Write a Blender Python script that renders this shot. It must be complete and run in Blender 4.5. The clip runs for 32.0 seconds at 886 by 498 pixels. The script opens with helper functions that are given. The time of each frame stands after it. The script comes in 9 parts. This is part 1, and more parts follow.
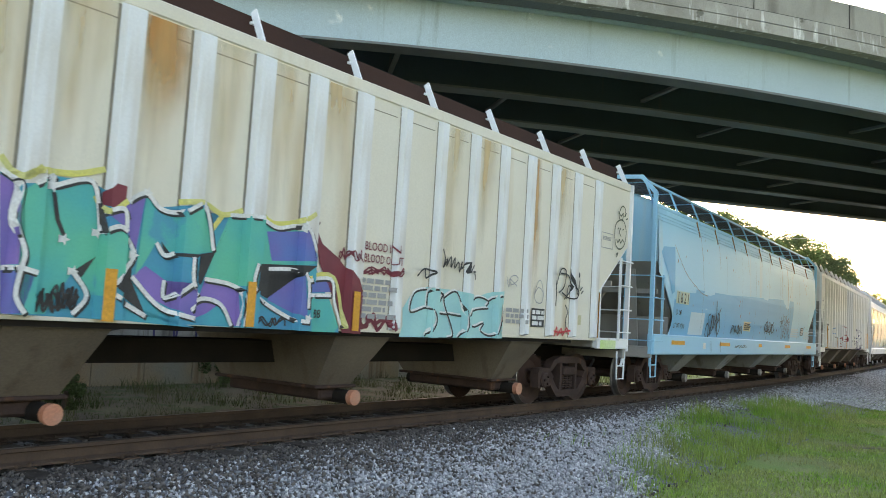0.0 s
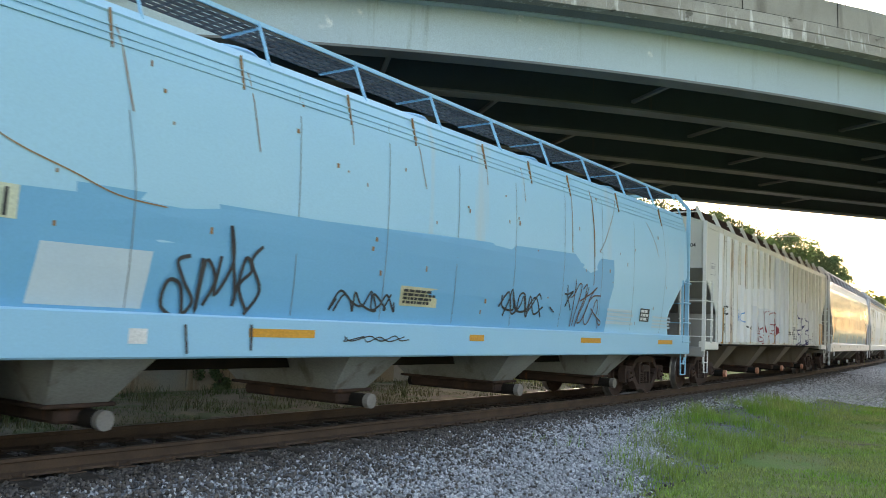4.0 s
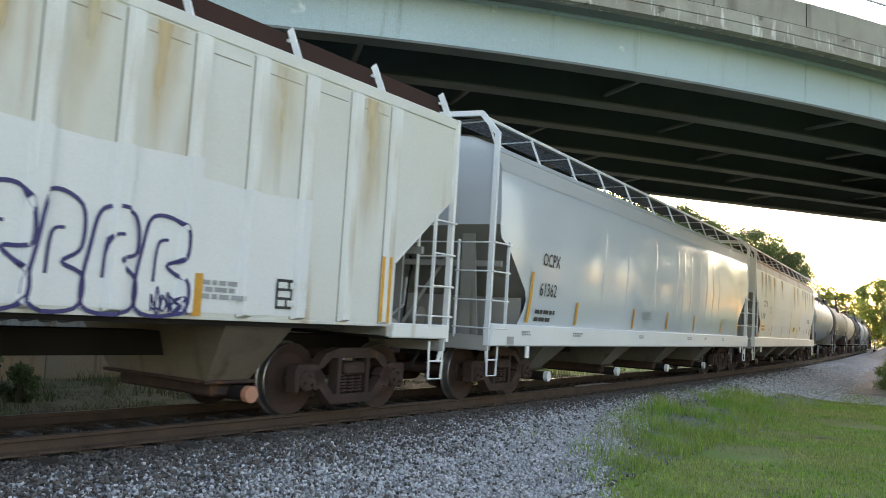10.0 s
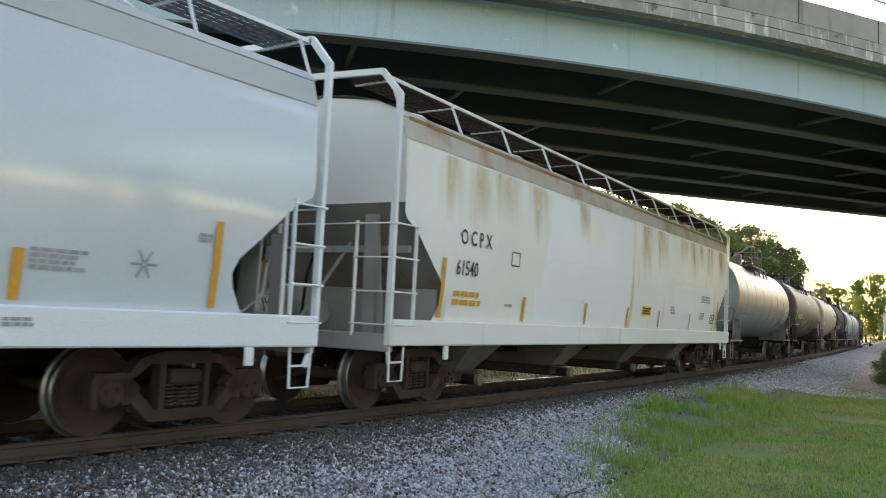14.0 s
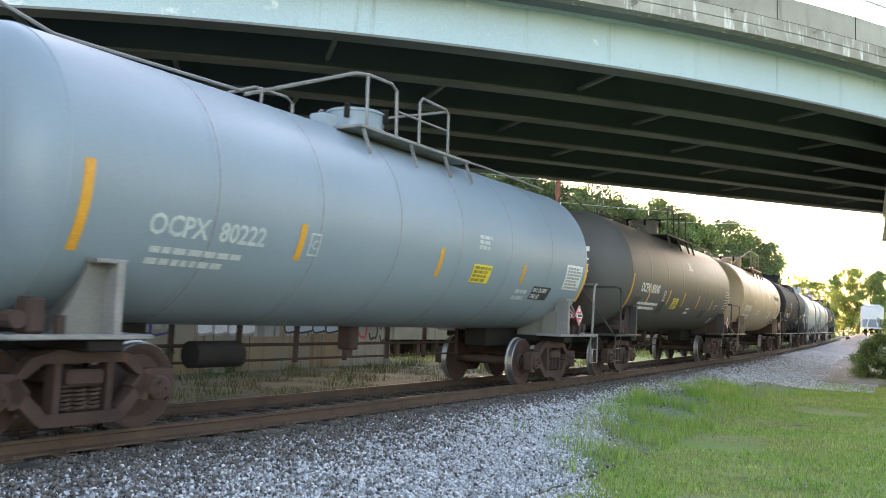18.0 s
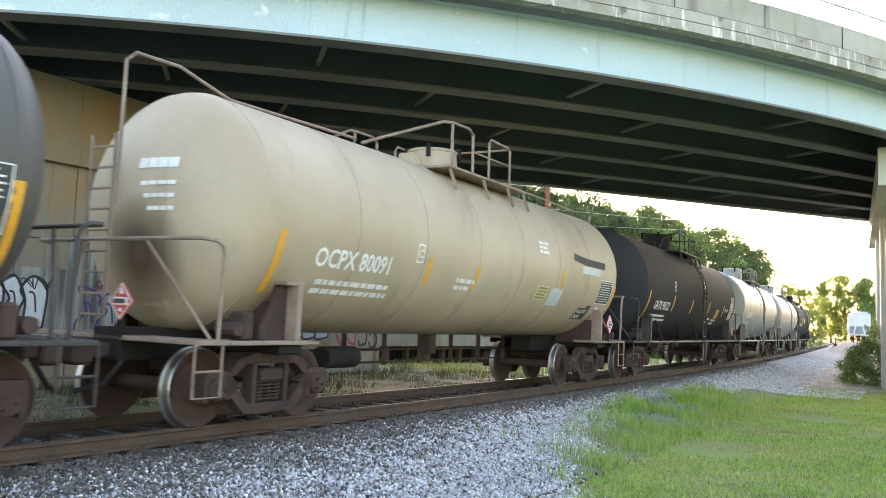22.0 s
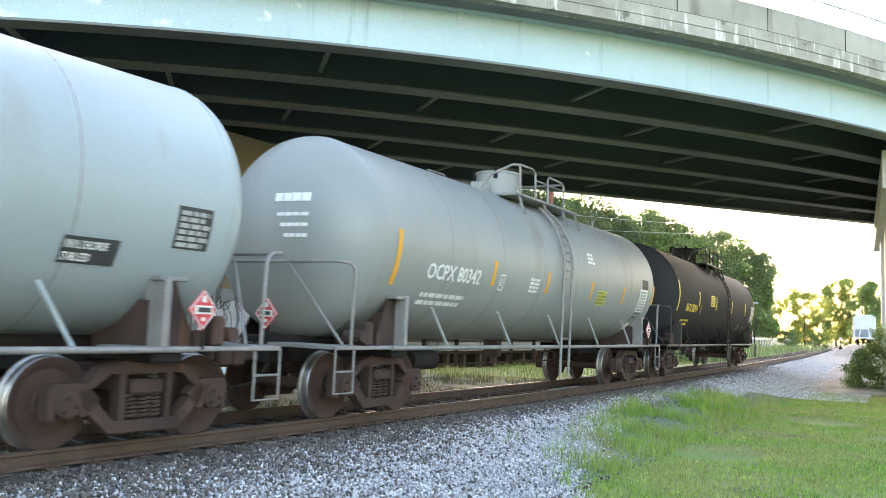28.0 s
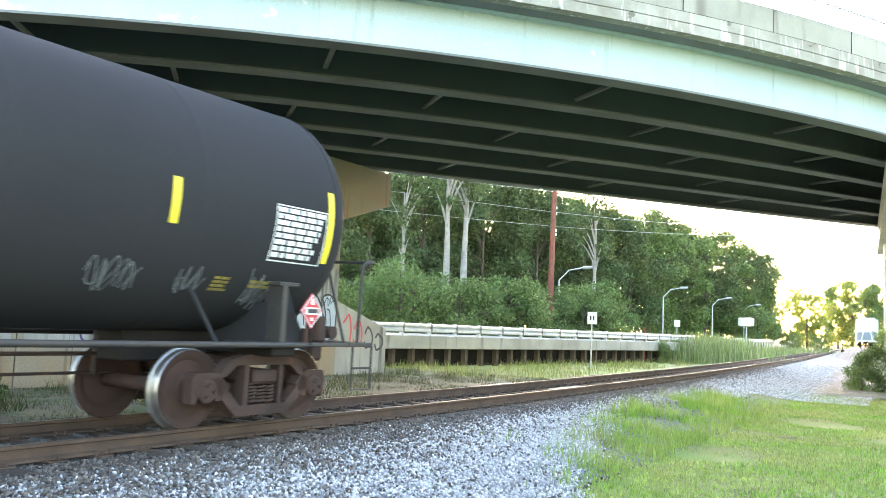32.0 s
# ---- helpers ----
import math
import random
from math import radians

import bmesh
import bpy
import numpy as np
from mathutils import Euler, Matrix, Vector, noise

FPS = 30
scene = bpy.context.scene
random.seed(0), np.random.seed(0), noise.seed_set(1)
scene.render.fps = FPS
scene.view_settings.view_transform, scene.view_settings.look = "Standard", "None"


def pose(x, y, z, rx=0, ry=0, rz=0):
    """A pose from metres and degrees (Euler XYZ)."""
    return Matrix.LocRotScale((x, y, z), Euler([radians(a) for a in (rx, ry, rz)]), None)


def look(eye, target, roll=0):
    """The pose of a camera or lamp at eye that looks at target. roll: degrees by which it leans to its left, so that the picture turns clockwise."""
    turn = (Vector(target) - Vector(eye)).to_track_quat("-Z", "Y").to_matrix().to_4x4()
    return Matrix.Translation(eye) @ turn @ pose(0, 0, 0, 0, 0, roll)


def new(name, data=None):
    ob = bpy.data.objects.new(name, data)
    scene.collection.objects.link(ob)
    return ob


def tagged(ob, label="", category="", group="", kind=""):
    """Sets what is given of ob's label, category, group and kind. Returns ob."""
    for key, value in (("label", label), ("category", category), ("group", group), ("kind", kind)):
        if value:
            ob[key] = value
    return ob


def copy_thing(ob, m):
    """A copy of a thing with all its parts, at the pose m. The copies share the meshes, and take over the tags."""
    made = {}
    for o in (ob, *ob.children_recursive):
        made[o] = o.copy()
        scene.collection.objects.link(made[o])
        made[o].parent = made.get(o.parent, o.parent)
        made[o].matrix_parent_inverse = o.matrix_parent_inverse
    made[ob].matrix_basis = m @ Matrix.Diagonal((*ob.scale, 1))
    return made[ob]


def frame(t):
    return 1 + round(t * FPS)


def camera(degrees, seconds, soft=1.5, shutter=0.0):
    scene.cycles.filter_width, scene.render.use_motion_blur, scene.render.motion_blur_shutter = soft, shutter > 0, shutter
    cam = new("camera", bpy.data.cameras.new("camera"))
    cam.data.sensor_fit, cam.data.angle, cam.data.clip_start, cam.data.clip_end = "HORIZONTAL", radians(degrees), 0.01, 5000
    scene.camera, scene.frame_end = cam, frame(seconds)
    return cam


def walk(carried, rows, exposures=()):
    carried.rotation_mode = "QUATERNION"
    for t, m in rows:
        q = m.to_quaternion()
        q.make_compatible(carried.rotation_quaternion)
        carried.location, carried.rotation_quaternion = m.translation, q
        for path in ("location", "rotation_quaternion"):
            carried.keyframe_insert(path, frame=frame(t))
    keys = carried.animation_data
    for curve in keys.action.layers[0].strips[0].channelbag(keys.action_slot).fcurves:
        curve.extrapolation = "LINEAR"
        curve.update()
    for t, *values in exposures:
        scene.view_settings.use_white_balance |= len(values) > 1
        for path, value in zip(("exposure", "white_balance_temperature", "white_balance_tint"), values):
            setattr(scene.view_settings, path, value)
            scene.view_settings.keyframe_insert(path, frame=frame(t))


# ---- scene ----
# ---- camera ----
CAM = (0.0, 0.0, 1.27)
cam = camera(55.2, 32.0, 0.9, 0.2)
TURNS = [(0, -0.99, 5.28, -2.77), (0.5, -0.18, 5.76, -2.85), (1, 0.59, 6.01, -2.95), (1.5, 0.91, 6.10, -2.91), (2, 0.89, 6.18, -3.30),
         (2.5, 0.50, 6.20, -3.00), (3, -0.35, 6.25, -2.84), (3.5, -0.98, 5.93, -2.22), (5.5, -1.86, 4.91, -1.90), (6, -1.68, 4.91, -2.04),
         (6.5, -1.66, 4.95, -2.26), (7, -1.61, 4.80, -2.31), (7.5, -1.54, 4.78, -2.40), (8, -1.67, 5.04, -2.66), (8.5, -2.11, 5.12, -3.10),
         (9, -2.67, 5.02, -2.97), (9.5, -3.18, 4.92, -2.76), (10, -3.55, 4.88, -2.85), (10.5, -3.57, 4.85, -2.90), (11, -3.49, 4.71, -2.66),
         (11.5, -3.28, 4.69, -2.44), (12, -3.23, 4.72, -2.48), (12.5, -3.45, 4.93, -2.46), (13, -3.48, 5.14, -2.47), (13.5, -3.66, 4.90, -2.35),
         (14, -3.77, 4.89, -2.11), (14.5, -3.82, 4.88, -2.03), (16.5, -4.42, 4.85, -2.15), (17, -4.76, 4.69, -2.22), (17.5, -4.89, 4.62, -1.85),
         (18, -4.98, 4.63, -1.82), (18.5, -5.09, 4.63, -1.90), (19, -5.24, 4.82, -1.85), (19.5, -5.22, 4.84, -1.82), (20, -5.39, 4.83, -1.79),
         (20.5, -5.31, 4.89, -1.79), (21, -5.48, 4.93, -1.77), (21.5, -5.74, 4.94, -1.68), (22, -5.70, 5.09, -1.88), (22.5, -5.40, 5.08, -1.90),
         (23, -5.25, 5.05, -1.92), (23.5, -5.15, 4.91, -1.83), (24, -5.28, 4.92, -1.85), (24.5, -5.39, 4.96, -1.84), (25, -5.39, 4.99, -1.90),
         (25.5, -5.38, 4.93, -1.83), (26, -5.47, 5.15, -1.59), (26.5, -5.54, 5.38, -1.69), (28.5, -5.37, 5.40, -1.69), (29, -5.31, 5.31, -2.17),
         (29.5, -5.27, 5.28, -2.09), (30, -5.27, 5.17, -2.16), (30.5, -5.25, 5.27, -2.35), (31, -5.20, 5.28, -2.40), (31.5, -5.25, 5.24, -2.26),
         (32, -5.30, 5.26, -2.33)]
EXPOSURES = [(0, 1.76, 7300, 19), (3.5, 1.68, 7300, 19), (6, 1.54, 7300, 19), (8, 1.54, 7300, 20), (10, 1.61, 7300, 19), (11, 1.71, 7300, 19), (12, 1.51, 7300, 19), (14.5, 1.46, 7300, 20), (17, 1.61, 7200, 22),
             (18, 2.35, 7200, 20), (19, 2.70, 7200, 18), (21, 2.93, 7200, 18), (22, 2.63, 7200, 19), (23, 2.43, 7200, 19), (24, 2.95, 7100, 17), (25, 3.20, 7000, 15), (26, 2.95, 7000, 16), (29, 2.75, 7000, 17), (30, 2.90, 7000, 16), (31, 3.20, 6900, 15), (32, 3.25, 6900, 15)]
walk(cam, [(t, pose(*CAM, 90 + p, r, y)) for t, y, p, r in TURNS], EXPOSURES)

# ---- sky and sun: a low evening sun behind the far trees ----
SUN_BEARING, SUN_HEIGHT = 8.0, 12.0
world = bpy.data.worlds.new("world")
scene.world = world
world.use_nodes = True
wn = world.node_tree.nodes
sky = wn.new("ShaderNodeTexSky")
sky.sky_type, sky.sun_disc = "NISHITA", False
sky.sun_elevation, sky.sun_rotation = radians(SUN_HEIGHT), radians(SUN_BEARING)
sky.air_density, sky.dust_density, sky.ozone_density = 1.0, 1.5, 1.0
wn["Background"].inputs["Strength"].default_value = 0.15
cloud_at, cloud, cover, cloudy = wn.new("ShaderNodeMapping"), wn.new("ShaderNodeTexNoise"), wn.new("ShaderNodeMapRange"), wn.new("ShaderNodeMix")
cloud_at.inputs["Scale"].default_value = (2.0, 2.0, 6.0)
cloud.inputs["Scale"].default_value, cloud.inputs["Detail"].default_value = 1.6, 5.0
cover.inputs["From Min"].default_value, cover.inputs["From Max"].default_value = 0.54, 0.64
cloudy.data_type, cloudy.blend_type = "RGBA", "MULTIPLY"
cloudy.inputs["B"].default_value = (4.2, 3.95, 3.7, 1)
for out, to in ((wn.new("ShaderNodeTexCoord").outputs["Generated"], cloud_at.inputs["Vector"]), (cloud_at.outputs[0], cloud.inputs["Vector"]), (cloud.outputs["Fac"], cover.inputs["Value"]),
                (cover.outputs[0], cloudy.inputs["Factor"]), (sky.outputs[0], cloudy.inputs["A"]), (cloudy.outputs["Result"], wn["Background"].inputs["Color"])):
    world.node_tree.links.new(out, to)
sun = new("sun", bpy.data.lights.new("sun", "SUN"))
sun.data.energy, sun.data.angle, sun.data.color = 2.5, radians(0.6), (1.0, 0.90, 0.70)
sb, se = radians(SUN_BEARING), radians(SUN_HEIGHT)
sun.matrix_world = look((0, 0, 60), Vector((0, 0, 60)) - Vector((math.sin(sb) * math.cos(se), math.cos(sb) * math.cos(se), math.sin(se))))

# ---- materials ----


def mat(name, a, b=None, scale=2.0, rough=0.6, metal=0.0, bump=0.15, fine=45.0, grain=0.18, streak=None, streak_at=0.58, streak_scale=(5, 5, 0.35),
        spots=None, spots_at=0.68, spots_scale=3.0, random_tone=0.0, island=0.0, spec=0.5, translucent=0.0):
    """A surface of two colours blended by broad noise, with fine grain, optional vertical streaks, spots and relief."""
    m = bpy.data.materials.new(name)
    m.use_nodes = True
    nt, nodes = m.node_tree, m.node_tree.nodes
    bsdf = nodes["Principled BSDF"]
    link = nt.links.new

    def node(kind, **inputs):
        n = nodes.new(kind)
        for k, v in inputs.items():
            n.inputs[k].default_value = v
        return n

    def mix(fac, c1, c2, blend="MIX"):
        n = nodes.new("ShaderNodeMix")
        n.data_type, n.blend_type = "RGBA", blend
        for sock, v in ((n.inputs["Factor"], fac), (n.inputs["A"], c1), (n.inputs["B"], c2)):
            if isinstance(v, bpy.types.NodeSocket):
                link(v, sock)
            else:
                sock.default_value = v if isinstance(v, float) else (*v, 1)
        return n.outputs["Result"]

    def ramp(v, lo, hi):
        n = nodes.new("ShaderNodeMapRange")
        n.inputs["From Min"].default_value, n.inputs["From Max"].default_value = lo, hi
        link(v, n.inputs["Value"])
        return n.outputs["Result"]

    co = nodes.new("ShaderNodeTexCoord").outputs["Object"]

    def noise_at(s, detail=4.0, stretch=None):
        n = node("ShaderNodeTexNoise", Scale=s, Detail=detail)
        if stretch:
            mp = nodes.new("ShaderNodeMapping")
            mp.inputs["Scale"].default_value = stretch
            link(co, mp.inputs["Vector"])
            link(mp.outputs[0], n.inputs["Vector"])
        else:
            link(co, n.inputs["Vector"])
        return n.outputs["Fac"]

    col = mix(ramp(noise_at(scale), 0.35, 0.65), a, b or tuple(x * 0.8 for x in a))
    if streak:
        col = mix(ramp(noise_at(1.0, 3.0, streak_scale), streak_at, streak_at + 0.16), col, streak)
    if spots:
        col = mix(ramp(noise_at(spots_scale, 6.0), spots_at, spots_at + 0.03), col, spots)
    f = noise_at(fine, 3.0)
    col = mix(ramp(f, 0.3, 0.7), mix(grain, col, (0, 0, 0)), mix(1.0, col, (1 + grain * 0.5,) * 3, "MULTIPLY"))
    if random_tone or island:
        if random_tone:
            rnd = nodes.new("ShaderNodeObjectInfo").outputs["Random"]
        else:
            rnd = nodes.new("ShaderNodeNewGeometry").outputs["Random Per Island"]
        amt = random_tone or island
        col = mix(ramp(rnd, 0.0, 1.0), mix(amt, col, (0, 0, 0)), mix(1.0, col, (1 + amt * 0.6,) * 3, "MULTIPLY"))
    link(col, bsdf.inputs["Base Color"])
    bsdf.inputs["Roughness"].default_value, bsdf.inputs["Metallic"].default_value = rough, metal
    bsdf.inputs["Specular IOR Level"].default_value = spec
    link(ramp(noise_at(scale * 3), -0.6, 1.6), nodes.new("ShaderNodeMath").inputs[0])
    if bump:
        bp = node("ShaderNodeBump", Strength=bump, Distance=0.02)
        link(f, bp.inputs["Height"])
        link(bp.outputs[0], bsdf.inputs["Normal"])
    if translucent:
        tr, ms = nodes.new("ShaderNodeBsdfTranslucent"), nodes.new("ShaderNodeMixShader")
        link(col, tr.inputs["Color"])
        ms.inputs[0].default_value = translucent
        link(bsdf.outputs[0], ms.inputs[1])
        link(tr.outputs[0], ms.inputs[2])
        link(ms.outputs[0], nodes["Material Output"].inputs["Surface"])
    return m


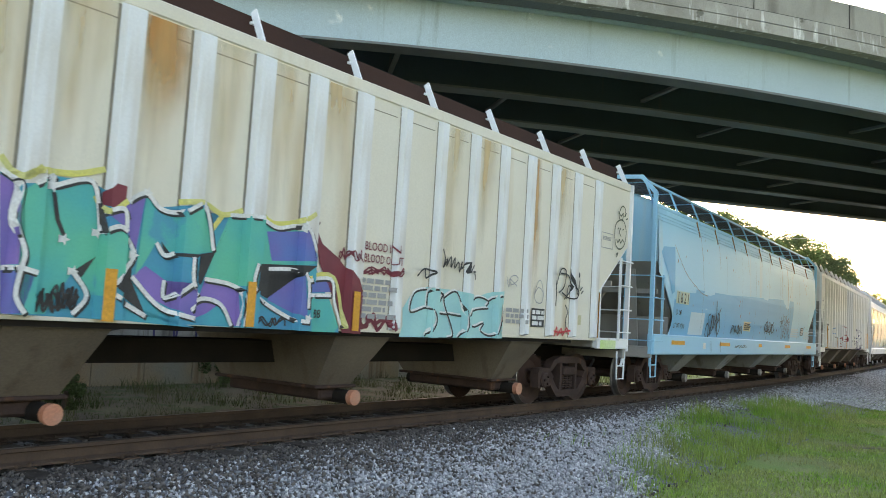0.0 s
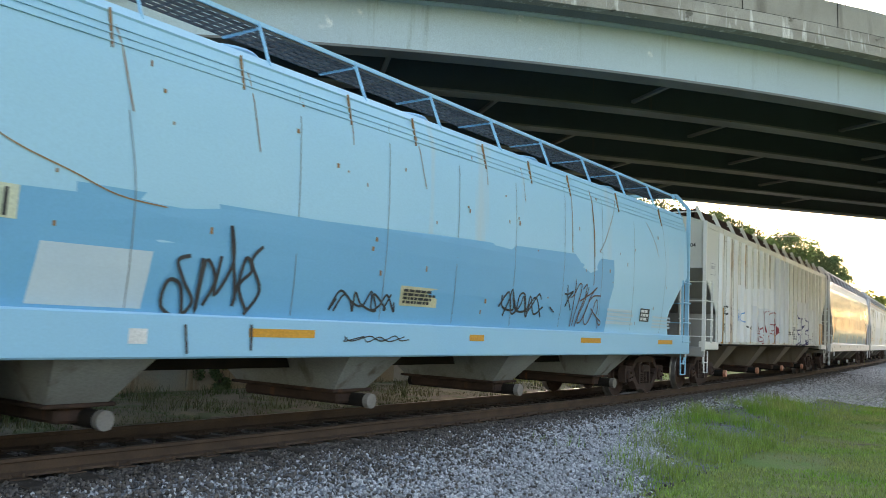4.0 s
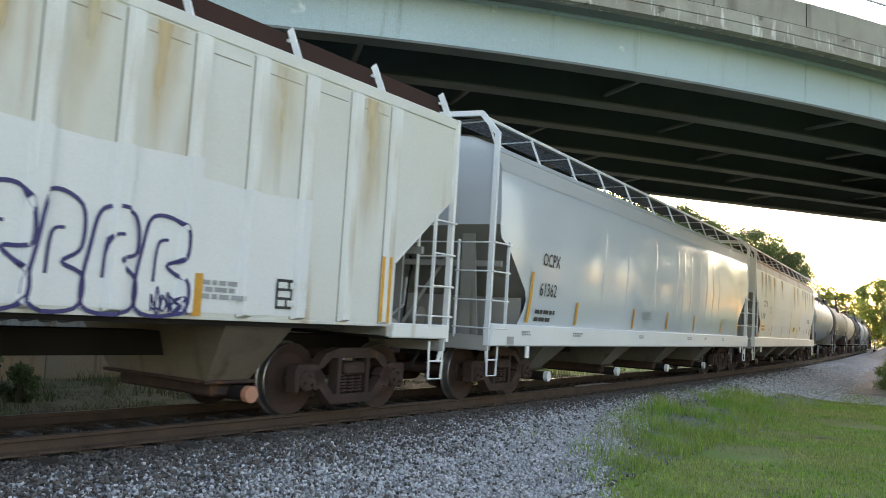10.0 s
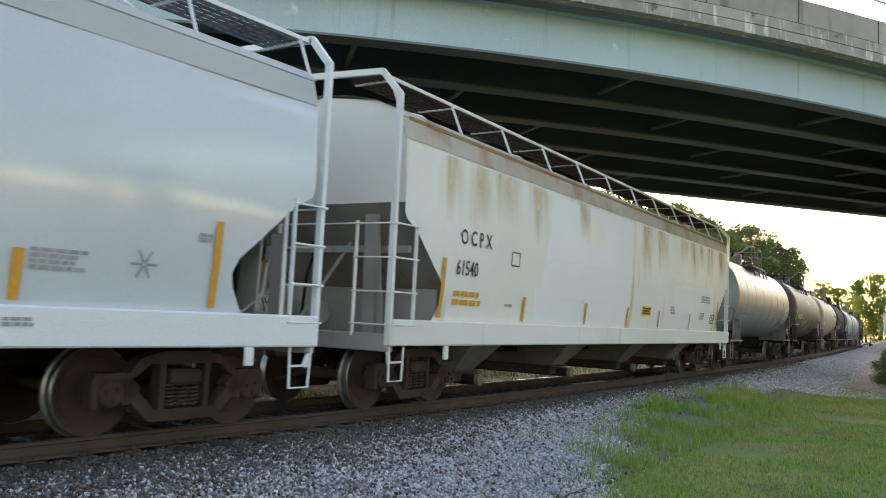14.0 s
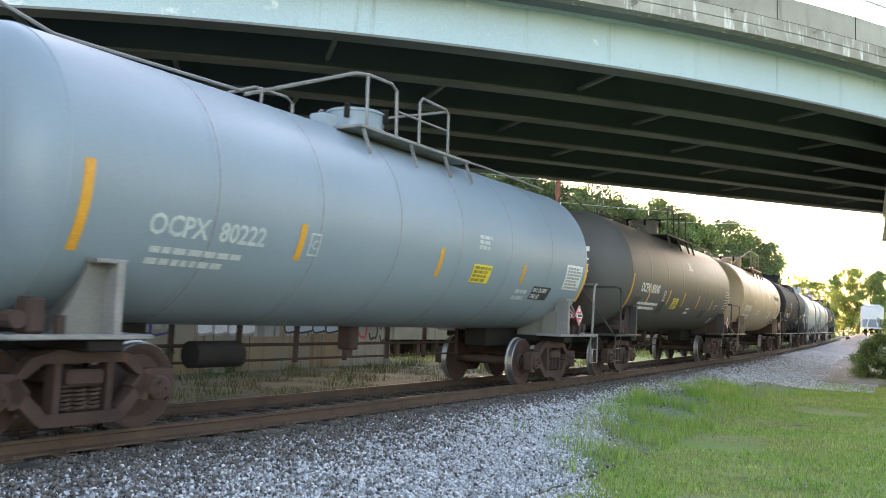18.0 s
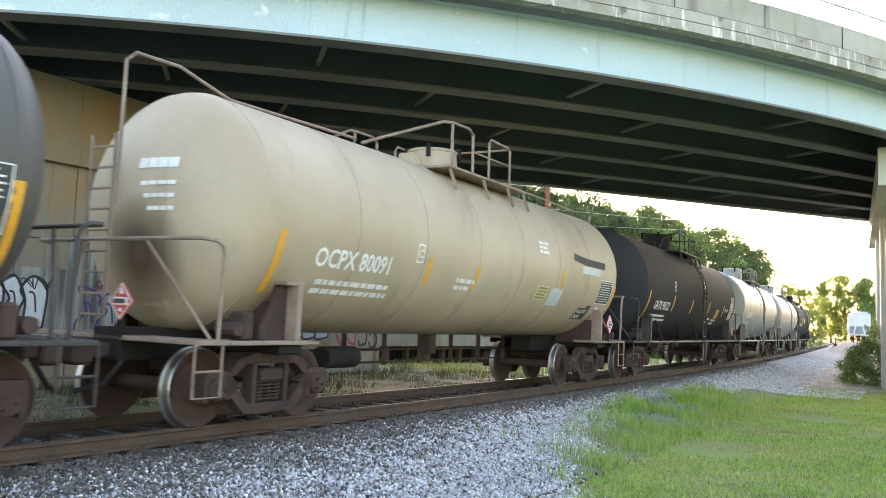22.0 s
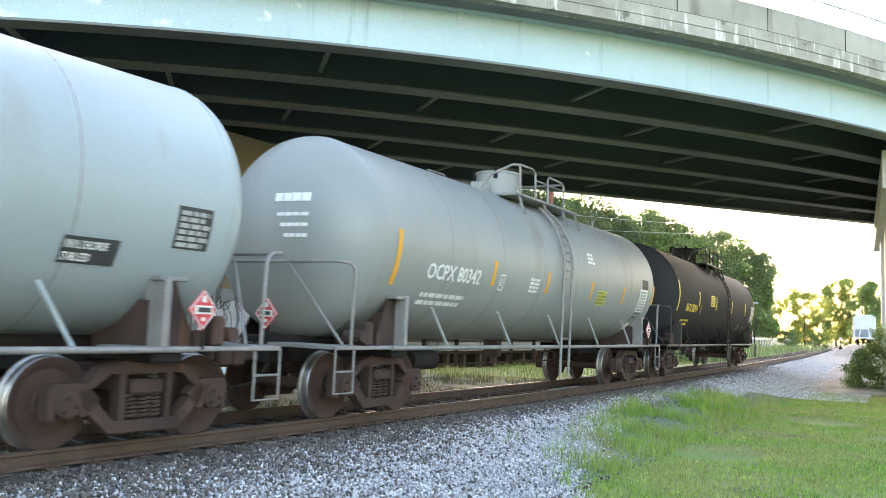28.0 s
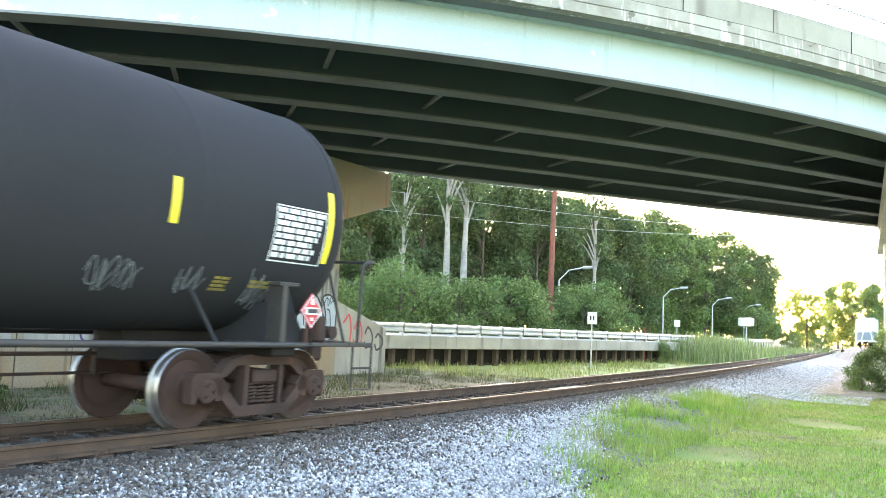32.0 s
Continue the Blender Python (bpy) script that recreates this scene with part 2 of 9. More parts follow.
M = {
    "ground": mat("ground_grass", (0.19, 0.28, 0.065), (0.29, 0.27, 0.12), 0.8, 0.95, bump=0.6, fine=38, grain=0.45, spots=(0.17, 0.14, 0.09), spots_at=0.62, spots_scale=0.8),
    "gravel": mat("gravel_bed", (0.28, 0.285, 0.295), (0.16, 0.16, 0.165), 9, 0.9, bump=0.9, fine=34, grain=0.6),
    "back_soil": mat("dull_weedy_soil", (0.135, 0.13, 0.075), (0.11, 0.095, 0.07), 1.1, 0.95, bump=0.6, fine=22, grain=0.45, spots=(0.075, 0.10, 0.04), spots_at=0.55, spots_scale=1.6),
    "verge": mat("grey_brown_verge", (0.24, 0.22, 0.20), (0.16, 0.145, 0.13), 1.4, 0.95, bump=0.7, fine=30, grain=0.5),
    "dirt": mat("dirt", (0.20, 0.16, 0.12), (0.13, 0.11, 0.08), 1.5, 0.95, bump=0.5, grain=0.4),
    "stone": mat("ballast_stone", (0.64, 0.635, 0.645), (0.46, 0.455, 0.46), 5, 0.8, bump=0.3, island=0.55),
    "stone_dirty": mat("dusty_ballast_stone", (0.18, 0.155, 0.135), (0.11, 0.095, 0.085), 6, 0.9, bump=0.3, island=0.6),
    "seam": mat("dirty_weld_seam", (0.24, 0.21, 0.17), (0.32, 0.28, 0.22), 3, 0.8, bump=0),
    # end-cage paint: grimy streaks over a base greyed for the shade there
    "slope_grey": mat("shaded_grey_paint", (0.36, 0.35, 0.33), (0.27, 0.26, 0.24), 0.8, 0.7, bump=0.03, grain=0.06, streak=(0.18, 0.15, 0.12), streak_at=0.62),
    "tank_seam": mat("rusty_weld_seam", (0.17, 0.13, 0.10), (0.22, 0.18, 0.15), 3, 0.8, bump=0),
    "hopper_blue": mat("grimy_blue_grey_paint", (0.34, 0.37, 0.38), (0.24, 0.25, 0.25), 1.0, 0.7, bump=0.05, streak=(0.14, 0.12, 0.10)),
    "rail": mat("rusty_rail", (0.092, 0.062, 0.045), (0.068, 0.047, 0.036), 3, 0.85, 0, 0.12, grain=0.12, spec=0.2),
    "railtop": mat("worn_railhead", (0.22, 0.19, 0.165), (0.13, 0.10, 0.08), 4, 0.55, 0.7, 0.05),
    "tie": mat("tie_wood", (0.068, 0.052, 0.040), (0.042, 0.034, 0.028), 3, 0.9, bump=0.5, random_tone=0.3),
    "girder": mat("blue_steel_paint", (0.44, 0.57, 0.61), (0.40, 0.52, 0.57), 0.35, 0.5, bump=0.05, spots=(0.68, 0.74, 0.73), spots_at=0.66, spots_scale=0.9, streak=(0.30, 0.38, 0.40), streak_at=0.62),
    # inner girder steel: the shade under the deck is put into this colour
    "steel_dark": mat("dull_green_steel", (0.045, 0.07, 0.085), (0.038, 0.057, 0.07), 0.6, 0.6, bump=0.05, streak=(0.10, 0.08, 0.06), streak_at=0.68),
    "flange": mat("weathered_flange", (0.18, 0.195, 0.195), (0.14, 0.15, 0.15), 0.8, 0.7, bump=0.1, spots=(0.18, 0.09, 0.05), spots_at=0.72),
    "concrete": mat("weathered_concrete", (0.41, 0.39, 0.34), (0.31, 0.295, 0.25), 0.8, 0.9, bump=0.25, streak=(0.20, 0.185, 0.155), streak_at=0.57, streak_scale=(2.5, 2.5, 0.3), spots=(0.55, 0.54, 0.5), spots_at=0.70, spots_scale=1.6),
    "concrete_drip": mat("lime_streaked_concrete", (0.40, 0.38, 0.33), (0.27, 0.25, 0.21), 1.4, 0.9, bump=0.35, streak=(0.72, 0.71, 0.67), streak_at=0.57, streak_scale=(6.5, 6.5, 1.1), spots=(0.16, 0.15, 0.12), spots_at=0.66, spots_scale=2.4),
    # overhang concrete: shade and ground bounce are put into the blue-grey
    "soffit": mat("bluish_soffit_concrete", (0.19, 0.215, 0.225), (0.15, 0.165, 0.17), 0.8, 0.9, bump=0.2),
    "concrete_pale": mat("pale_pier_concrete", (0.60, 0.58, 0.54), (0.52, 0.50, 0.46), 0.8, 0.9, bump=0.2, streak=(0.36, 0.34, 0.30), streak_at=0.6, streak_scale=(3, 3, 0.25)),
    "concrete_tan": mat("tan_stained_concrete", (0.25, 0.245, 0.205), (0.31, 0.22, 0.125), 0.6, 0.9, bump=0.25, streak=(0.17, 0.10, 0.05), streak_at=0.58, streak_scale=(3, 3, 0.15), spots=(0.24, 0.26, 0.20), spots_at=0.63, spots_scale=1.1),
    # slab concrete with the under-deck shade put into its near-black colour
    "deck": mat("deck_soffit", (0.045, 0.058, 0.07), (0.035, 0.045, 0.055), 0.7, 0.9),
    "iron": mat("rusted_cast_iron", (0.074, 0.047, 0.040), (0.046, 0.031, 0.027), 2.5, 0.85, 0, 0.15, grain=0.12, streak=(0.15, 0.07, 0.04), streak_at=0.62, spec=0.2),
    "iron_dark": mat("grimy_dark_iron", (0.022, 0.018, 0.016), (0.015, 0.013, 0.012), 2.5, 0.85, 0, 0.15, grain=0.1, spec=0.2),
    "tread": mat("polished_wheel_tread", (0.46, 0.45, 0.44), (0.32, 0.31, 0.30), 5, 0.38, 0.9, 0.02),
    "wheel": mat("wheel_plate", (0.070, 0.040, 0.033), (0.046, 0.030, 0.025), 2.5, 0.8, 0, 0.08, grain=0.1, spec=0.25),
    "orange": mat("orange_reflector", (0.75, 0.36, 0.04), (0.68, 0.31, 0.03), 3, 0.5, bump=0.03),
    "yellow": mat("yellow_decal", (0.85, 0.68, 0.04), (0.78, 0.6, 0.04), 3, 0.5, bump=0.03),
    "white": mat("white_stencil", (0.80, 0.80, 0.78), (0.7, 0.7, 0.68), 4, 0.6, bump=0.03),
    "black": mat("black_stencil", (0.03, 0.03, 0.032), (0.045, 0.045, 0.045), 4, 0.6, bump=0.03),
    "grey_ink": mat("faded_stencil", (0.30, 0.30, 0.31), (0.38, 0.38, 0.38), 4, 0.6, bump=0.03),
    "red": mat("red_placard", (0.62, 0.06, 0.07), (0.55, 0.05, 0.06), 4, 0.5, bump=0.03),
    "bark": mat("bark", (0.12, 0.09, 0.065), (0.08, 0.06, 0.045), 3, 0.95, bump=0.6),
    "bark_pale": mat("pale_bark", (0.36, 0.33, 0.29), (0.26, 0.24, 0.21), 3, 0.95, bump=0.4),
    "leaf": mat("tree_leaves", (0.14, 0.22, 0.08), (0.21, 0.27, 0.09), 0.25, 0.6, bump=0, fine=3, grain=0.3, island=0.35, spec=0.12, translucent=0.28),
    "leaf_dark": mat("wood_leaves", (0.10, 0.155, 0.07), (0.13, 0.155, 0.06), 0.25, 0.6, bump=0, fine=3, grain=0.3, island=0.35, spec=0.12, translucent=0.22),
    # the low sun's glow is put into this yellower leaf colour
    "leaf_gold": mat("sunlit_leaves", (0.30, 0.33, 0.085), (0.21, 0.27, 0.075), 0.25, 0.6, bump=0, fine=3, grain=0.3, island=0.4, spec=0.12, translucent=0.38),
    "grass": mat("grass_blades", (0.22, 0.40, 0.06), (0.40, 0.42, 0.15), 0.6, 0.7, bump=0, fine=4, grain=0.25, island=0.4, spec=0.12, translucent=0.35),
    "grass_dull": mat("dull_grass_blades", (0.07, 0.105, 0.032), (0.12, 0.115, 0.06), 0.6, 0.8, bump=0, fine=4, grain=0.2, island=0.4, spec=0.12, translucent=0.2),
    "reed": mat("reed_blades", (0.26, 0.35, 0.13), (0.33, 0.38, 0.18), 0.7, 0.8, bump=0, fine=4, grain=0.2, island=0.5, spec=0.12, translucent=0.3),
    "weeds": mat("dry_weeds", (0.24, 0.30, 0.08), (0.36, 0.34, 0.14), 0.7, 0.8, bump=0, fine=4, grain=0.2, island=0.4, spec=0.12, translucent=0.3),
    "galv": mat("galvanised_steel", (0.55, 0.57, 0.58), (0.45, 0.47, 0.48), 3, 0.45, 0.6, 0.05),
    "pole_red": mat("red_brown_pole", (0.24, 0.075, 0.045), (0.17, 0.06, 0.04), 3, 0.8, bump=0.3),
    "wire": mat("cable", (0.45, 0.45, 0.42), (0.36, 0.36, 0.35), 3, 0.5),
    "litter": mat("pale_litter", (0.75, 0.74, 0.72), (0.6, 0.6, 0.58), 8, 0.6),
    "rust": mat("rust_stain", (0.30, 0.15, 0.06), (0.38, 0.22, 0.10), 2, 0.85, bump=0.2, streak=(0.2, 0.09, 0.04)),
    "walkway": mat("rusty_roof_walk", (0.06, 0.032, 0.026), (0.045, 0.027, 0.023), 0.6, 0.9, bump=0.03, grain=0.08, spec=0.2),
    "grate": mat("grey_roof_grating", (0.10, 0.105, 0.11), (0.07, 0.07, 0.075), 3, 0.7),
    "paint_purple": mat("purple_spray", (0.17, 0.12, 0.36), (0.12, 0.22, 0.45), 1.6, 0.6, bump=0, grain=0.05, spots=(0.05, 0.32, 0.42), spots_at=0.55, spots_scale=1.3),
    "paint_green": mat("green_spray", (0.09, 0.50, 0.34), (0.05, 0.42, 0.42), 1.4, 0.6, bump=0, grain=0.05, spots=(0.06, 0.33, 0.44), spots_at=0.62, spots_scale=1.2),
    "paint_teal": mat("teal_spray", (0.04, 0.36, 0.44), (0.05, 0.27, 0.46), 1.6, 0.6, bump=0, grain=0.05),
    "paint_violet": mat("violet_spray", (0.25, 0.16, 0.48), (0.16, 0.14, 0.42), 1.6, 0.6, bump=0, grain=0.05),
    "paint_blue": mat("blue_spray", (0.10, 0.18, 0.48), (0.16, 0.14, 0.42), 1.6, 0.6, bump=0, grain=0.05),
    "paint_maroon": mat("maroon_spray", (0.22, 0.035, 0.05), (0.17, 0.03, 0.045), 2, 0.6, bump=0, grain=0.05),
    "paint_yellow": mat("yellow_spray", (0.70, 0.66, 0.16), (0.62, 0.60, 0.25), 3, 0.6, bump=0.02),
    "paint_aqua": mat("aqua_spray", (0.36, 0.66, 0.64), (0.30, 0.58, 0.60), 2, 0.6, bump=0, grain=0.05),
    "paint_drab": mat("drab_green_spray", (0.07, 0.08, 0.05), (0.10, 0.11, 0.07), 3, 0.6),
    "paint_lime": mat("lime_spray", (0.55, 0.72, 0.28), (0.60, 0.72, 0.40), 3, 0.6),
    "paint_brown": mat("brown_spray", (0.17, 0.085, 0.06), (0.13, 0.075, 0.06), 3, 0.6),
    "paint_red": mat("dark_red_spray", (0.27, 0.03, 0.05), (0.33, 0.05, 0.06), 3, 0.6),
    "paint_navy": mat("navy_spray", (0.045, 0.04, 0.15), (0.06, 0.05, 0.17), 3, 0.6),
    "paint_pale": mat("pale_blue_spray", (0.42, 0.52, 0.62), (0.50, 0.56, 0.62), 3, 0.7),
    "paint_sky": mat("blue_marker", (0.08, 0.28, 0.62), (0.10, 0.32, 0.62), 3, 0.6),
    "pale_patch": mat("pale_blue_patch", (0.52, 0.64, 0.69), (0.48, 0.61, 0.68), 1.5, 0.5, bump=0.015, grain=0.05),
    "pale_yellow": mat("pale_yellow_label", (0.62, 0.58, 0.36), (0.56, 0.53, 0.34), 3, 0.6),
    "number_cream": mat("cream_number_square", (0.66, 0.70, 0.52), (0.60, 0.66, 0.52), 3, 0.6),
    "yellow_green": mat("yellow_green_label", (0.50, 0.56, 0.10), (0.46, 0.50, 0.12), 3, 0.6),
    "patch_white": mat("grey_white_patch", (0.80, 0.80, 0.80), (0.77, 0.77, 0.77), 0.7, 0.5, bump=0.015, grain=0.05),
    "patch_grey": mat("light_grey_patch", (0.66, 0.68, 0.72), (0.69, 0.71, 0.74), 0.7, 0.5, bump=0.015, grain=0.05),
    "faded_white": mat("faded_white_ink", (0.55, 0.58, 0.56), (0.45, 0.49, 0.49), 5, 0.6),
    "faded_yellow": mat("faded_yellow_ink", (0.30, 0.24, 0.05), (0.22, 0.18, 0.05), 4, 0.6, bump=0),
    "scratch": mat("scratched_metal", (0.22, 0.24, 0.25), (0.14, 0.15, 0.16), 6, 0.6),
    "wall_paint": mat("whitish_overpaint", (0.42, 0.42, 0.40), (0.30, 0.29, 0.25), 0.9, 0.85, bump=0.15, streak=(0.12, 0.115, 0.10), streak_at=0.5, streak_scale=(4, 4, 0.25)),
    "concrete_wall": mat("pale_wall_concrete", (0.40, 0.38, 0.33), (0.30, 0.28, 0.24), 0.8, 0.9, bump=0.25, streak=(0.14, 0.13, 0.11), streak_at=0.54, streak_scale=(4, 4, 0.25)),
    "cream": mat("cream_paint", (0.74, 0.70, 0.60), (0.70, 0.65, 0.53), 0.5, 0.55, bump=0.015, grain=0.05, streak=(0.55, 0.43, 0.26), streak_at=0.60, streak_scale=(1.6, 1.6, 0.12)),
    "cream_rib": mat("pale_rib_paint", (0.80, 0.82, 0.84), (0.76, 0.77, 0.77), 0.6, 0.5, bump=0.015, grain=0.05, streak=(0.45, 0.36, 0.24), streak_at=0.66, streak_scale=(2, 2, 0.2)),
    "sky_blue": mat("sky_blue_paint", (0.33, 0.63, 0.80), (0.36, 0.65, 0.80), 0.4, 0.45, bump=0.015, grain=0.05, streak=(0.46, 0.60, 0.66), streak_at=0.6, streak_scale=(2, 2, 0.15)),
    "sky_blue_sill": mat("sky_blue_sill_paint", (0.27, 0.58, 0.80), (0.30, 0.60, 0.79), 0.5, 0.45, bump=0.015, grain=0.05),
    "mid_blue": mat("darker_blue_patch", (0.13, 0.42, 0.66), (0.15, 0.45, 0.68), 0.5, 0.45, bump=0.015, grain=0.05),
    "white_rust": mat("rust_streaked_white", (0.74, 0.735, 0.70), (0.70, 0.68, 0.61), 0.5, 0.55, bump=0.015, grain=0.05, streak=(0.40, 0.22, 0.09), streak_at=0.61, streak_scale=(1.7, 1.7, 0.12)),
    "white_rib": mat("white_rib_paint", (0.84, 0.84, 0.82), (0.80, 0.78, 0.74), 0.6, 0.5, bump=0.015, grain=0.05, streak=(0.42, 0.32, 0.20), streak_at=0.66, streak_scale=(2, 2, 0.2)),
    "gloss_white": mat("glossy_white_paint", (0.60, 0.64, 0.68), (0.56, 0.60, 0.64), 0.3, 0.12, bump=0.01, grain=0.05, spec=1.0),
    "gloss_white_sill": mat("white_sill_paint", (0.78, 0.80, 0.82), (0.74, 0.76, 0.78), 0.4, 0.45, bump=0.02, grain=0.08),
    "eave_grey": mat("grey_eave_paint", (0.46, 0.47, 0.47), (0.43, 0.44, 0.44), 0.5, 0.5, bump=0.015, grain=0.05),
    "old_white": mat("chalky_white_paint", (0.80, 0.79, 0.74), (0.75, 0.73, 0.66), 0.5, 0.5, bump=0.015, grain=0.05, streak=(0.50, 0.40, 0.24), streak_at=0.60, streak_scale=(2.2, 2.2, 0.25)),
    "old_white_sill": mat("chalky_sill_paint", (0.78, 0.77, 0.74), (0.72, 0.71, 0.67), 0.5, 0.5, bump=0.015, grain=0.05, streak=(0.40, 0.26, 0.15), streak_at=0.66),
    "eave_rust": mat("rusty_eave", (0.50, 0.47, 0.40), (0.42, 0.34, 0.26), 1.0, 0.6, bump=0.015, grain=0.05, streak=(0.34, 0.16, 0.08), streak_at=0.55, streak_scale=(1.2, 1.2, 1.0)),
    # bay paints: grime, plus the shadow under the cars darkened into the colour
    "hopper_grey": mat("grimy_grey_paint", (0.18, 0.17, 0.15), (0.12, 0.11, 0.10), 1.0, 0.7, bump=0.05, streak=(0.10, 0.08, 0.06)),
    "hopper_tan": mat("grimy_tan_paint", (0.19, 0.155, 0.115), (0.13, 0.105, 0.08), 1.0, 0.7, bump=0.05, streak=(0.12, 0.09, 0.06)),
    "tip_orange": mat("faded_orange_cap", (0.55, 0.22, 0.13), (0.48, 0.25, 0.17), 4, 0.6),
    "galv_dull": mat("dull_grey_rail", (0.26, 0.25, 0.24), (0.20, 0.19, 0.18), 3, 0.6, 0.2),
    "rail_dark": mat("dark_rail", (0.035, 0.033, 0.032), (0.05, 0.043, 0.038), 3, 0.6, 0.1),
    "rail_cream": mat("rusty_cream_rail", (0.30, 0.22, 0.17), (0.20, 0.14, 0.105), 3, 0.6),
    "tank_bluegrey": mat("blue_grey_tank", (0.24, 0.30, 0.345), (0.21, 0.265, 0.305), 0.4, 0.38, bump=0.01, grain=0.06),
    "tank_darkgrey": mat("dark_grey_tank", (0.075, 0.072, 0.068), (0.09, 0.083, 0.074), 0.3, 0.5, bump=0, grain=0.05, spec=0.35),
    "tank_cream": mat("cream_tank", (0.45, 0.365, 0.26), (0.36, 0.28, 0.19), 0.5, 0.5, bump=0.015, grain=0.05, streak=(0.31, 0.24, 0.16), streak_at=0.6, streak_scale=(1.5, 1.5, 0.4)),
    "tank_black": mat("black_tank", (0.028, 0.028, 0.031), (0.034, 0.034, 0.037), 0.3, 0.78, bump=0, grain=0.06, spec=0.12),
    "tank_paleblue": mat("pale_blue_tank", (0.31, 0.36, 0.375), (0.27, 0.31, 0.325), 0.4, 0.42, bump=0.01, grain=0.06, streak=(0.26, 0.27, 0.25), streak_at=0.62, streak_scale=(1.2, 1.2, 0.3)),
    "tank_grey": mat("grey_tank", (0.27, 0.28, 0.27), (0.24, 0.25, 0.24), 0.4, 0.42, bump=0.01, grain=0.06, streak=(0.22, 0.20, 0.17), streak_at=0.62, streak_scale=(1.2, 1.2, 0.3)),
    "tank_black2": mat("black_tank_sooty", (0.028, 0.028, 0.031), (0.034, 0.034, 0.037), 0.3, 0.78, bump=0, grain=0.06, spec=0.12),
}




def wash(name, colour, second, deep):
    """A thin rust wash: streaks that let the paint below show through, thick at the top of its patch and dying out at its foot and sides."""
    m = bpy.data.materials.new(name)
    m.use_nodes = True
    nt = m.node_tree
    nodes, link, bsdf = nt.nodes, nt.links.new, nt.nodes["Principled BSDF"]
    co = nodes.new("ShaderNodeTexCoord")

    def streaky(scale):
        mp, nz = nodes.new("ShaderNodeMapping"), nodes.new("ShaderNodeTexNoise")
        mp.inputs["Scale"].default_value = scale
        nz.inputs["Scale"].default_value, nz.inputs["Detail"].default_value = 1.0, 5.0
        link(co.outputs["Object"], mp.inputs["Vector"])
        link(mp.outputs[0], nz.inputs["Vector"])
        return nz.outputs["Fac"]

    def math_node(op, a, b):
        n = nodes.new("ShaderNodeMath")
        n.operation = op
        for sock, v in zip(n.inputs, (a, b)):
            if isinstance(v, float):
                sock.default_value = v
            else:
                link(v, sock)
        return n.outputs[0]

    def ranged(v, lo, hi, top=1.0):
        n = nodes.new("ShaderNodeMapRange")
        n.inputs["From Min"].default_value, n.inputs["From Max"].default_value, n.inputs["To Max"].default_value = lo, hi, top
        n.interpolation_type = "SMOOTHSTEP"
        link(v, n.inputs["Value"])
        return n.outputs[0]

    sp = nodes.new("ShaderNodeSeparateXYZ")
    link(co.outputs["Generated"], sp.inputs[0])
    st = streaky((4, 4, 0.35))
    foot = ranged(math_node("ADD", sp.outputs["Z"], math_node("MULTIPLY", math_node("SUBTRACT", streaky((7, 7, 0.4)), 0.5), 0.7)), 0.0, 0.95)
    edge = math_node("MULTIPLY", ranged(math_node("ADD", sp.outputs["X"], math_node("MULTIPLY", math_node("SUBTRACT", streaky((2.5, 2.5, 0.6)), 0.5), 0.8)), 0.0, 0.5), ranged(math_node("ADD", math_node("SUBTRACT", 1.0, sp.outputs["X"]), math_node("MULTIPLY", math_node("SUBTRACT", streaky((1.5, 1.5, 0.8)), 0.5), 0.9)), 0.0, 0.8))
    al = math_node("MULTIPLY", math_node("MULTIPLY", ranged(st, 0.1, 0.62, deep), foot), edge)
    link(al, bsdf.inputs["Alpha"])
    mx = nodes.new("ShaderNodeMix")
    mx.data_type = "RGBA"
    mx.inputs["A"].default_value, mx.inputs["B"].default_value = (*colour, 1), (*second, 1)
    link(ranged(streaky((3, 3, 0.8)), 0.35, 0.65), mx.inputs["Factor"])
    link(mx.outputs["Result"], bsdf.inputs["Base Color"])
    bsdf.inputs["Roughness"].default_value = 0.8
    return m


M["stain"] = wash("tan_rust_wash", (0.72, 0.49, 0.21), (0.72, 0.57, 0.33), 0.75)
M["rust_deep"] = wash("deep_rust_wash", (0.60, 0.27, 0.075), (0.68, 0.40, 0.15), 0.95)
M["soot_head"] = mat("brown_head_stain", (0.15, 0.085, 0.05), (0.09, 0.055, 0.038), 1.5, 0.7, bump=0, grain=0.1)
hn, hl = M["soot_head"].node_tree.nodes, M["soot_head"].node_tree.links
hc, hs, hm = hn.new("ShaderNodeTexCoord"), hn.new("ShaderNodeTexGradient"), hn.new("ShaderNodeMapping")
hm.inputs["Location"].default_value, hm.inputs["Scale"].default_value = (0.0, -1.0, -0.9), (0.0, 2.0, 2.0)
hs.gradient_type = "SPHERICAL"
hl.new(hc.outputs["Generated"], hm.inputs["Vector"])
hl.new(hm.outputs[0], hs.inputs["Vector"])
hl.new(hs.outputs["Fac"], hn["Principled BSDF"].inputs["Alpha"])


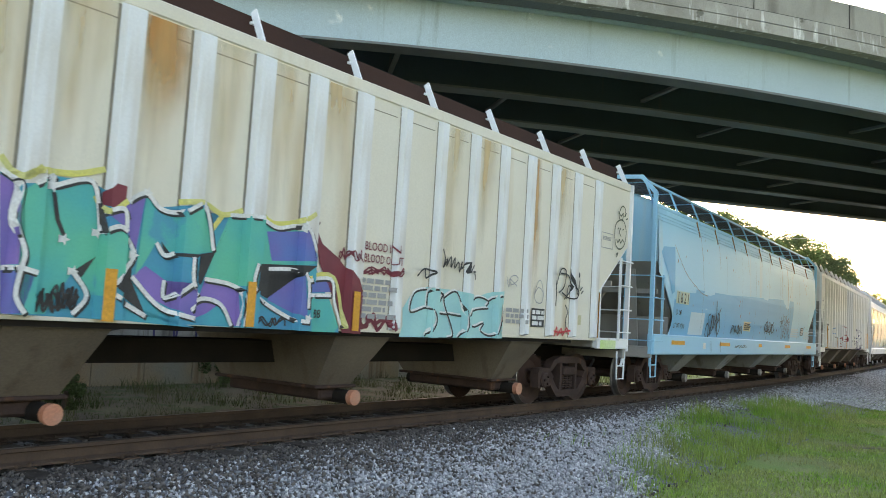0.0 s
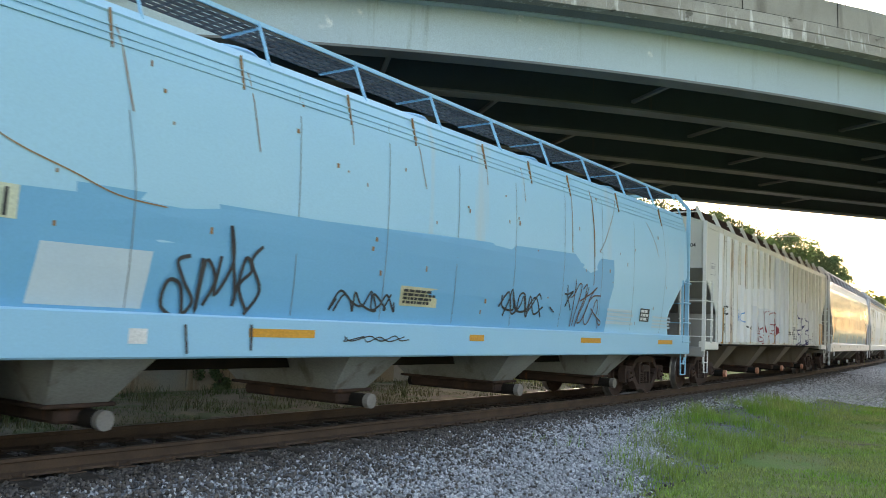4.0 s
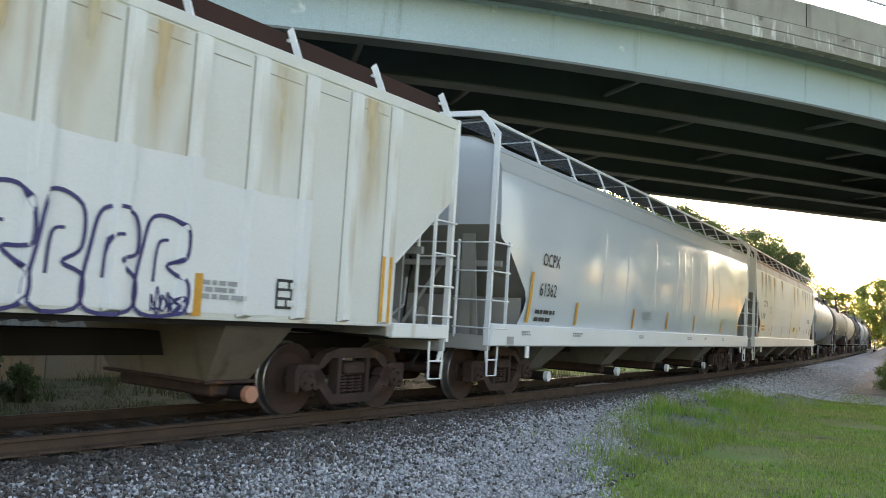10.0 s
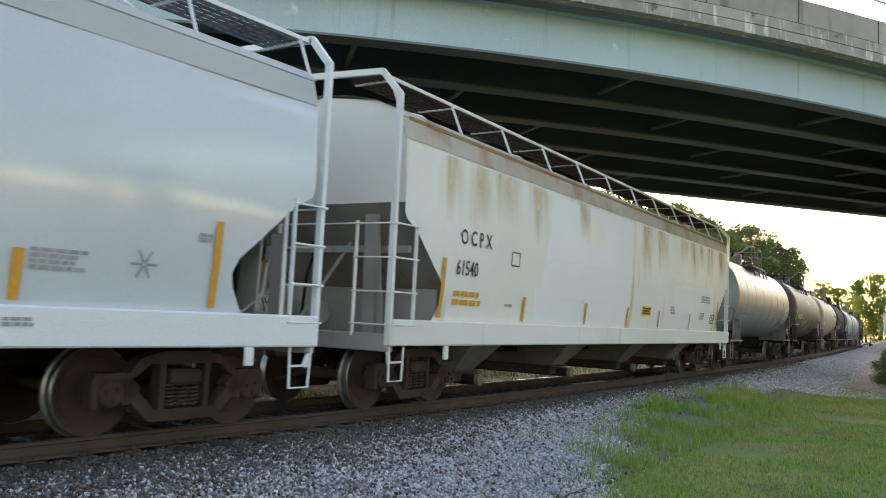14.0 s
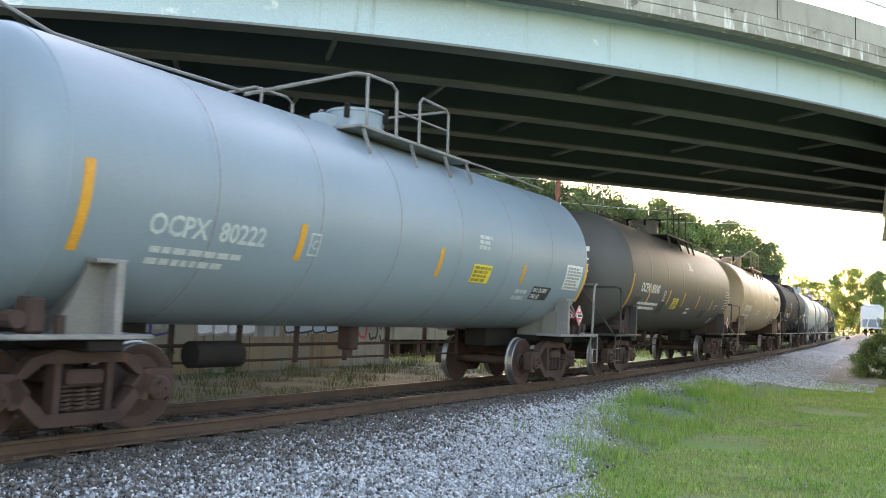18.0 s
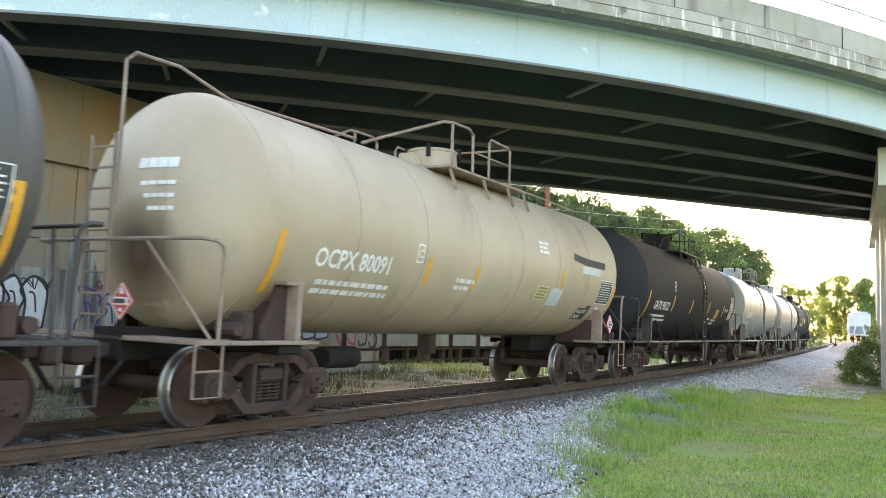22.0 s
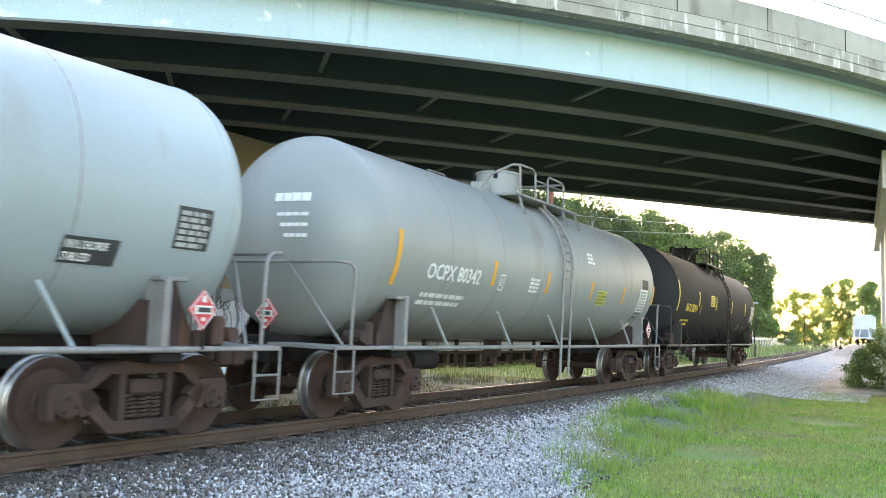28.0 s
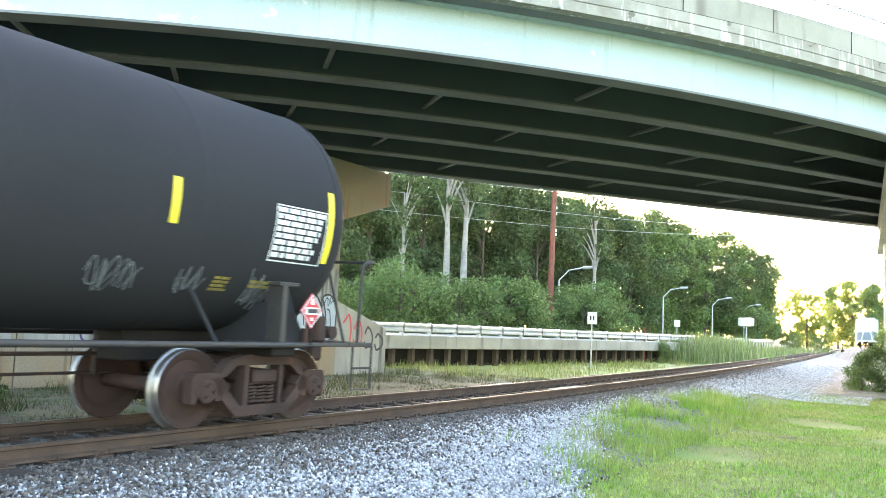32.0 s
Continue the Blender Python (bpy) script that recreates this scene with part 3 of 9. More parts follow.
# ---- mesh helpers ----


class MB:
    """Collects vertices and faces for one mesh."""

    def __init__(self):
        self.v, self.f = [], []

    def add(self, vs, fs):
        n = len(self.v)
        self.v += [tuple(p) for p in vs]
        self.f += [tuple(i + n for i in f) for f in fs]
        return self

    def box(self, x0, x1, y0, y1, z0, z1, c=0.0):
        if c <= 0:
            vs = [(x, y, z) for x in (x0, x1) for y in (y0, y1) for z in (z0, z1)]
            return self.add(vs, [(0, 1, 3, 2), (4, 6, 7, 5), (0, 4, 5, 1), (2, 3, 7, 6), (0, 2, 6, 4), (1, 5, 7, 3)])
        bm = bmesh.new()
        bmesh.ops.create_cube(bm, size=1.0, matrix=Matrix.Translation(((x0 + x1) / 2, (y0 + y1) / 2, (z0 + z1) / 2)) @ Matrix.Diagonal((x1 - x0, y1 - y0, z1 - z0, 1)))
        bmesh.ops.bevel(bm, geom=bm.edges[:], offset=c, segments=1, affect="EDGES")
        bm.verts.index_update()
        self.add([v.co[:] for v in bm.verts], [tuple(v.index for v in f.verts) for f in bm.faces])
        bm.free()
        return self

    def beam(self, p, q, w, h, up=(0, 0, 1)):
        """A bar of w by h from p to q."""
        p, q = Vector(p), Vector(q)
        d = (q - p).normalized()
        s = d.cross(Vector(up))
        s = (s if s.length > 1e-4 else d.cross(Vector((1, 0, 0)))).normalized()
        u = s.cross(d)
        vs = [o + s * a * w / 2 + u * b * h / 2 for o in (p, q) for a, b in ((-1, -1), (1, -1), (1, 1), (-1, 1))]
        return self.add(vs, [(0, 3, 2, 1), (4, 5, 6, 7), (0, 1, 5, 4), (1, 2, 6, 5), (2, 3, 7, 6), (3, 0, 4, 7)])

    def tube(self, pts, r, n=8, r1=None, cap=True):
        """A round bar through pts."""
        pts = [Vector(p) for p in pts]
        base, rings = len(self.v), len(pts)
        ref = None
        for i, p in enumerate(pts):
            d = (pts[min(i + 1, rings - 1)] - pts[max(i - 1, 0)]).normalized()
            if ref is None:
                ref = d.orthogonal().normalized()
            s = (ref - d * ref.dot(d)).normalized()
            ref = s
            u = d.cross(s)
            rr = r if r1 is None else r + (r1 - r) * i / (rings - 1)
            self.v += [tuple(p + (s * math.cos(a) + u * math.sin(a)) * rr) for a in (2 * math.pi * k / n for k in range(n))]
        for i in range(rings - 1):
            for k in range(n):
                a, b = base + i * n + k, base + i * n + (k + 1) % n
                self.f.append((a, b, b + n, a + n))
        if cap:
            self.f.append(tuple(base + k for k in reversed(range(n))))
            self.f.append(tuple(base + (rings - 1) * n + k for k in range(n)))
        return self

    def lathe(self, prof, axis="y", n=32, at=(0, 0, 0)):
        """Turns (along, radius) points round an axis through at."""
        base = len(self.v)
        for t, r in prof:
            for k in range(n):
                a = 2 * math.pi * k / n
                c, s = r * math.cos(a), r * math.sin(a)
                v = {"x": (t, c, s), "y": (c, t, s), "z": (c, s, t)}[axis]
                self.v.append((v[0] + at[0], v[1] + at[1], v[2] + at[2]))
        flip = axis == "y"
        for i in range(len(prof) - 1):
            for k in range(n):
                a, b = base + i * n + k, base + i * n + (k + 1) % n
                f = (a, b, b + n, a + n)
                self.f.append(f if flip else f[::-1])
        return self

    def prism(self, poly, y0, y1):
        """A polygon in x, z drawn out from y0 to y1."""
        n = len(poly)
        vs = [(x, y0, z) for x, z in poly] + [(x, y1, z) for x, z in poly]
        return self.add(vs, [tuple(range(n)), tuple(range(2 * n - 1, n - 1, -1))] + [(i, i + n, (i + 1) % n + n, (i + 1) % n) for i in range(n)])


def part(name, mb, material, parent=None, label="", smooth=0.0, at=None):
    """Links mb as one mesh, under parent if there is one."""
    me = bpy.data.meshes.new(name)
    me.from_pydata(mb.v, [], mb.f)
    me.materials.append(M[material] if isinstance(material, str) else material)
    if smooth:
        me.polygons.foreach_set("use_smooth", [True] * len(me.polygons))
        me.set_sharp_from_angle(angle=radians(smooth))
    ob = new(name, me)
    ob.parent = parent
    if at is not None:
        ob.matrix_basis = at
    return tagged(ob, label)


def thing(name, label, category, at=None, group="", kind=""):
    ob = new(name)
    ob.empty_display_size = 0.3
    if at is not None:
        ob.matrix_basis = at
    return tagged(ob, label, category, group, kind)


def again(ob, name, parent, m):
    """One more object on the same mesh."""
    o = new(name, ob.data)
    o.parent, o.matrix_basis = parent, m
    if "label" in ob:
        o["label"] = ob["label"]
    return o


# ---- the line of the track ----
STEP = 0.5
SS = np.arange(-260, 480 + STEP, STEP)
TH = 0.6351 + np.where(SS < 0, -0.003357 * np.maximum(SS, -45), -0.003357 * 25 * (1 - np.exp(-np.maximum(SS, 0) / 25)))
TX = np.concatenate(([0], np.cumsum((np.sin(TH[1:]) + np.sin(TH[:-1])) / 2 * STEP)))
TY = np.concatenate(([0], np.cumsum((np.cos(TH[1:]) + np.cos(TH[:-1])) / 2 * STEP)))
I0 = int(np.argmin(abs(SS)))
TX, TY = TX - TX[I0], TY - TY[I0] + 13.947


def rail_at(s, off=0.0, z=0.0):
    """A place s metres along the track, off metres to its right (towards the camera)."""
    x, y, h = np.interp(s, SS, TX), np.interp(s, SS, TY), np.interp(s, SS, TH)
    return Vector((float(x + off * math.cos(h)), float(y - off * math.sin(h)), z))


def heading(s):
    return float(np.interp(s, SS, TH))


def sweep(prof, s0, s1, step):
    """A profile of (offset, z) drawn along the track."""
    mb, ss = MB(), np.arange(s0, s1 + step / 2, step)
    n = len(prof)
    for s in ss:
        mb.v += [tuple(rail_at(s, o, z)) for o, z in prof]
    for i in range(len(ss) - 1):
        for k in range(n - 1):
            a = i * n + k
            mb.f.append((a, a + 1, a + n + 1, a + n))
    return mb

# ---- ground, ballast and track ----
GZ = -0.47


def build_ground():
    xs = np.unique(np.concatenate((np.linspace(-1500, -60, 10), np.linspace(-60, 120, 91), np.linspace(120, 1500, 10))))
    ys = np.unique(np.concatenate((np.linspace(-1500, -40, 8), np.linspace(-40, 160, 101), np.linspace(160, 2500, 12))))
    mb = MB()
    for y in ys:
        for x in xs:
            z = GZ + 0.04 * noise.noise((x * 0.3, y * 0.3, 0)) - 0.05
            mb.v.append((x, y, z))
    n = len(xs)
    for j in range(len(ys) - 1):
        for i in range(n - 1):
            a = j * n + i
            mb.f.append((a, a + 1, a + n + 1, a + n))
    ob = part("ground", mb, "ground", smooth=60)
    tagged(ob, "patchy grass and bare dirt ground beside the railway", "ground", kind="structure")


def build_track():
    bed = sweep([(-3.6, GZ - 0.12), (-2.6, -0.36), (-1.5, -0.215), (1.5, -0.215), (2.0, -0.245), (2.6, -0.30), (3.3, -0.375), (4.2, GZ - 0.01), (5.0, GZ - 0.12)], -60, 300, 1.0)
    tagged(part("ballast_bed", bed, "gravel", smooth=60), "grey crushed stone ballast bed under the track", "ballast", kind="structure")
    prof = [(-0.075, -0.165), (-0.07, -0.145), (-0.014, -0.125), (-0.014, -0.045), (-0.036, -0.035), (-0.036, -0.004), (-0.03, 0.0)]
    prof = prof + [(-o, z) for o, z in reversed(prof)]
    for k, off in ((0, 0.755), (1, -0.755)):
        rail = thing("rail", "rusty brown steel rail with a worn bright head", "rail", group="rails of the track", kind="")
        body = sweep([(o + off, z) for o, z in prof], -50, 60, 0.5)
        far = sweep([(o + off, z) for o, z in prof], 60, 300, 4.0)
        body.add(far.v, far.f)
        part("rail_body", body, "rail", rail)
        top = sweep([(off - 0.027, 0.0015), (off + 0.027, 0.0015)], -50, 60, 0.5)
        far = sweep([(off - 0.027, 0.0015), (off + 0.027, 0.0015)], 60, 300, 4.0)
        top.add(far.v, far.f)
        part("railhead", top, "railtop", rail, "worn shiny running surface")
    tie = MB().box(-0.115, 0.115, -1.3, 1.3, -0.36, -0.178, 0.012)
    track = thing("track_ties", "row of dark creosoted wooden ties half buried in ballast", "railway ties", kind="structure")
    first = None
    rng = random.Random(5)
    for i in range(300):
        s = -24 + i * 0.53
        p = rail_at(s, rng.uniform(-0.03, 0.03), rng.uniform(-0.012, 0.004))
        m = pose(p.x, p.y, p.z, 0, 0, 90 - math.degrees(heading(s)) + rng.uniform(-1, 1))
        if first is None:
            first = part("tie", tie, "tie", track, at=m)
        else:
            again(first, "tie", track, m)
    # tie plates and spikes near the camera, one mesh a rail side
    plates = MB()
    for i in range(90):
        s = -24 + i * 0.53
        for off in (0.755, -0.755):
            c, h = rail_at(s, off, 0), heading(s)
            d, r = Vector((math.sin(h), math.cos(h), 0)), Vector((math.cos(h), -math.sin(h), 0))
            plates.beam(c - r * 0.17 + Vector((0, 0, -0.172)), c + r * 0.17 + Vector((0, 0, -0.172)), 0.19, 0.014)
            for a, b in ((0.1, 0.06), (-0.1, -0.06), (0.1, -0.06), (-0.1, 0.06)):
                q = c + r * a + d * b
                plates.beam(q + Vector((0, 0, -0.17)), q + Vector((0, 0, -0.128)), 0.022, 0.03)
    tagged(part("tie_plates", plates, "rail"), "rusty tie plates and spikes under the rails", "tie plate", kind="stuff")


def rock_field(name, count, place, size, material, label, seed):
    """Small angular stones, one mesh."""
    rng = np.random.default_rng(seed)
    base = np.array([(-1, -1, -1), (1, -1, -1), (1, 1, -1), (-1, 1, -1), (-1, -1, 1), (1, -1, 1), (1, 1, 1), (-1, 1, 1)], float) * 0.5
    quads = np.array([(0, 3, 2, 1), (4, 5, 6, 7), (0, 1, 5, 4), (1, 2, 6, 5), (2, 3, 7, 6), (3, 0, 4, 7)])
    pts = place(rng, count)
    n = len(pts)
    v = base[None] * rng.uniform(0.5, 1.0, (n, 1, 3)) + rng.normal(0, 0.13, (n, 8, 3))
    a = rng.uniform(0, 6.28, (n, 3))
    for k, (i, j) in enumerate(((0, 1), (1, 2), (0, 2))):
        c, s = np.cos(a[:, k])[:, None], np.sin(a[:, k])[:, None]
        vi, vj = v[:, :, i] * c - v[:, :, j] * s, v[:, :, i] * s + v[:, :, j] * c
        v[:, :, i], v[:, :, j] = vi, vj
    v = v * rng.uniform(size[0], size[1], (n, 1, 1)) + pts[:, None, :]
    me = bpy.data.meshes.new(name)
    me.vertices.add(n * 8)
    me.vertices.foreach_set("co", v.reshape(-1))
    f = (quads[None] + (np.arange(n) * 8)[:, None, None]).reshape(-1)
    me.loops.add(len(f))
    me.loops.foreach_set("vertex_index", f.astype(np.int32))
    me.polygons.add(n * 6)
    me.polygons.foreach_set("loop_start", np.arange(0, n * 24, 4, dtype=np.int32))
    me.polygons.foreach_set("loop_total", np.full(n * 6, 4, dtype=np.int32))
    me.update(calc_edges=True)
    me.materials.append(M[material])
    tagged(new(name, me), label, "gravel", kind="stuff")


def bed_height(o):
    return np.interp(o, [-3.6, -2.6, -1.5, 1.5, 2.0, 2.6, 3.3, 4.2, 5.0], [GZ - 0.06, -0.36, -0.215, -0.215, -0.245, -0.30, -0.375, GZ - 0.01, GZ - 0.05])


def along_track(s, o, z):
    x, y, h = np.interp(s, SS, TX), np.interp(s, SS, TY), np.interp(s, SS, TH)
    return np.stack((x + o * np.cos(h), y - o * np.sin(h), z), 1)


LAWN_S = [-14, -8, -3, -1.5, 0, 2.5, 5, 8, 11.5, 14.5, 18, 25, 40, 60]
LAWN_O = [8.6, 6.8, 4.9, 4.2, 3.5, 2.8, 2.2, 2.0, 2.2, 3.0, 3.2, 4.8, 6.0, 7.0]


def build_stones():
    def near(rng, n):
        s, o = rng.uniform(-10, 16, n), rng.uniform(1.2, 5.6, n)
        wob = 0.5 * np.sin(s * 0.7) + 0.35 * np.sin(s * 1.9 + 1) + rng.normal(0, 0.35, n)
        lawn = np.interp(s, LAWN_S, LAWN_O)
        keep = o < lawn + 0.35 + 0.35 * wob
        # oil and rust dust darken the strip along the rail: fewer clean stones there
        # below s = 1.5 the dark strip widens to paint in shade
        keep &= rng.uniform(0, 1, n) < np.clip((o - 1.1) / (0.8 + 0.3 * np.clip(1.5 - s, 0, 5)), 0.08, 1)
        s, o = s[keep], o[keep]
        return along_track(s, o, bed_height(o) + rng.uniform(-0.008, 0.02, len(s)))

    def close(rng, n):
        s = rng.uniform(-12, 36, n)
        # the wider spread of dark stones at low s stands for shade
        o = np.minimum(0.88 + rng.exponential(1.0, n) * (0.42 + np.clip(1.5 - s, 0, 5) * 0.13), 4.6)
        return along_track(s, o, bed_height(o) + rng.uniform(0.0, 0.028, n))

    def mid(rng, n):
        s, o = 16 + rng.uniform(0, 1, n) ** 1.4 * 38, 0.9 + rng.uniform(0, 1, n) ** 1.1 * 5.5
        keep = rng.uniform(0, 1, n) < np.clip((o - 1.1) / 0.9, 0.06, 1)
        s, o, n = s[keep], o[keep], int(keep.sum())
        return along_track(s, o, bed_height(o) + rng.uniform(0, 0.02, n))

    def between(rng, n):
        s, o = rng.uniform(-12, 26, n), rng.uniform(-4.3, 0.7, n)
        keep = abs(abs(o) - 0.755) > 0.1
        s, o = s[keep], o[keep]
        return along_track(s, o, bed_height(o) + rng.uniform(-0.02, 0.012, len(s)))

    def shoulder(rng, n):
        s, o = rng.uniform(-12, 20, n), -3.1 + rng.normal(0, 0.45, n)
        keep = patchy(s, o, 0.35, 7.0) > -0.25
        s, o = s[keep], np.minimum(o[keep], -1.6)
        return along_track(s, o, bed_height(o) + rng.uniform(-0.012, 0.015, len(s)))

    rock_field("ballast_stones", 130000, near, (0.013, 0.034), "stone", "loose grey crushed ballast stones beside the rail", 1)
    rock_field("dusty_ballast", 62000, close, (0.016, 0.04), "stone_dirty", "brown dusted ballast stones along the rail", 4)
    rock_field("far_ballast_stones", 34000, mid, (0.03, 0.06), "stone", "grey ballast stones farther along the track", 2)
    rock_field("tie_ballast", 30000, between, (0.03, 0.06), "stone_dirty", "dusty ballast stones between the ties", 3)
    rock_field("shoulder_stones", 14000, shoulder, (0.025, 0.05), "stone", "grey stones of the shoulder behind the track", 5)


def blades(name, pts, height, width, material, label, seed, lean=0.35, category="grass"):
    """Tapered blades standing at pts, one mesh."""
    rng = np.random.default_rng(seed)
    n = len(pts)
    a, b = rng.uniform(0, 6.28, n), rng.uniform(0, 6.28, n)
    h, w = rng.uniform(height[0], height[1], n), rng.uniform(0.6, 1.2, n) * width
    side = np.stack((np.cos(a), np.sin(a), np.zeros(n)), 1) * w[:, None]
    bend = np.stack((np.cos(b), np.sin(b), np.zeros(n)), 1) * (h * rng.uniform(0.1, lean * 2, n))[:, None]
    up = np.stack((np.zeros(n), np.zeros(n), h), 1)
    v = np.stack((pts - side, pts + side, pts + side * 0.7 + up * 0.55 + bend * 0.35, pts - side * 0.7 + up * 0.55 + bend * 0.35, pts + up + bend), 1)
    me = bpy.data.meshes.new(name)
    me.vertices.add(n * 5)
    me.vertices.foreach_set("co", v.reshape(-1))
    k = (np.arange(n) * 5)[:, None]
    f = np.concatenate((k + np.array([[0, 1, 2, 3]]), k + np.array([[3, 2, 4]])), 1).reshape(-1)
    me.loops.add(len(f))
    me.loops.foreach_set("vertex_index", f.astype(np.int32))
    me.polygons.add(n * 2)
    st = np.stack((np.arange(n) * 7, np.arange(n) * 7 + 4), 1).reshape(-1)
    me.polygons.foreach_set("loop_start", st.astype(np.int32))
    me.polygons.foreach_set("loop_total", np.tile(np.array([4, 3], np.int32), n))
    me.update(calc_edges=True)
    me.materials.append(M[material])
    return tagged(new(name, me), label, category, kind="stuff")


def patchy(x, y, scale, seed):
    return np.array([noise.noise((float(a) * scale, float(b) * scale, seed)) for a, b in zip(x, y)])


def build_grass():
    rng = np.random.default_rng(11)

    def field(s0, s1, o0, o1, n, thr, scale=0.5, power=1.0, inside=0.0):
        s, o = s0 + (s1 - s0) * rng.uniform(0, 1, n) ** power, rng.uniform(o0, o1, n)
        p = along_track(s, o, np.maximum(GZ - 0.04, bed_height(o) - 0.015))
        wild = patchy(p[:, 0], p[:, 1], scale, 3.0)
        k = wild > thr
        if o0 > 0:
            k &= o > np.interp(s, LAWN_S, LAWN_O) - inside + 0.9 * wild + rng.normal(0, 0.22, n)
        return p[k]

    blades("lawn_grass", field(-4, 27, 1.9, 13, 185000, -0.24, 0.45, 1.25), (0.015, 0.065), 0.008, "grass", "short green grass with bare patches", 21)
    blades("edge_weeds", field(-4, 13, 1.8, 4.6, 30000, 0.0, 0.8), (0.06, 0.32), 0.005, "grass", "taller weeds along the edge of the gravel", 22, 0.3)
    blades("dry_grass", field(-4, 27, 1.9, 13, 64000, 0.0, 0.5), (0.015, 0.075), 0.005, "weeds", "dry straw coloured grass", 23)
    sprouts = field(-9, 12, 1.9, 5.0, 2600, 0.33, 1.1, 1.0, 1.7)
    sprouts[:, 2] += 0.05
    blades("gravel_weeds", sprouts, (0.06, 0.2), 0.006, "grass", "sparse weeds sprouting from the gravel", 27, 0.4)
    blades("far_lawn_grass", field(30, 90, 4.0, 30, 20000, -0.2, 0.2), (0.08, 0.2), 0.02, "grass", "green grass beyond the crossing", 24)
    blades("back_weeds", field(14, 70, -16, -4.2, 20000, -0.2, 0.3), (0.1, 0.42), 0.012, "weeds", "yellowed grass and weeds behind the track", 25, 0.3)
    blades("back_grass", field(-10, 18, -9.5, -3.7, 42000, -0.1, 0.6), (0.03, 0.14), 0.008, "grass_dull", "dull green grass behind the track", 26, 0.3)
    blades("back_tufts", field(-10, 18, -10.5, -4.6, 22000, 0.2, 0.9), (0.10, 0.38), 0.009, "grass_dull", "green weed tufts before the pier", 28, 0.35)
    rng2 = random.Random(17)
    weed = tree_kind("weed_clump", 95, 1.0, 0.45, 3600, 0.045, "bark", "leaf_dark", "leafy dark green weed clump at the foot of the pier", 0.04)
    plant([weed], [(x, y, 0, k) for x, y, k in ((-8.0, 20.9, 1.08), (-6.8, 21.6, 1.28), (-6.1, 22.3, 1.15), (-5.3, 22.6, 0.81), (-9.4, 18.6, 0.81), (-6.9, 14.2, 1.28), (-6.2, 14.9, 0.68), (-10.5, 16.6, 0.94), (-3.9, 24.5, 0.81))], "weeds by the pier", rng2)


# ---- the bridge ----
GIRDERS = [(16.85, 0.205, 0.0125), (19.35, 0.215, 0.0095), (21.9, 0.235, 0.007), (24.55, 0.26, 0.0045), (27.25, 0.29, 0.002), (30.1, 0.315, 0.0)]
GB, GT = 6.69, 7.8


def girder_y(i, x, shift=0.0):
    y0, m, c = GIRDERS[i]
    u = x - 2
    w = max(-13.0, min(15.0, u))
    return y0 + m * w + c * w * w + (m + 2 * c * w) * (u - w) + shift


def along_bridge(i, prof, x0, x1, step=1.5):
    """A closed profile of (across, z) drawn along girder i."""
    mb, n = MB(), len(prof)
    xs = np.arange(x0, x1 + 0.01, step)
    for x in xs:
        y = girder_y(i, x)
        t = (girder_y(i, x + 0.1) - girder_y(i, x - 0.1)) / 0.2
        k = 1 / math.hypot(1, t)
        mb.v += [(x + t * k * -a, y + k * a, z) for a, z in prof]
    for j in range(len(xs) - 1):
        for k in range(n):
            a, b = j * n + k, j * n + (k + 1) % n
            mb.f.append((a, b, b + n, a + n))
    mb.f += [tuple(reversed(range(n))), tuple((len(xs) - 1) * n + k for k in range(n))]
    return mb


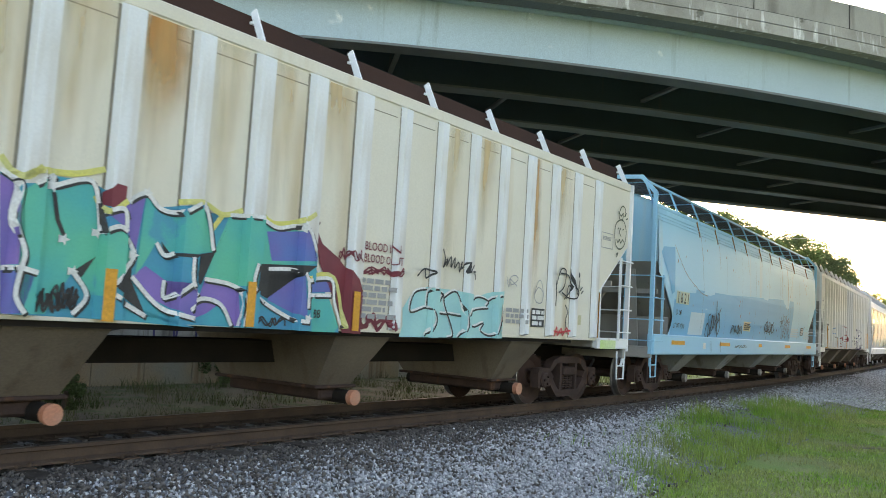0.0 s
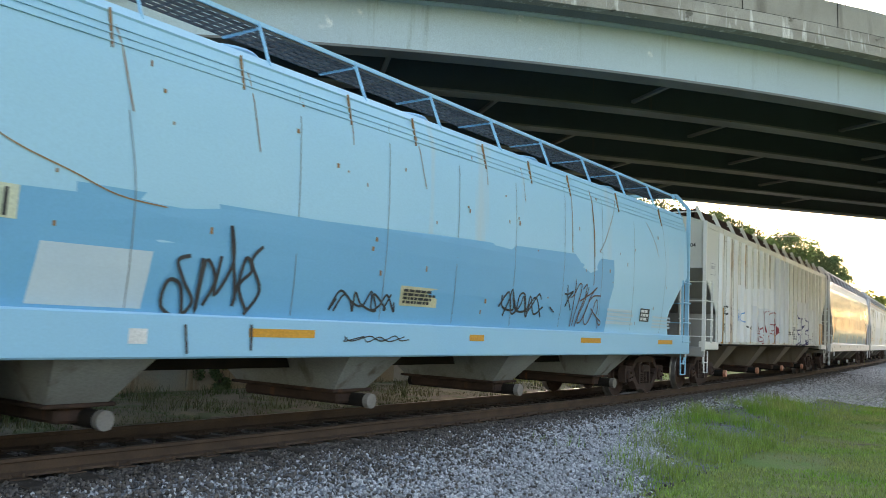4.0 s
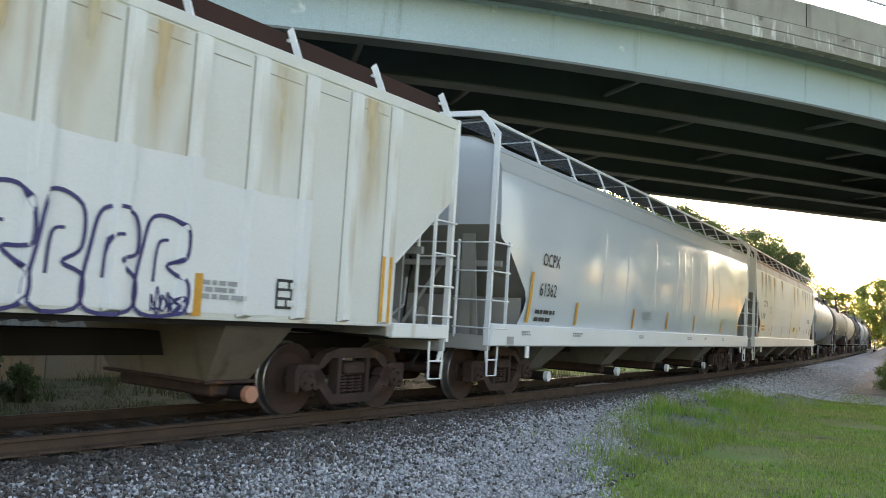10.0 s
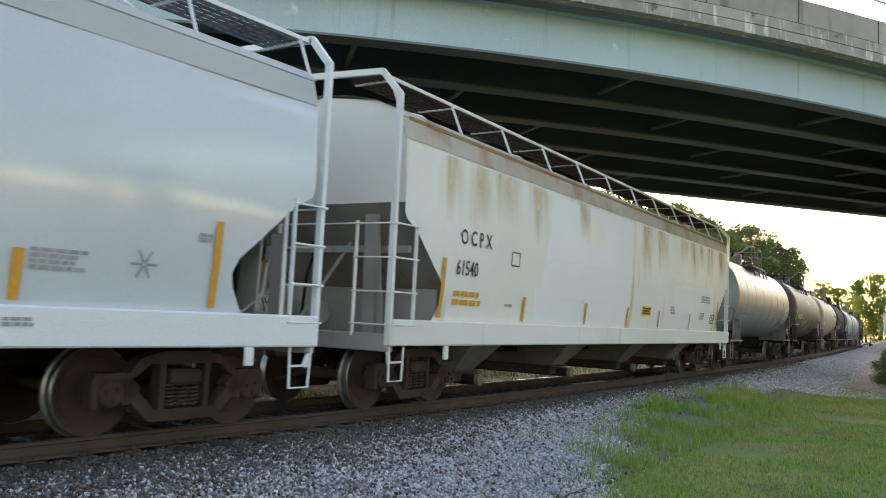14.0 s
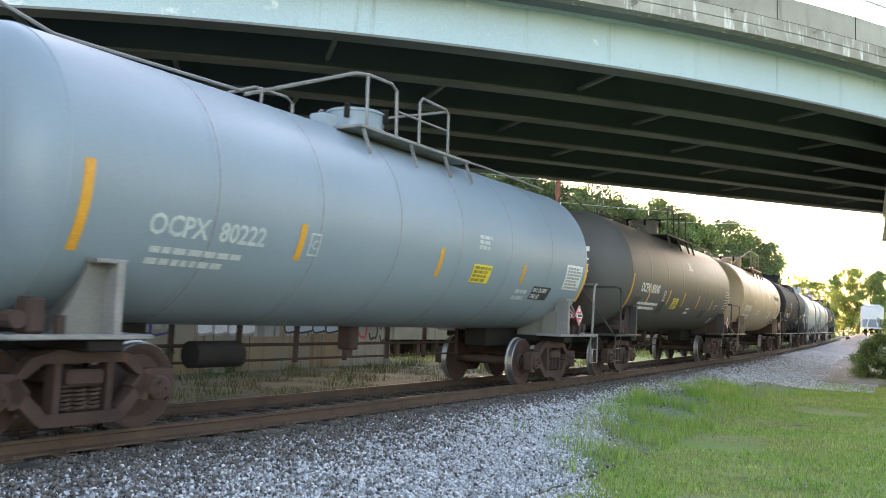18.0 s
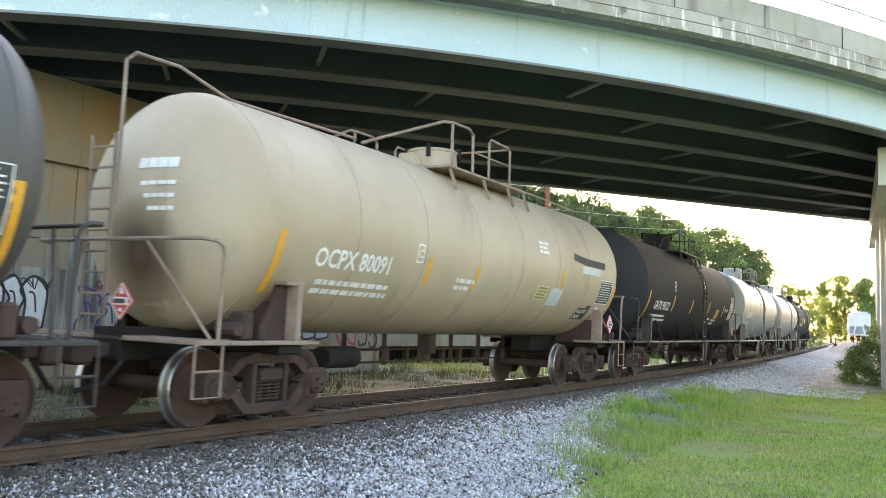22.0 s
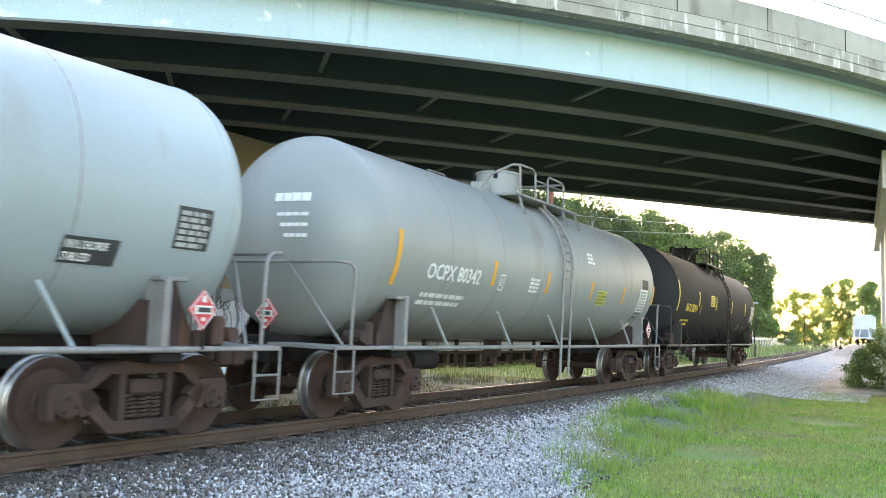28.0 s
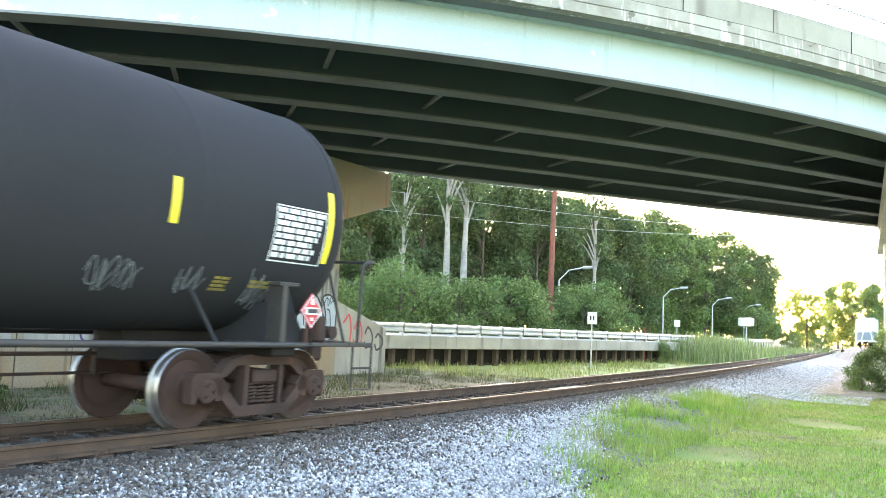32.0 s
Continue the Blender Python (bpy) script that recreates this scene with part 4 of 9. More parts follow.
def build_bridge():
    br = thing("road_bridge", "light blue steel girder road overpass with a concrete parapet", "bridge")
    x0, x1 = -46, 62
    for i in range(6):
        outer = i == 0
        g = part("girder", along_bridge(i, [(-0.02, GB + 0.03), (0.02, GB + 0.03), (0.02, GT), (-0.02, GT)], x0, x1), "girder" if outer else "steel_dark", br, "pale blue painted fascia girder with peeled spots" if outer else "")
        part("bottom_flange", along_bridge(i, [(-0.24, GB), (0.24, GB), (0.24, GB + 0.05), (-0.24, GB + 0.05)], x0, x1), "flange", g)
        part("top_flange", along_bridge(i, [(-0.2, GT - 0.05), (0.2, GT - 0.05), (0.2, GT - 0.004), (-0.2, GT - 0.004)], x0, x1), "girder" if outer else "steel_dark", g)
    # a bottom strut square across each bay, and web stiffeners
    for i in range(5):
        for k in range(-8, 10):
            x = 4.9 + 2.4 * i + 6.05 * k
            if not -44 < x < 59:
                continue
            yb = girder_y(i + 1, x)
            slope = (girder_y(i + 1, x + 0.1) - girder_y(i + 1, x - 0.1)) / 0.2
            xn = x + slope * (yb - girder_y(i, x)) / (1 + slope * slope)
            part("cross_strut", MB().beam((x, yb - 0.05, GB + 0.25), (xn, girder_y(i, xn) + 0.05, GB + 0.21), 0.1, 0.07), "flange", br)
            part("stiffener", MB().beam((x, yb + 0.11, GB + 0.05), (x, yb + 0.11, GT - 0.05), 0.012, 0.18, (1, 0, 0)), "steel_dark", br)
    # deck slab and parapets
    mb = MB()
    xs = np.arange(x0, x1 + 0.1, 1.5)
    for x in xs:
        a, b = girder_y(0, x) - 0.72, girder_y(5, x) + 0.72
        mb.v += [(x + 0.15, a, GT), (x - 0.2, b, GT), (x - 0.2, b, GT + 0.24), (x + 0.15, a, GT + 0.24)]
    for j in range(len(xs) - 1):
        for k in range(4):
            p, q = j * 4 + k, j * 4 + (k + 1) % 4
            mb.f.append((p, q, q + 4, p + 4))
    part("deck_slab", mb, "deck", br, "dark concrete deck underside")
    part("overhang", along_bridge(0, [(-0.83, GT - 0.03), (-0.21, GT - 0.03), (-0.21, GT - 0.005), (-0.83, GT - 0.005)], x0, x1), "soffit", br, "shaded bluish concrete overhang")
    par = part("parapet", along_bridge(0, [(-0.815, GT + 0.1), (-0.5, GT + 0.1), (-0.5, 8.82), (-0.80, 8.82)], x0, x1), "concrete", br, "stained grey concrete parapet with thin joints")
    for lo, hi, d in ((GT - 0.04, 7.98, 0.86), (8.0, 8.235, 0.845)):
        part("parapet_course", along_bridge(0, [(-d, lo), (-0.6, lo), (-0.6, hi), (-d + 0.01, hi)], x0, x1), "concrete_drip", par, "lower course streaked with white lime drips")
    for k in range(-18, 20):
        x = 6.3 + k * 2.45
        y = girder_y(0, x) - 0.8 * math.hypot(1, 0.2)
        part("joint", MB().beam((x + 0.2, y + 0.012, 8.25), (x + 0.2, y + 0.012, 8.81), 0.012, 0.012, (0, 1, 0)), "iron_dark", par)
    part("course_gap", along_bridge(0, [(-0.83, 8.237), (-0.7, 8.237), (-0.7, 8.252), (-0.822, 8.252)], x0, x1), "iron_dark", par)
    part("far_parapet", along_bridge(5, [(0.4, GT - 0.06), (0.76, GT - 0.06), (0.7, 8.82), (0.4, 8.82)], x0, x1), "concrete", br)
    # thin light posts of a fence on top of the parapet
    for k in range(-4, 16):
        x = 9.3 + k * 1.25
        y = girder_y(0, x) - 0.66
        part("fence_post", MB().tube([(x, y, 8.82), (x, y, 9.39)], 0.016), "galv", br)
    part("fence_rail", along_bridge(0, [(-0.665, 9.38), (-0.625, 9.38), (-0.625, 9.42), (-0.665, 9.42)], 9.3 - 5.0, 9.3 + 18.75), "galv", br)
    pier = thing("bridge_pier", "tall tan and grey-green stained concrete wall pier painted with graffiti", "bridge pier")
    a, d = Vector((-0.1, 30.3, 0)), Vector((-9.95, -13.2, 0)).normalized()
    L = 20.0
    m = pose(a.x, a.y, 0, 0, 0, math.degrees(math.atan2(d.y, d.x)))
    part("pier_cap", MB().prism([(-0.45, 6.66), (-0.45, 5.5), (2.1, 4.7), (L, 4.7), (L, 6.66)], -0.68, 0.68), "concrete_tan", pier, "rust-stained hammerhead pier cap", at=m)
    for k in range(13):
        x0 = 2.0 + k * 1.39
        part("panel", MB().box(x0, x0 + 1.37, -0.5, 0.5, 2.93, 4.7, 0.012), "concrete_tan", pier, at=m)
        part("panel", MB().box(x0, x0 + 1.37, -0.52, 0.5, GZ - 0.3, 2.91, 0.012), "concrete_tan", pier, at=m)
    rng = random.Random(8)
    for k in range(12):
        x0 = 2.1 + k * 1.39
        part("overpaint", MB().box(x0, x0 + 1.37 - 0.25 * (k % 3 == 1), 0.502, 0.506, 0.75 + rng.uniform(-0.25, 0.3), 2.5 + rng.uniform(-0.5, 0.6)), "wall_paint", pier, "patch of whitish overpaint", at=m)
    face = lambda x, z: 0.53
    for k in range(5):
        x, h, b = 2.5 + 3.2 * k + rng.uniform(-0.4, 0.4), rng.uniform(1.0, 1.6), rng.uniform(0.6, 0.95)
        w = rng.uniform(2.0, 2.9)
        for q in range(4):
            xx, ww = x + w * q / 4, w / 4 * rng.uniform(0.95, 1.2)
            pts = [(xx, b), (xx - 0.1 * ww, b + h * rng.uniform(0.5, 0.9)), (xx + rng.uniform(0.2, 0.5) * ww, b + h * rng.uniform(0.9, 1.1)), (xx + 0.95 * ww, b + h * rng.uniform(0.7, 1.0)), (xx + rng.uniform(0.55, 0.8) * ww, b + h * 0.55), (xx + ww, b + h * 0.3), (xx + 0.9 * ww, b - 0.05)]
            if k % 3 != 2:
                f = fill(pier, "painted_letter", "white" if k % 2 else "paint_pale", pts[::-1], lambda x, z: 0.51, 0.0)
                f.matrix_basis = m
            for ln, wd in ((pts + pts[:1], 0.06), ([(xx + 0.3 * ww, b + 0.3 * h), (xx + 0.4 * ww, b + 0.65 * h), (xx + 0.62 * ww, b + 0.7 * h)], 0.045)):
                part("painted_outline", stroke(MB(), ln, wd, face), ("black", "grey_ink", "paint_navy", "black", "grey_ink")[k], pier, at=m)
    for k in range(10):
        o = scribble(pier, 2.2 + 1.6 * k + rng.uniform(-0.3, 0.3), rng.uniform(1.5, 1.8), rng.uniform(0.5, 0.9), 0.4, 400 + k, face, ("black", "paint_navy", "paint_maroon")[k % 3], 0.03)
        o.matrix_basis = m
    wing = part("wing_wall", MB().prism([(-0.9, GZ - 0.3), (1.98, GZ - 0.3), (1.98, 2.0), (0.2, 1.45), (-0.9, 1.1)], 0.1, 0.45), "concrete_wall", pier, "sloping wing wall with red and black graffiti", at=m)
    for k in range(4):
        x = 1.4 - 0.62 * k
        pts = [(x + 0.24 * math.cos(t), 1.0 - 0.12 * k + (0.5 - 0.08 * k) * math.sin(t) * (1 + 0.2 * math.cos(3 * t + k))) for t in np.linspace(0.6, 6.0, 9)]
        part("painted_outline", stroke(MB(), pts, 0.08, lambda x, z: 0.47), "red" if k < 2 else "black", wing)
    for i in range(6):
        part("bearing", MB().box(0.4 + 3.0 * i, 0.8 + 3.0 * i, -0.2, 0.2, 6.662, 6.692), "iron_dark", pier, at=m)
    pier = thing("bridge_pier", "pale concrete pier beside the grass under the overpass", "bridge pier")
    a, b = Vector((15.0, 22.1, 0)), Vector((25.0, 38.4, 0))
    part("pier_cap", MB().beam(a + Vector((0, 0, 6.14)), b + Vector((0, 0, 6.14)), 1.2, 1.08), "concrete_pale", pier, "pale concrete pier cap")
    d = (b - a).normalized()
    for k in (0.9, 7.5, 14.5):
        q = a + d * k
        part("pier_column", MB().tube([(q.x + 0.1, q.y, GZ - 0.3), (q.x + 0.1, q.y, 5.75)], 0.5, 20), "concrete_pale", pier, smooth=40)


# ---- trees ----


def tree_mesh(seed, height, spread, n, leaf, low=0.3):
    """Trunk with limbs, and a crown of leaf clumps, as two meshes."""
    rng = np.random.default_rng(seed)
    tr = MB()
    lean = rng.uniform(-0.03, 0.03, 2) * height
    top = (lean[0], lean[1], height * 0.85)
    tr.tube([(0, 0, -0.3), (lean[0] * 0.3, lean[1] * 0.3, height * 0.4), top], height * 0.016 + 0.05, 8, 0.04)
    cen = []
    m = int(13 + height * 0.6)
    for k in range(m):
        u = low + (1 - low) * (k + rng.uniform(0, 1)) / m
        a = rng.uniform(0, 6.28)
        r = spread * (0.35 + 0.65 * math.sin(math.pi * min(1, (1.02 - u) / (1.05 - low) * 0.85 + 0.1))) * rng.uniform(0.35, 1.0)
        c = np.array((lean[0] * u + r * math.cos(a), lean[1] * u + r * math.sin(a), height * u))
        cen.append((c, spread * rng.uniform(0.28, 0.5)))
        if k % 2 == 0:
            st = (lean[0] * u * 0.8, lean[1] * u * 0.8, height * u * 0.78)
            tr.tube([st, tuple((np.array(st) + c) / 2 + np.array((0, 0, 0.3))), tuple(c)], height * 0.005 + 0.02, 5, 0.015)
    idx = rng.integers(0, len(cen), n)
    C = np.array([c for c, _ in cen])[idx]
    R = np.array([r for _, r in cen])[idx]
    d = rng.normal(0, 1, (n, 3))
    d /= np.linalg.norm(d, axis=1)[:, None]
    p = C + d * (R * rng.uniform(0.35, 1.08, n))[:, None] * np.array((1, 1, 0.75))
    a = rng.normal(0, 1, (n, 3))
    a /= np.linalg.norm(a, axis=1)[:, None]
    b = np.cross(a, rng.normal(0, 1, (n, 3)))
    b /= np.linalg.norm(b, axis=1)[:, None]
    s = (leaf * rng.uniform(0.5, 1.2, n))[:, None]
    v = np.stack((p - a * s, p - b * s * 0.55, p + a * s, p + b * s * 0.55), 1)
    cr = MB()
    cr.v = [tuple(q) for q in v.reshape(-1, 3)]
    cr.f = [(4 * k, 4 * k + 1, 4 * k + 2, 4 * k + 3) for k in range(n)]
    return tr, cr


def tree_kind(name, seed, height, spread, n, leaf, bark, leaves, label, low=0.3):
    t = thing(name, label, "tree")
    tr, cr = tree_mesh(seed, height, spread, n, leaf, low)
    part("trunk", tr, bark, t, smooth=50)
    part("crown", cr, leaves, t)
    return t


def plant(kinds, spots, group, rng):
    """Stands a copy of one kind at each spot (x, y, scale)."""
    used = set()
    for x, y, k, s in spots:
        t = kinds[k]
        m = pose(x, y, GZ - 0.05, 0, 0, rng.uniform(0, 360))
        if k not in used:
            used.add(k)
            t.matrix_basis = m @ Matrix.Scale(s, 4)
            c = t
        else:
            c = copy_thing(t, m)
            c.scale = (s, s, s)
        c["group"] = group


def bearing_spot(px, depth):
    """A place at that depth, px to the right of the middle of a view to bearing 5.3 with a 1500 px focal length."""
    a = radians(5.3)
    x = (px - 784) / 1500 * depth
    return x * math.cos(a) + depth * math.sin(a), -x * math.sin(a) + depth * math.cos(a)


def build_woods():
    rng = random.Random(3)
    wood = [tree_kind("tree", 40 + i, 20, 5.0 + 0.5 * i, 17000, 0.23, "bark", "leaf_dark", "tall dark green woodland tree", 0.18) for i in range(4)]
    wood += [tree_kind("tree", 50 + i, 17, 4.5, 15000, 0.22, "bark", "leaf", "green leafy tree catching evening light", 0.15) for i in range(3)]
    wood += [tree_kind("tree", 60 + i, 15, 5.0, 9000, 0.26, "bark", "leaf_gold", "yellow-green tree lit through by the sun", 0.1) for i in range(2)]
    spots = []

    def stand(px, depth, top, k):
        zt = 1.27 + depth * (579 + 0.0407 * (px - 784) - top) / 1500
        spots.append((*bearing_spot(px, depth), k, (zt - GZ) / (TALL[k] * 1.05)))

    TALL = [20] * 4 + [17] * 3 + [15] * 2
    for px, depth, top, k in [(520, 68, 270, 0), (590, 72, 275, 1), (650, 66, 280, 2), (700, 78, 285, 3), (745, 70, 290, 0), (800, 80, 290, 1), (850, 74, 300, 2), (900, 82, 305, 3),
                              (945, 78, 318, 0), (990, 90, 342, 4), (1030, 86, 352, 1), (1075, 96, 368, 5), (1110, 92, 372, 2), (1145, 104, 365, 6), (1180, 108, 388, 0), (1210, 116, 392, 4),
                              (1245, 122, 402, 1), (1272, 130, 404, 5), (1305, 136, 432, 3), (1335, 146, 440, 6), (1362, 155, 468, 4),
                              (1395, 200, 505, 7), (1425, 190, 518, 8), (1450, 240, 522, 7), (1480, 215, 505, 4), (1505, 205, 492, 8), (1528, 190, 500, 5), (1556, 230, 505, 6), (1590, 225, 500, 4), (1640, 220, 490, 5),
                              (1700, 190, 470, 0), (1780, 180, 460, 1), (1880, 170, 450, 4), (2000, 150, 440, 2)]:
        stand(px, depth, top, k)
    for k in range(25):
        px = 480 + k * 36 + rng.uniform(-12, 12)
        stand(px, 100 + k * 3.2, np.interp(px, [480, 950, 1270, 1350], [300, 335, 420, 480]) + rng.uniform(0, 25), rng.choice((0, 1, 2, 3)))
    # unseen trees beside and behind the camera, added to darken reflections and fill
    for k in range(16):
        b, d = radians(42 + 8.5 * k), 66 + 9 * math.sin(2.3 * k)
        spots.append((d * math.sin(b), d * math.cos(b), (0, 4, 1, 5, 2, 6)[k % 6], 0.75 + 0.1 * math.sin(1.7 * k)))
    plant(wood, spots, "trees of the wood", rng)
    pale = tree_kind("bare_tree", 71, 19, 2.2, 1500, 0.2, "bark_pale", "leaf_dark", "pale bare-trunked tree at the wood's edge", 0.55)
    plant([pale], [(*bearing_spot(787, 60), 0, 1.0), (*bearing_spot(815, 61), 0, 1.02), (*bearing_spot(710, 60), 0, 0.7), (*bearing_spot(1048, 70), 0, 0.75)], "pale trees", rng)
    bush = [tree_kind("bush", 80 + i, 4.2, 2.6, 6500, 0.11, "bark", "leaf", "dense light green roadside bush", 0.12) for i in range(2)]
    spots = [(*bearing_spot(px, d), k % 2, s) for k, (px, d, s) in enumerate([(600, 46, 0.9), (650, 52, 1.0), (705, 48, 1.15), (730, 50, 1.1), (815, 52, 1.05), (860, 54, 1.05), (905, 55, 1.1), (940, 56, 1.1), (975, 60, 1.0), (1030, 60, 1.1), (1060, 62, 1.15), (1085, 64, 0.9),
                                                                            (1176, 57, 0.3), (1195, 60, 0.3), (1400, 120, 0.7), (1450, 130, 0.6)])]
    for k in range(20):
        px = 540 + 42 * k
        spots.append((*bearing_spot(px, 88 + 2.2 * k + 6 * math.sin(k * 1.9)), k % 2, 1.1 + 0.35 * math.sin(k * 2.7)))
    plant(bush, spots, "roadside bushes", rng)
    near = tree_kind("shrub", 90, 2.0, 1.2, 6000, 0.05, "bark", "leaf", "bushy green shrub at the edge of the grass", 0.05)
    plant([near], [(18.7, 30.6, 0, 0.8), (19.6, 29.9, 0, 1.05), (21.0, 30.8, 0, 1.1), (22.6, 32.6, 0, 0.8), (20.4, 33.4, 0, 0.6)], "shrubs by the grass", rng)
    reeds = []
    rg = np.random.default_rng(5)
    for px, d, n, w in ((1228, 62, 2000, 1.3), (1262, 65, 2200, 1.5), (1288, 68, 900, 1.0), (1206, 60, 600, 0.8)):
        x, y = bearing_spot(px, d)
        reeds.append(np.stack((rg.normal(x, w, n), rg.normal(y, w, n), np.full(n, GZ - 0.05)), 1))
    low = []
    for px, d, n, w in ((1372, 108, 1500, 2.2), (1408, 126, 1500, 2.0), (1340, 92, 600, 1.5)):
        x, y = bearing_spot(px, d)
        low.append(np.stack((rg.normal(x, w, n), rg.normal(y, w, n), np.full(n, GZ - 0.05)), 1))
    blades("low_reeds", np.concatenate(low), (0.3, 1.3), 0.03, "reed", "lower reeds farther along the track", 32, 0.25, "reeds")
    blades("reeds", np.concatenate(reeds), (0.6, 2.3), 0.03, "reed", "tall pale green reeds beside the track", 31, 0.2, "reeds")

# ---- walls, road edge and street furniture behind the track ----


def build_backdrop_walls():
    # road edge: slab on piles with a guard rail
    e = thing("road_edge", "concrete road slab edge on short dark piles", "retaining wall", kind="structure")
    p0, p1 = Vector((0.6, 35.0, 0)), Vector((24.5, 60.5, 0))
    d = (p1 - p0).normalized()
    L = (p1 - p0).length
    m = pose(p0.x, p0.y, 0, 0, 0, math.degrees(math.atan2(d.y, d.x)))
    part("slab", MB().box(0, L, 0, 8, 0.28, 0.86, 0.03), "concrete", e, at=m)
    # near-black sheet standing in for the shade of the recess behind the piles
    part("back_wall", MB().box(0, L, 0.9, 1.3, GZ - 0.3, 0.276), "iron_dark", e, at=m)
    pile = part("pile", MB().box(-0.1, 0.1, 0.25, 0.5, GZ - 0.3, 0.276), "bark", e, at=m)
    for k in range(1, 26):
        again(pile, "pile", e, m @ pose(k * 1.3, 0, 0))
    g = thing("guard_rail", "galvanised steel guard rail on posts along the road", "guard rail", at=m)
    wv = MB()
    prof = [(0.0, 1.0), (-0.06, 1.04), (-0.06, 1.13), (0.0, 1.19), (-0.06, 1.25), (-0.06, 1.34), (0.0, 1.38)]
    for k, x in enumerate((0, L)):
        wv.v += [(x, 0.3 + y, z) for y, z in prof]
    for k in range(6):
        wv.f.append((k, k + 1, k + 8, k + 7))
    part("rail_beam", wv, "galv", g)
    post = part("post", MB().box(-0.07, 0.07, 0.31, 0.45, 0.86, 1.42), "galv", g)
    for k in range(1, 19):
        again(post, "post", g, pose(k * 1.9, 0, 0))
    blk = part("block_out", MB().box(-0.05, 0.05, 0.225, 0.3, 1.0, 1.37), "galv_dull", g)
    for k in range(1, 19):
        again(blk, "block_out", g, pose(k * 1.9, 0, 0))
    g = thing("guard_rail", "far stretch of galvanised guard rail by the road", "guard rail")
    q0, q1 = Vector((30, 70, 0)), Vector((84, 160, 0))
    part("rail_beam", MB().beam(q0 + Vector((0, 0, 1.2)), q1 + Vector((0, 0, 1.2)), 0.08, 0.32), "galv", g)
    for k in range(30):
        q = q0.lerp(q1, k / 29)
        part("post", MB().box(q.x - 0.08, q.x + 0.08, q.y - 0.08, q.y + 0.08, GZ - 0.3, 1.35), "galv", g)
    # street lamps along the road
    for px, d, h in ((1028, 63, 6.1), (1202, 85, 6.15), (1283, 105, 6.25), (1335, 125, 6.4)):
        hx, hy = bearing_spot(px, d)
        bx, by = bearing_spot(px - 1500 * 1.75 / d, d)
        lamp = thing("street_lamp", "silver street lamp with a curved arm over the road", "street lamp", group="street lamps")
        part("pole", MB().tube([(bx, by, GZ), (bx, by, h - 1.0)], 0.075, 8, 0.055), "galv", lamp)
        part("arm", MB().tube([(bx, by, h - 1.0), (bx + (hx - bx) * 0.4, by + (hy - by) * 0.4, h - 0.25), (hx, hy, h)], 0.045, 6), "galv", lamp)
        part("lamp_head", MB().tube([(hx, hy, h), (hx + 0.7, hy, h + 0.06)], 0.13, 6, 0.1), "galv", lamp)
    # utility pole with cables
    up = thing("utility_pole", "reddish brown wooden utility pole with insulators", "utility pole")
    px, py = 12.9, 58.8
    part("pole", MB().tube([(px, py, GZ), (px + 0.1, py - 0.3, 13.5)], 0.24, 10, 0.16), "pole_red", up, smooth=50)
    for z in (9.5, 9.9, 8.3, 8.0):
        part("insulator", MB().tube([(px + 0.25, py - 0.25, z), (px + 0.25, py - 0.25, z + 0.18)], 0.07, 8), "white", up)
    for z, zl, zr in ((8.7, 10.8, 9.6), (9.73, 12.8, 10.2), (11.2, 14.0, 10.9)):
        c = thing("cable", "thin overhead cable strung from the utility pole", "cable", group="overhead cables")
        for nm, (qx, qy), qz in (("span", bearing_spot(300, 62), zl), ("span", bearing_spot(1330, 68), zr)):
            pts = []
            for j in range(13):
                u = j / 12
                pts.append((px + (qx - px) * u, py + (qy - py) * u, z + (qz - z) * u - 0.5 * u * (1 - u)))
            part(nm, MB().tube(pts, 0.014, 5), "wire", c)
    # signs
    for px, d, zt, w, h, lab in ((1046, 44, 2.35, 0.5, 0.62, "white road sign with small dark marks on a post"), (1196, 80, 2.8, 0.55, 0.6, "small white sign on a post")):
        x, y = bearing_spot(px, d)
        sg = thing("road_sign", lab, "sign")
        part("post", MB().box(x - 0.03, x + 0.03, y - 0.03, y + 0.03, GZ, zt), "galv", sg)
        part("panel", MB().box(x - w / 2, x + w / 2, y - 0.06, y - 0.032, zt - h, zt, 0.008), "white", sg)
        if px < 1100:
            part("marking", MB().box(x - 0.13, x - 0.05, y - 0.066, y - 0.062, zt - 0.42, zt - 0.2).box(x + 0.03, x + 0.11, y - 0.066, y - 0.062, zt - 0.42, zt - 0.2), "black", sg)
    x, y = bearing_spot(1316, 74)
    sp = thing("solar_panel", "pale solar panel on a leaning post beside the track", "solar panel")
    part("post", MB().tube([(x, y, GZ), (x + 0.15, y, 2.6)], 0.05), "galv", sp)
    part("panel", MB().beam((x - 0.55, y - 0.1, 2.75), (x + 0.65, y - 0.1, 2.8), 0.5, 0.62, (0, -0.25, 1)), "white", sp)
    x, y = bearing_spot(1310, 70)
    cab = thing("signal_cabinet", "grey metal signal cabinet with a label beside the track", "cabinet")
    part("body", MB().box(x - 0.6, x + 0.5, y - 0.4, y + 0.4, GZ - 0.1, 0.75, 0.04), "galv", cab)
    part("label_plate", MB().box(x + 0.05, x + 0.42, y - 0.42, y - 0.404, 0.1, 0.5), "white", cab)
    x, y = bearing_spot(1139, 56)
    mk = thing("marker_post", "thin rusty marker post in the weeds", "post")
    part("post", MB().box(x - 0.05, x + 0.05, y - 0.05, y + 0.05, GZ, 1.75), "pole_red", mk)
    x, y = bearing_spot(1488, 135)
    sw = thing("switch_stand", "small dark switch stand with a white target", "switch stand")
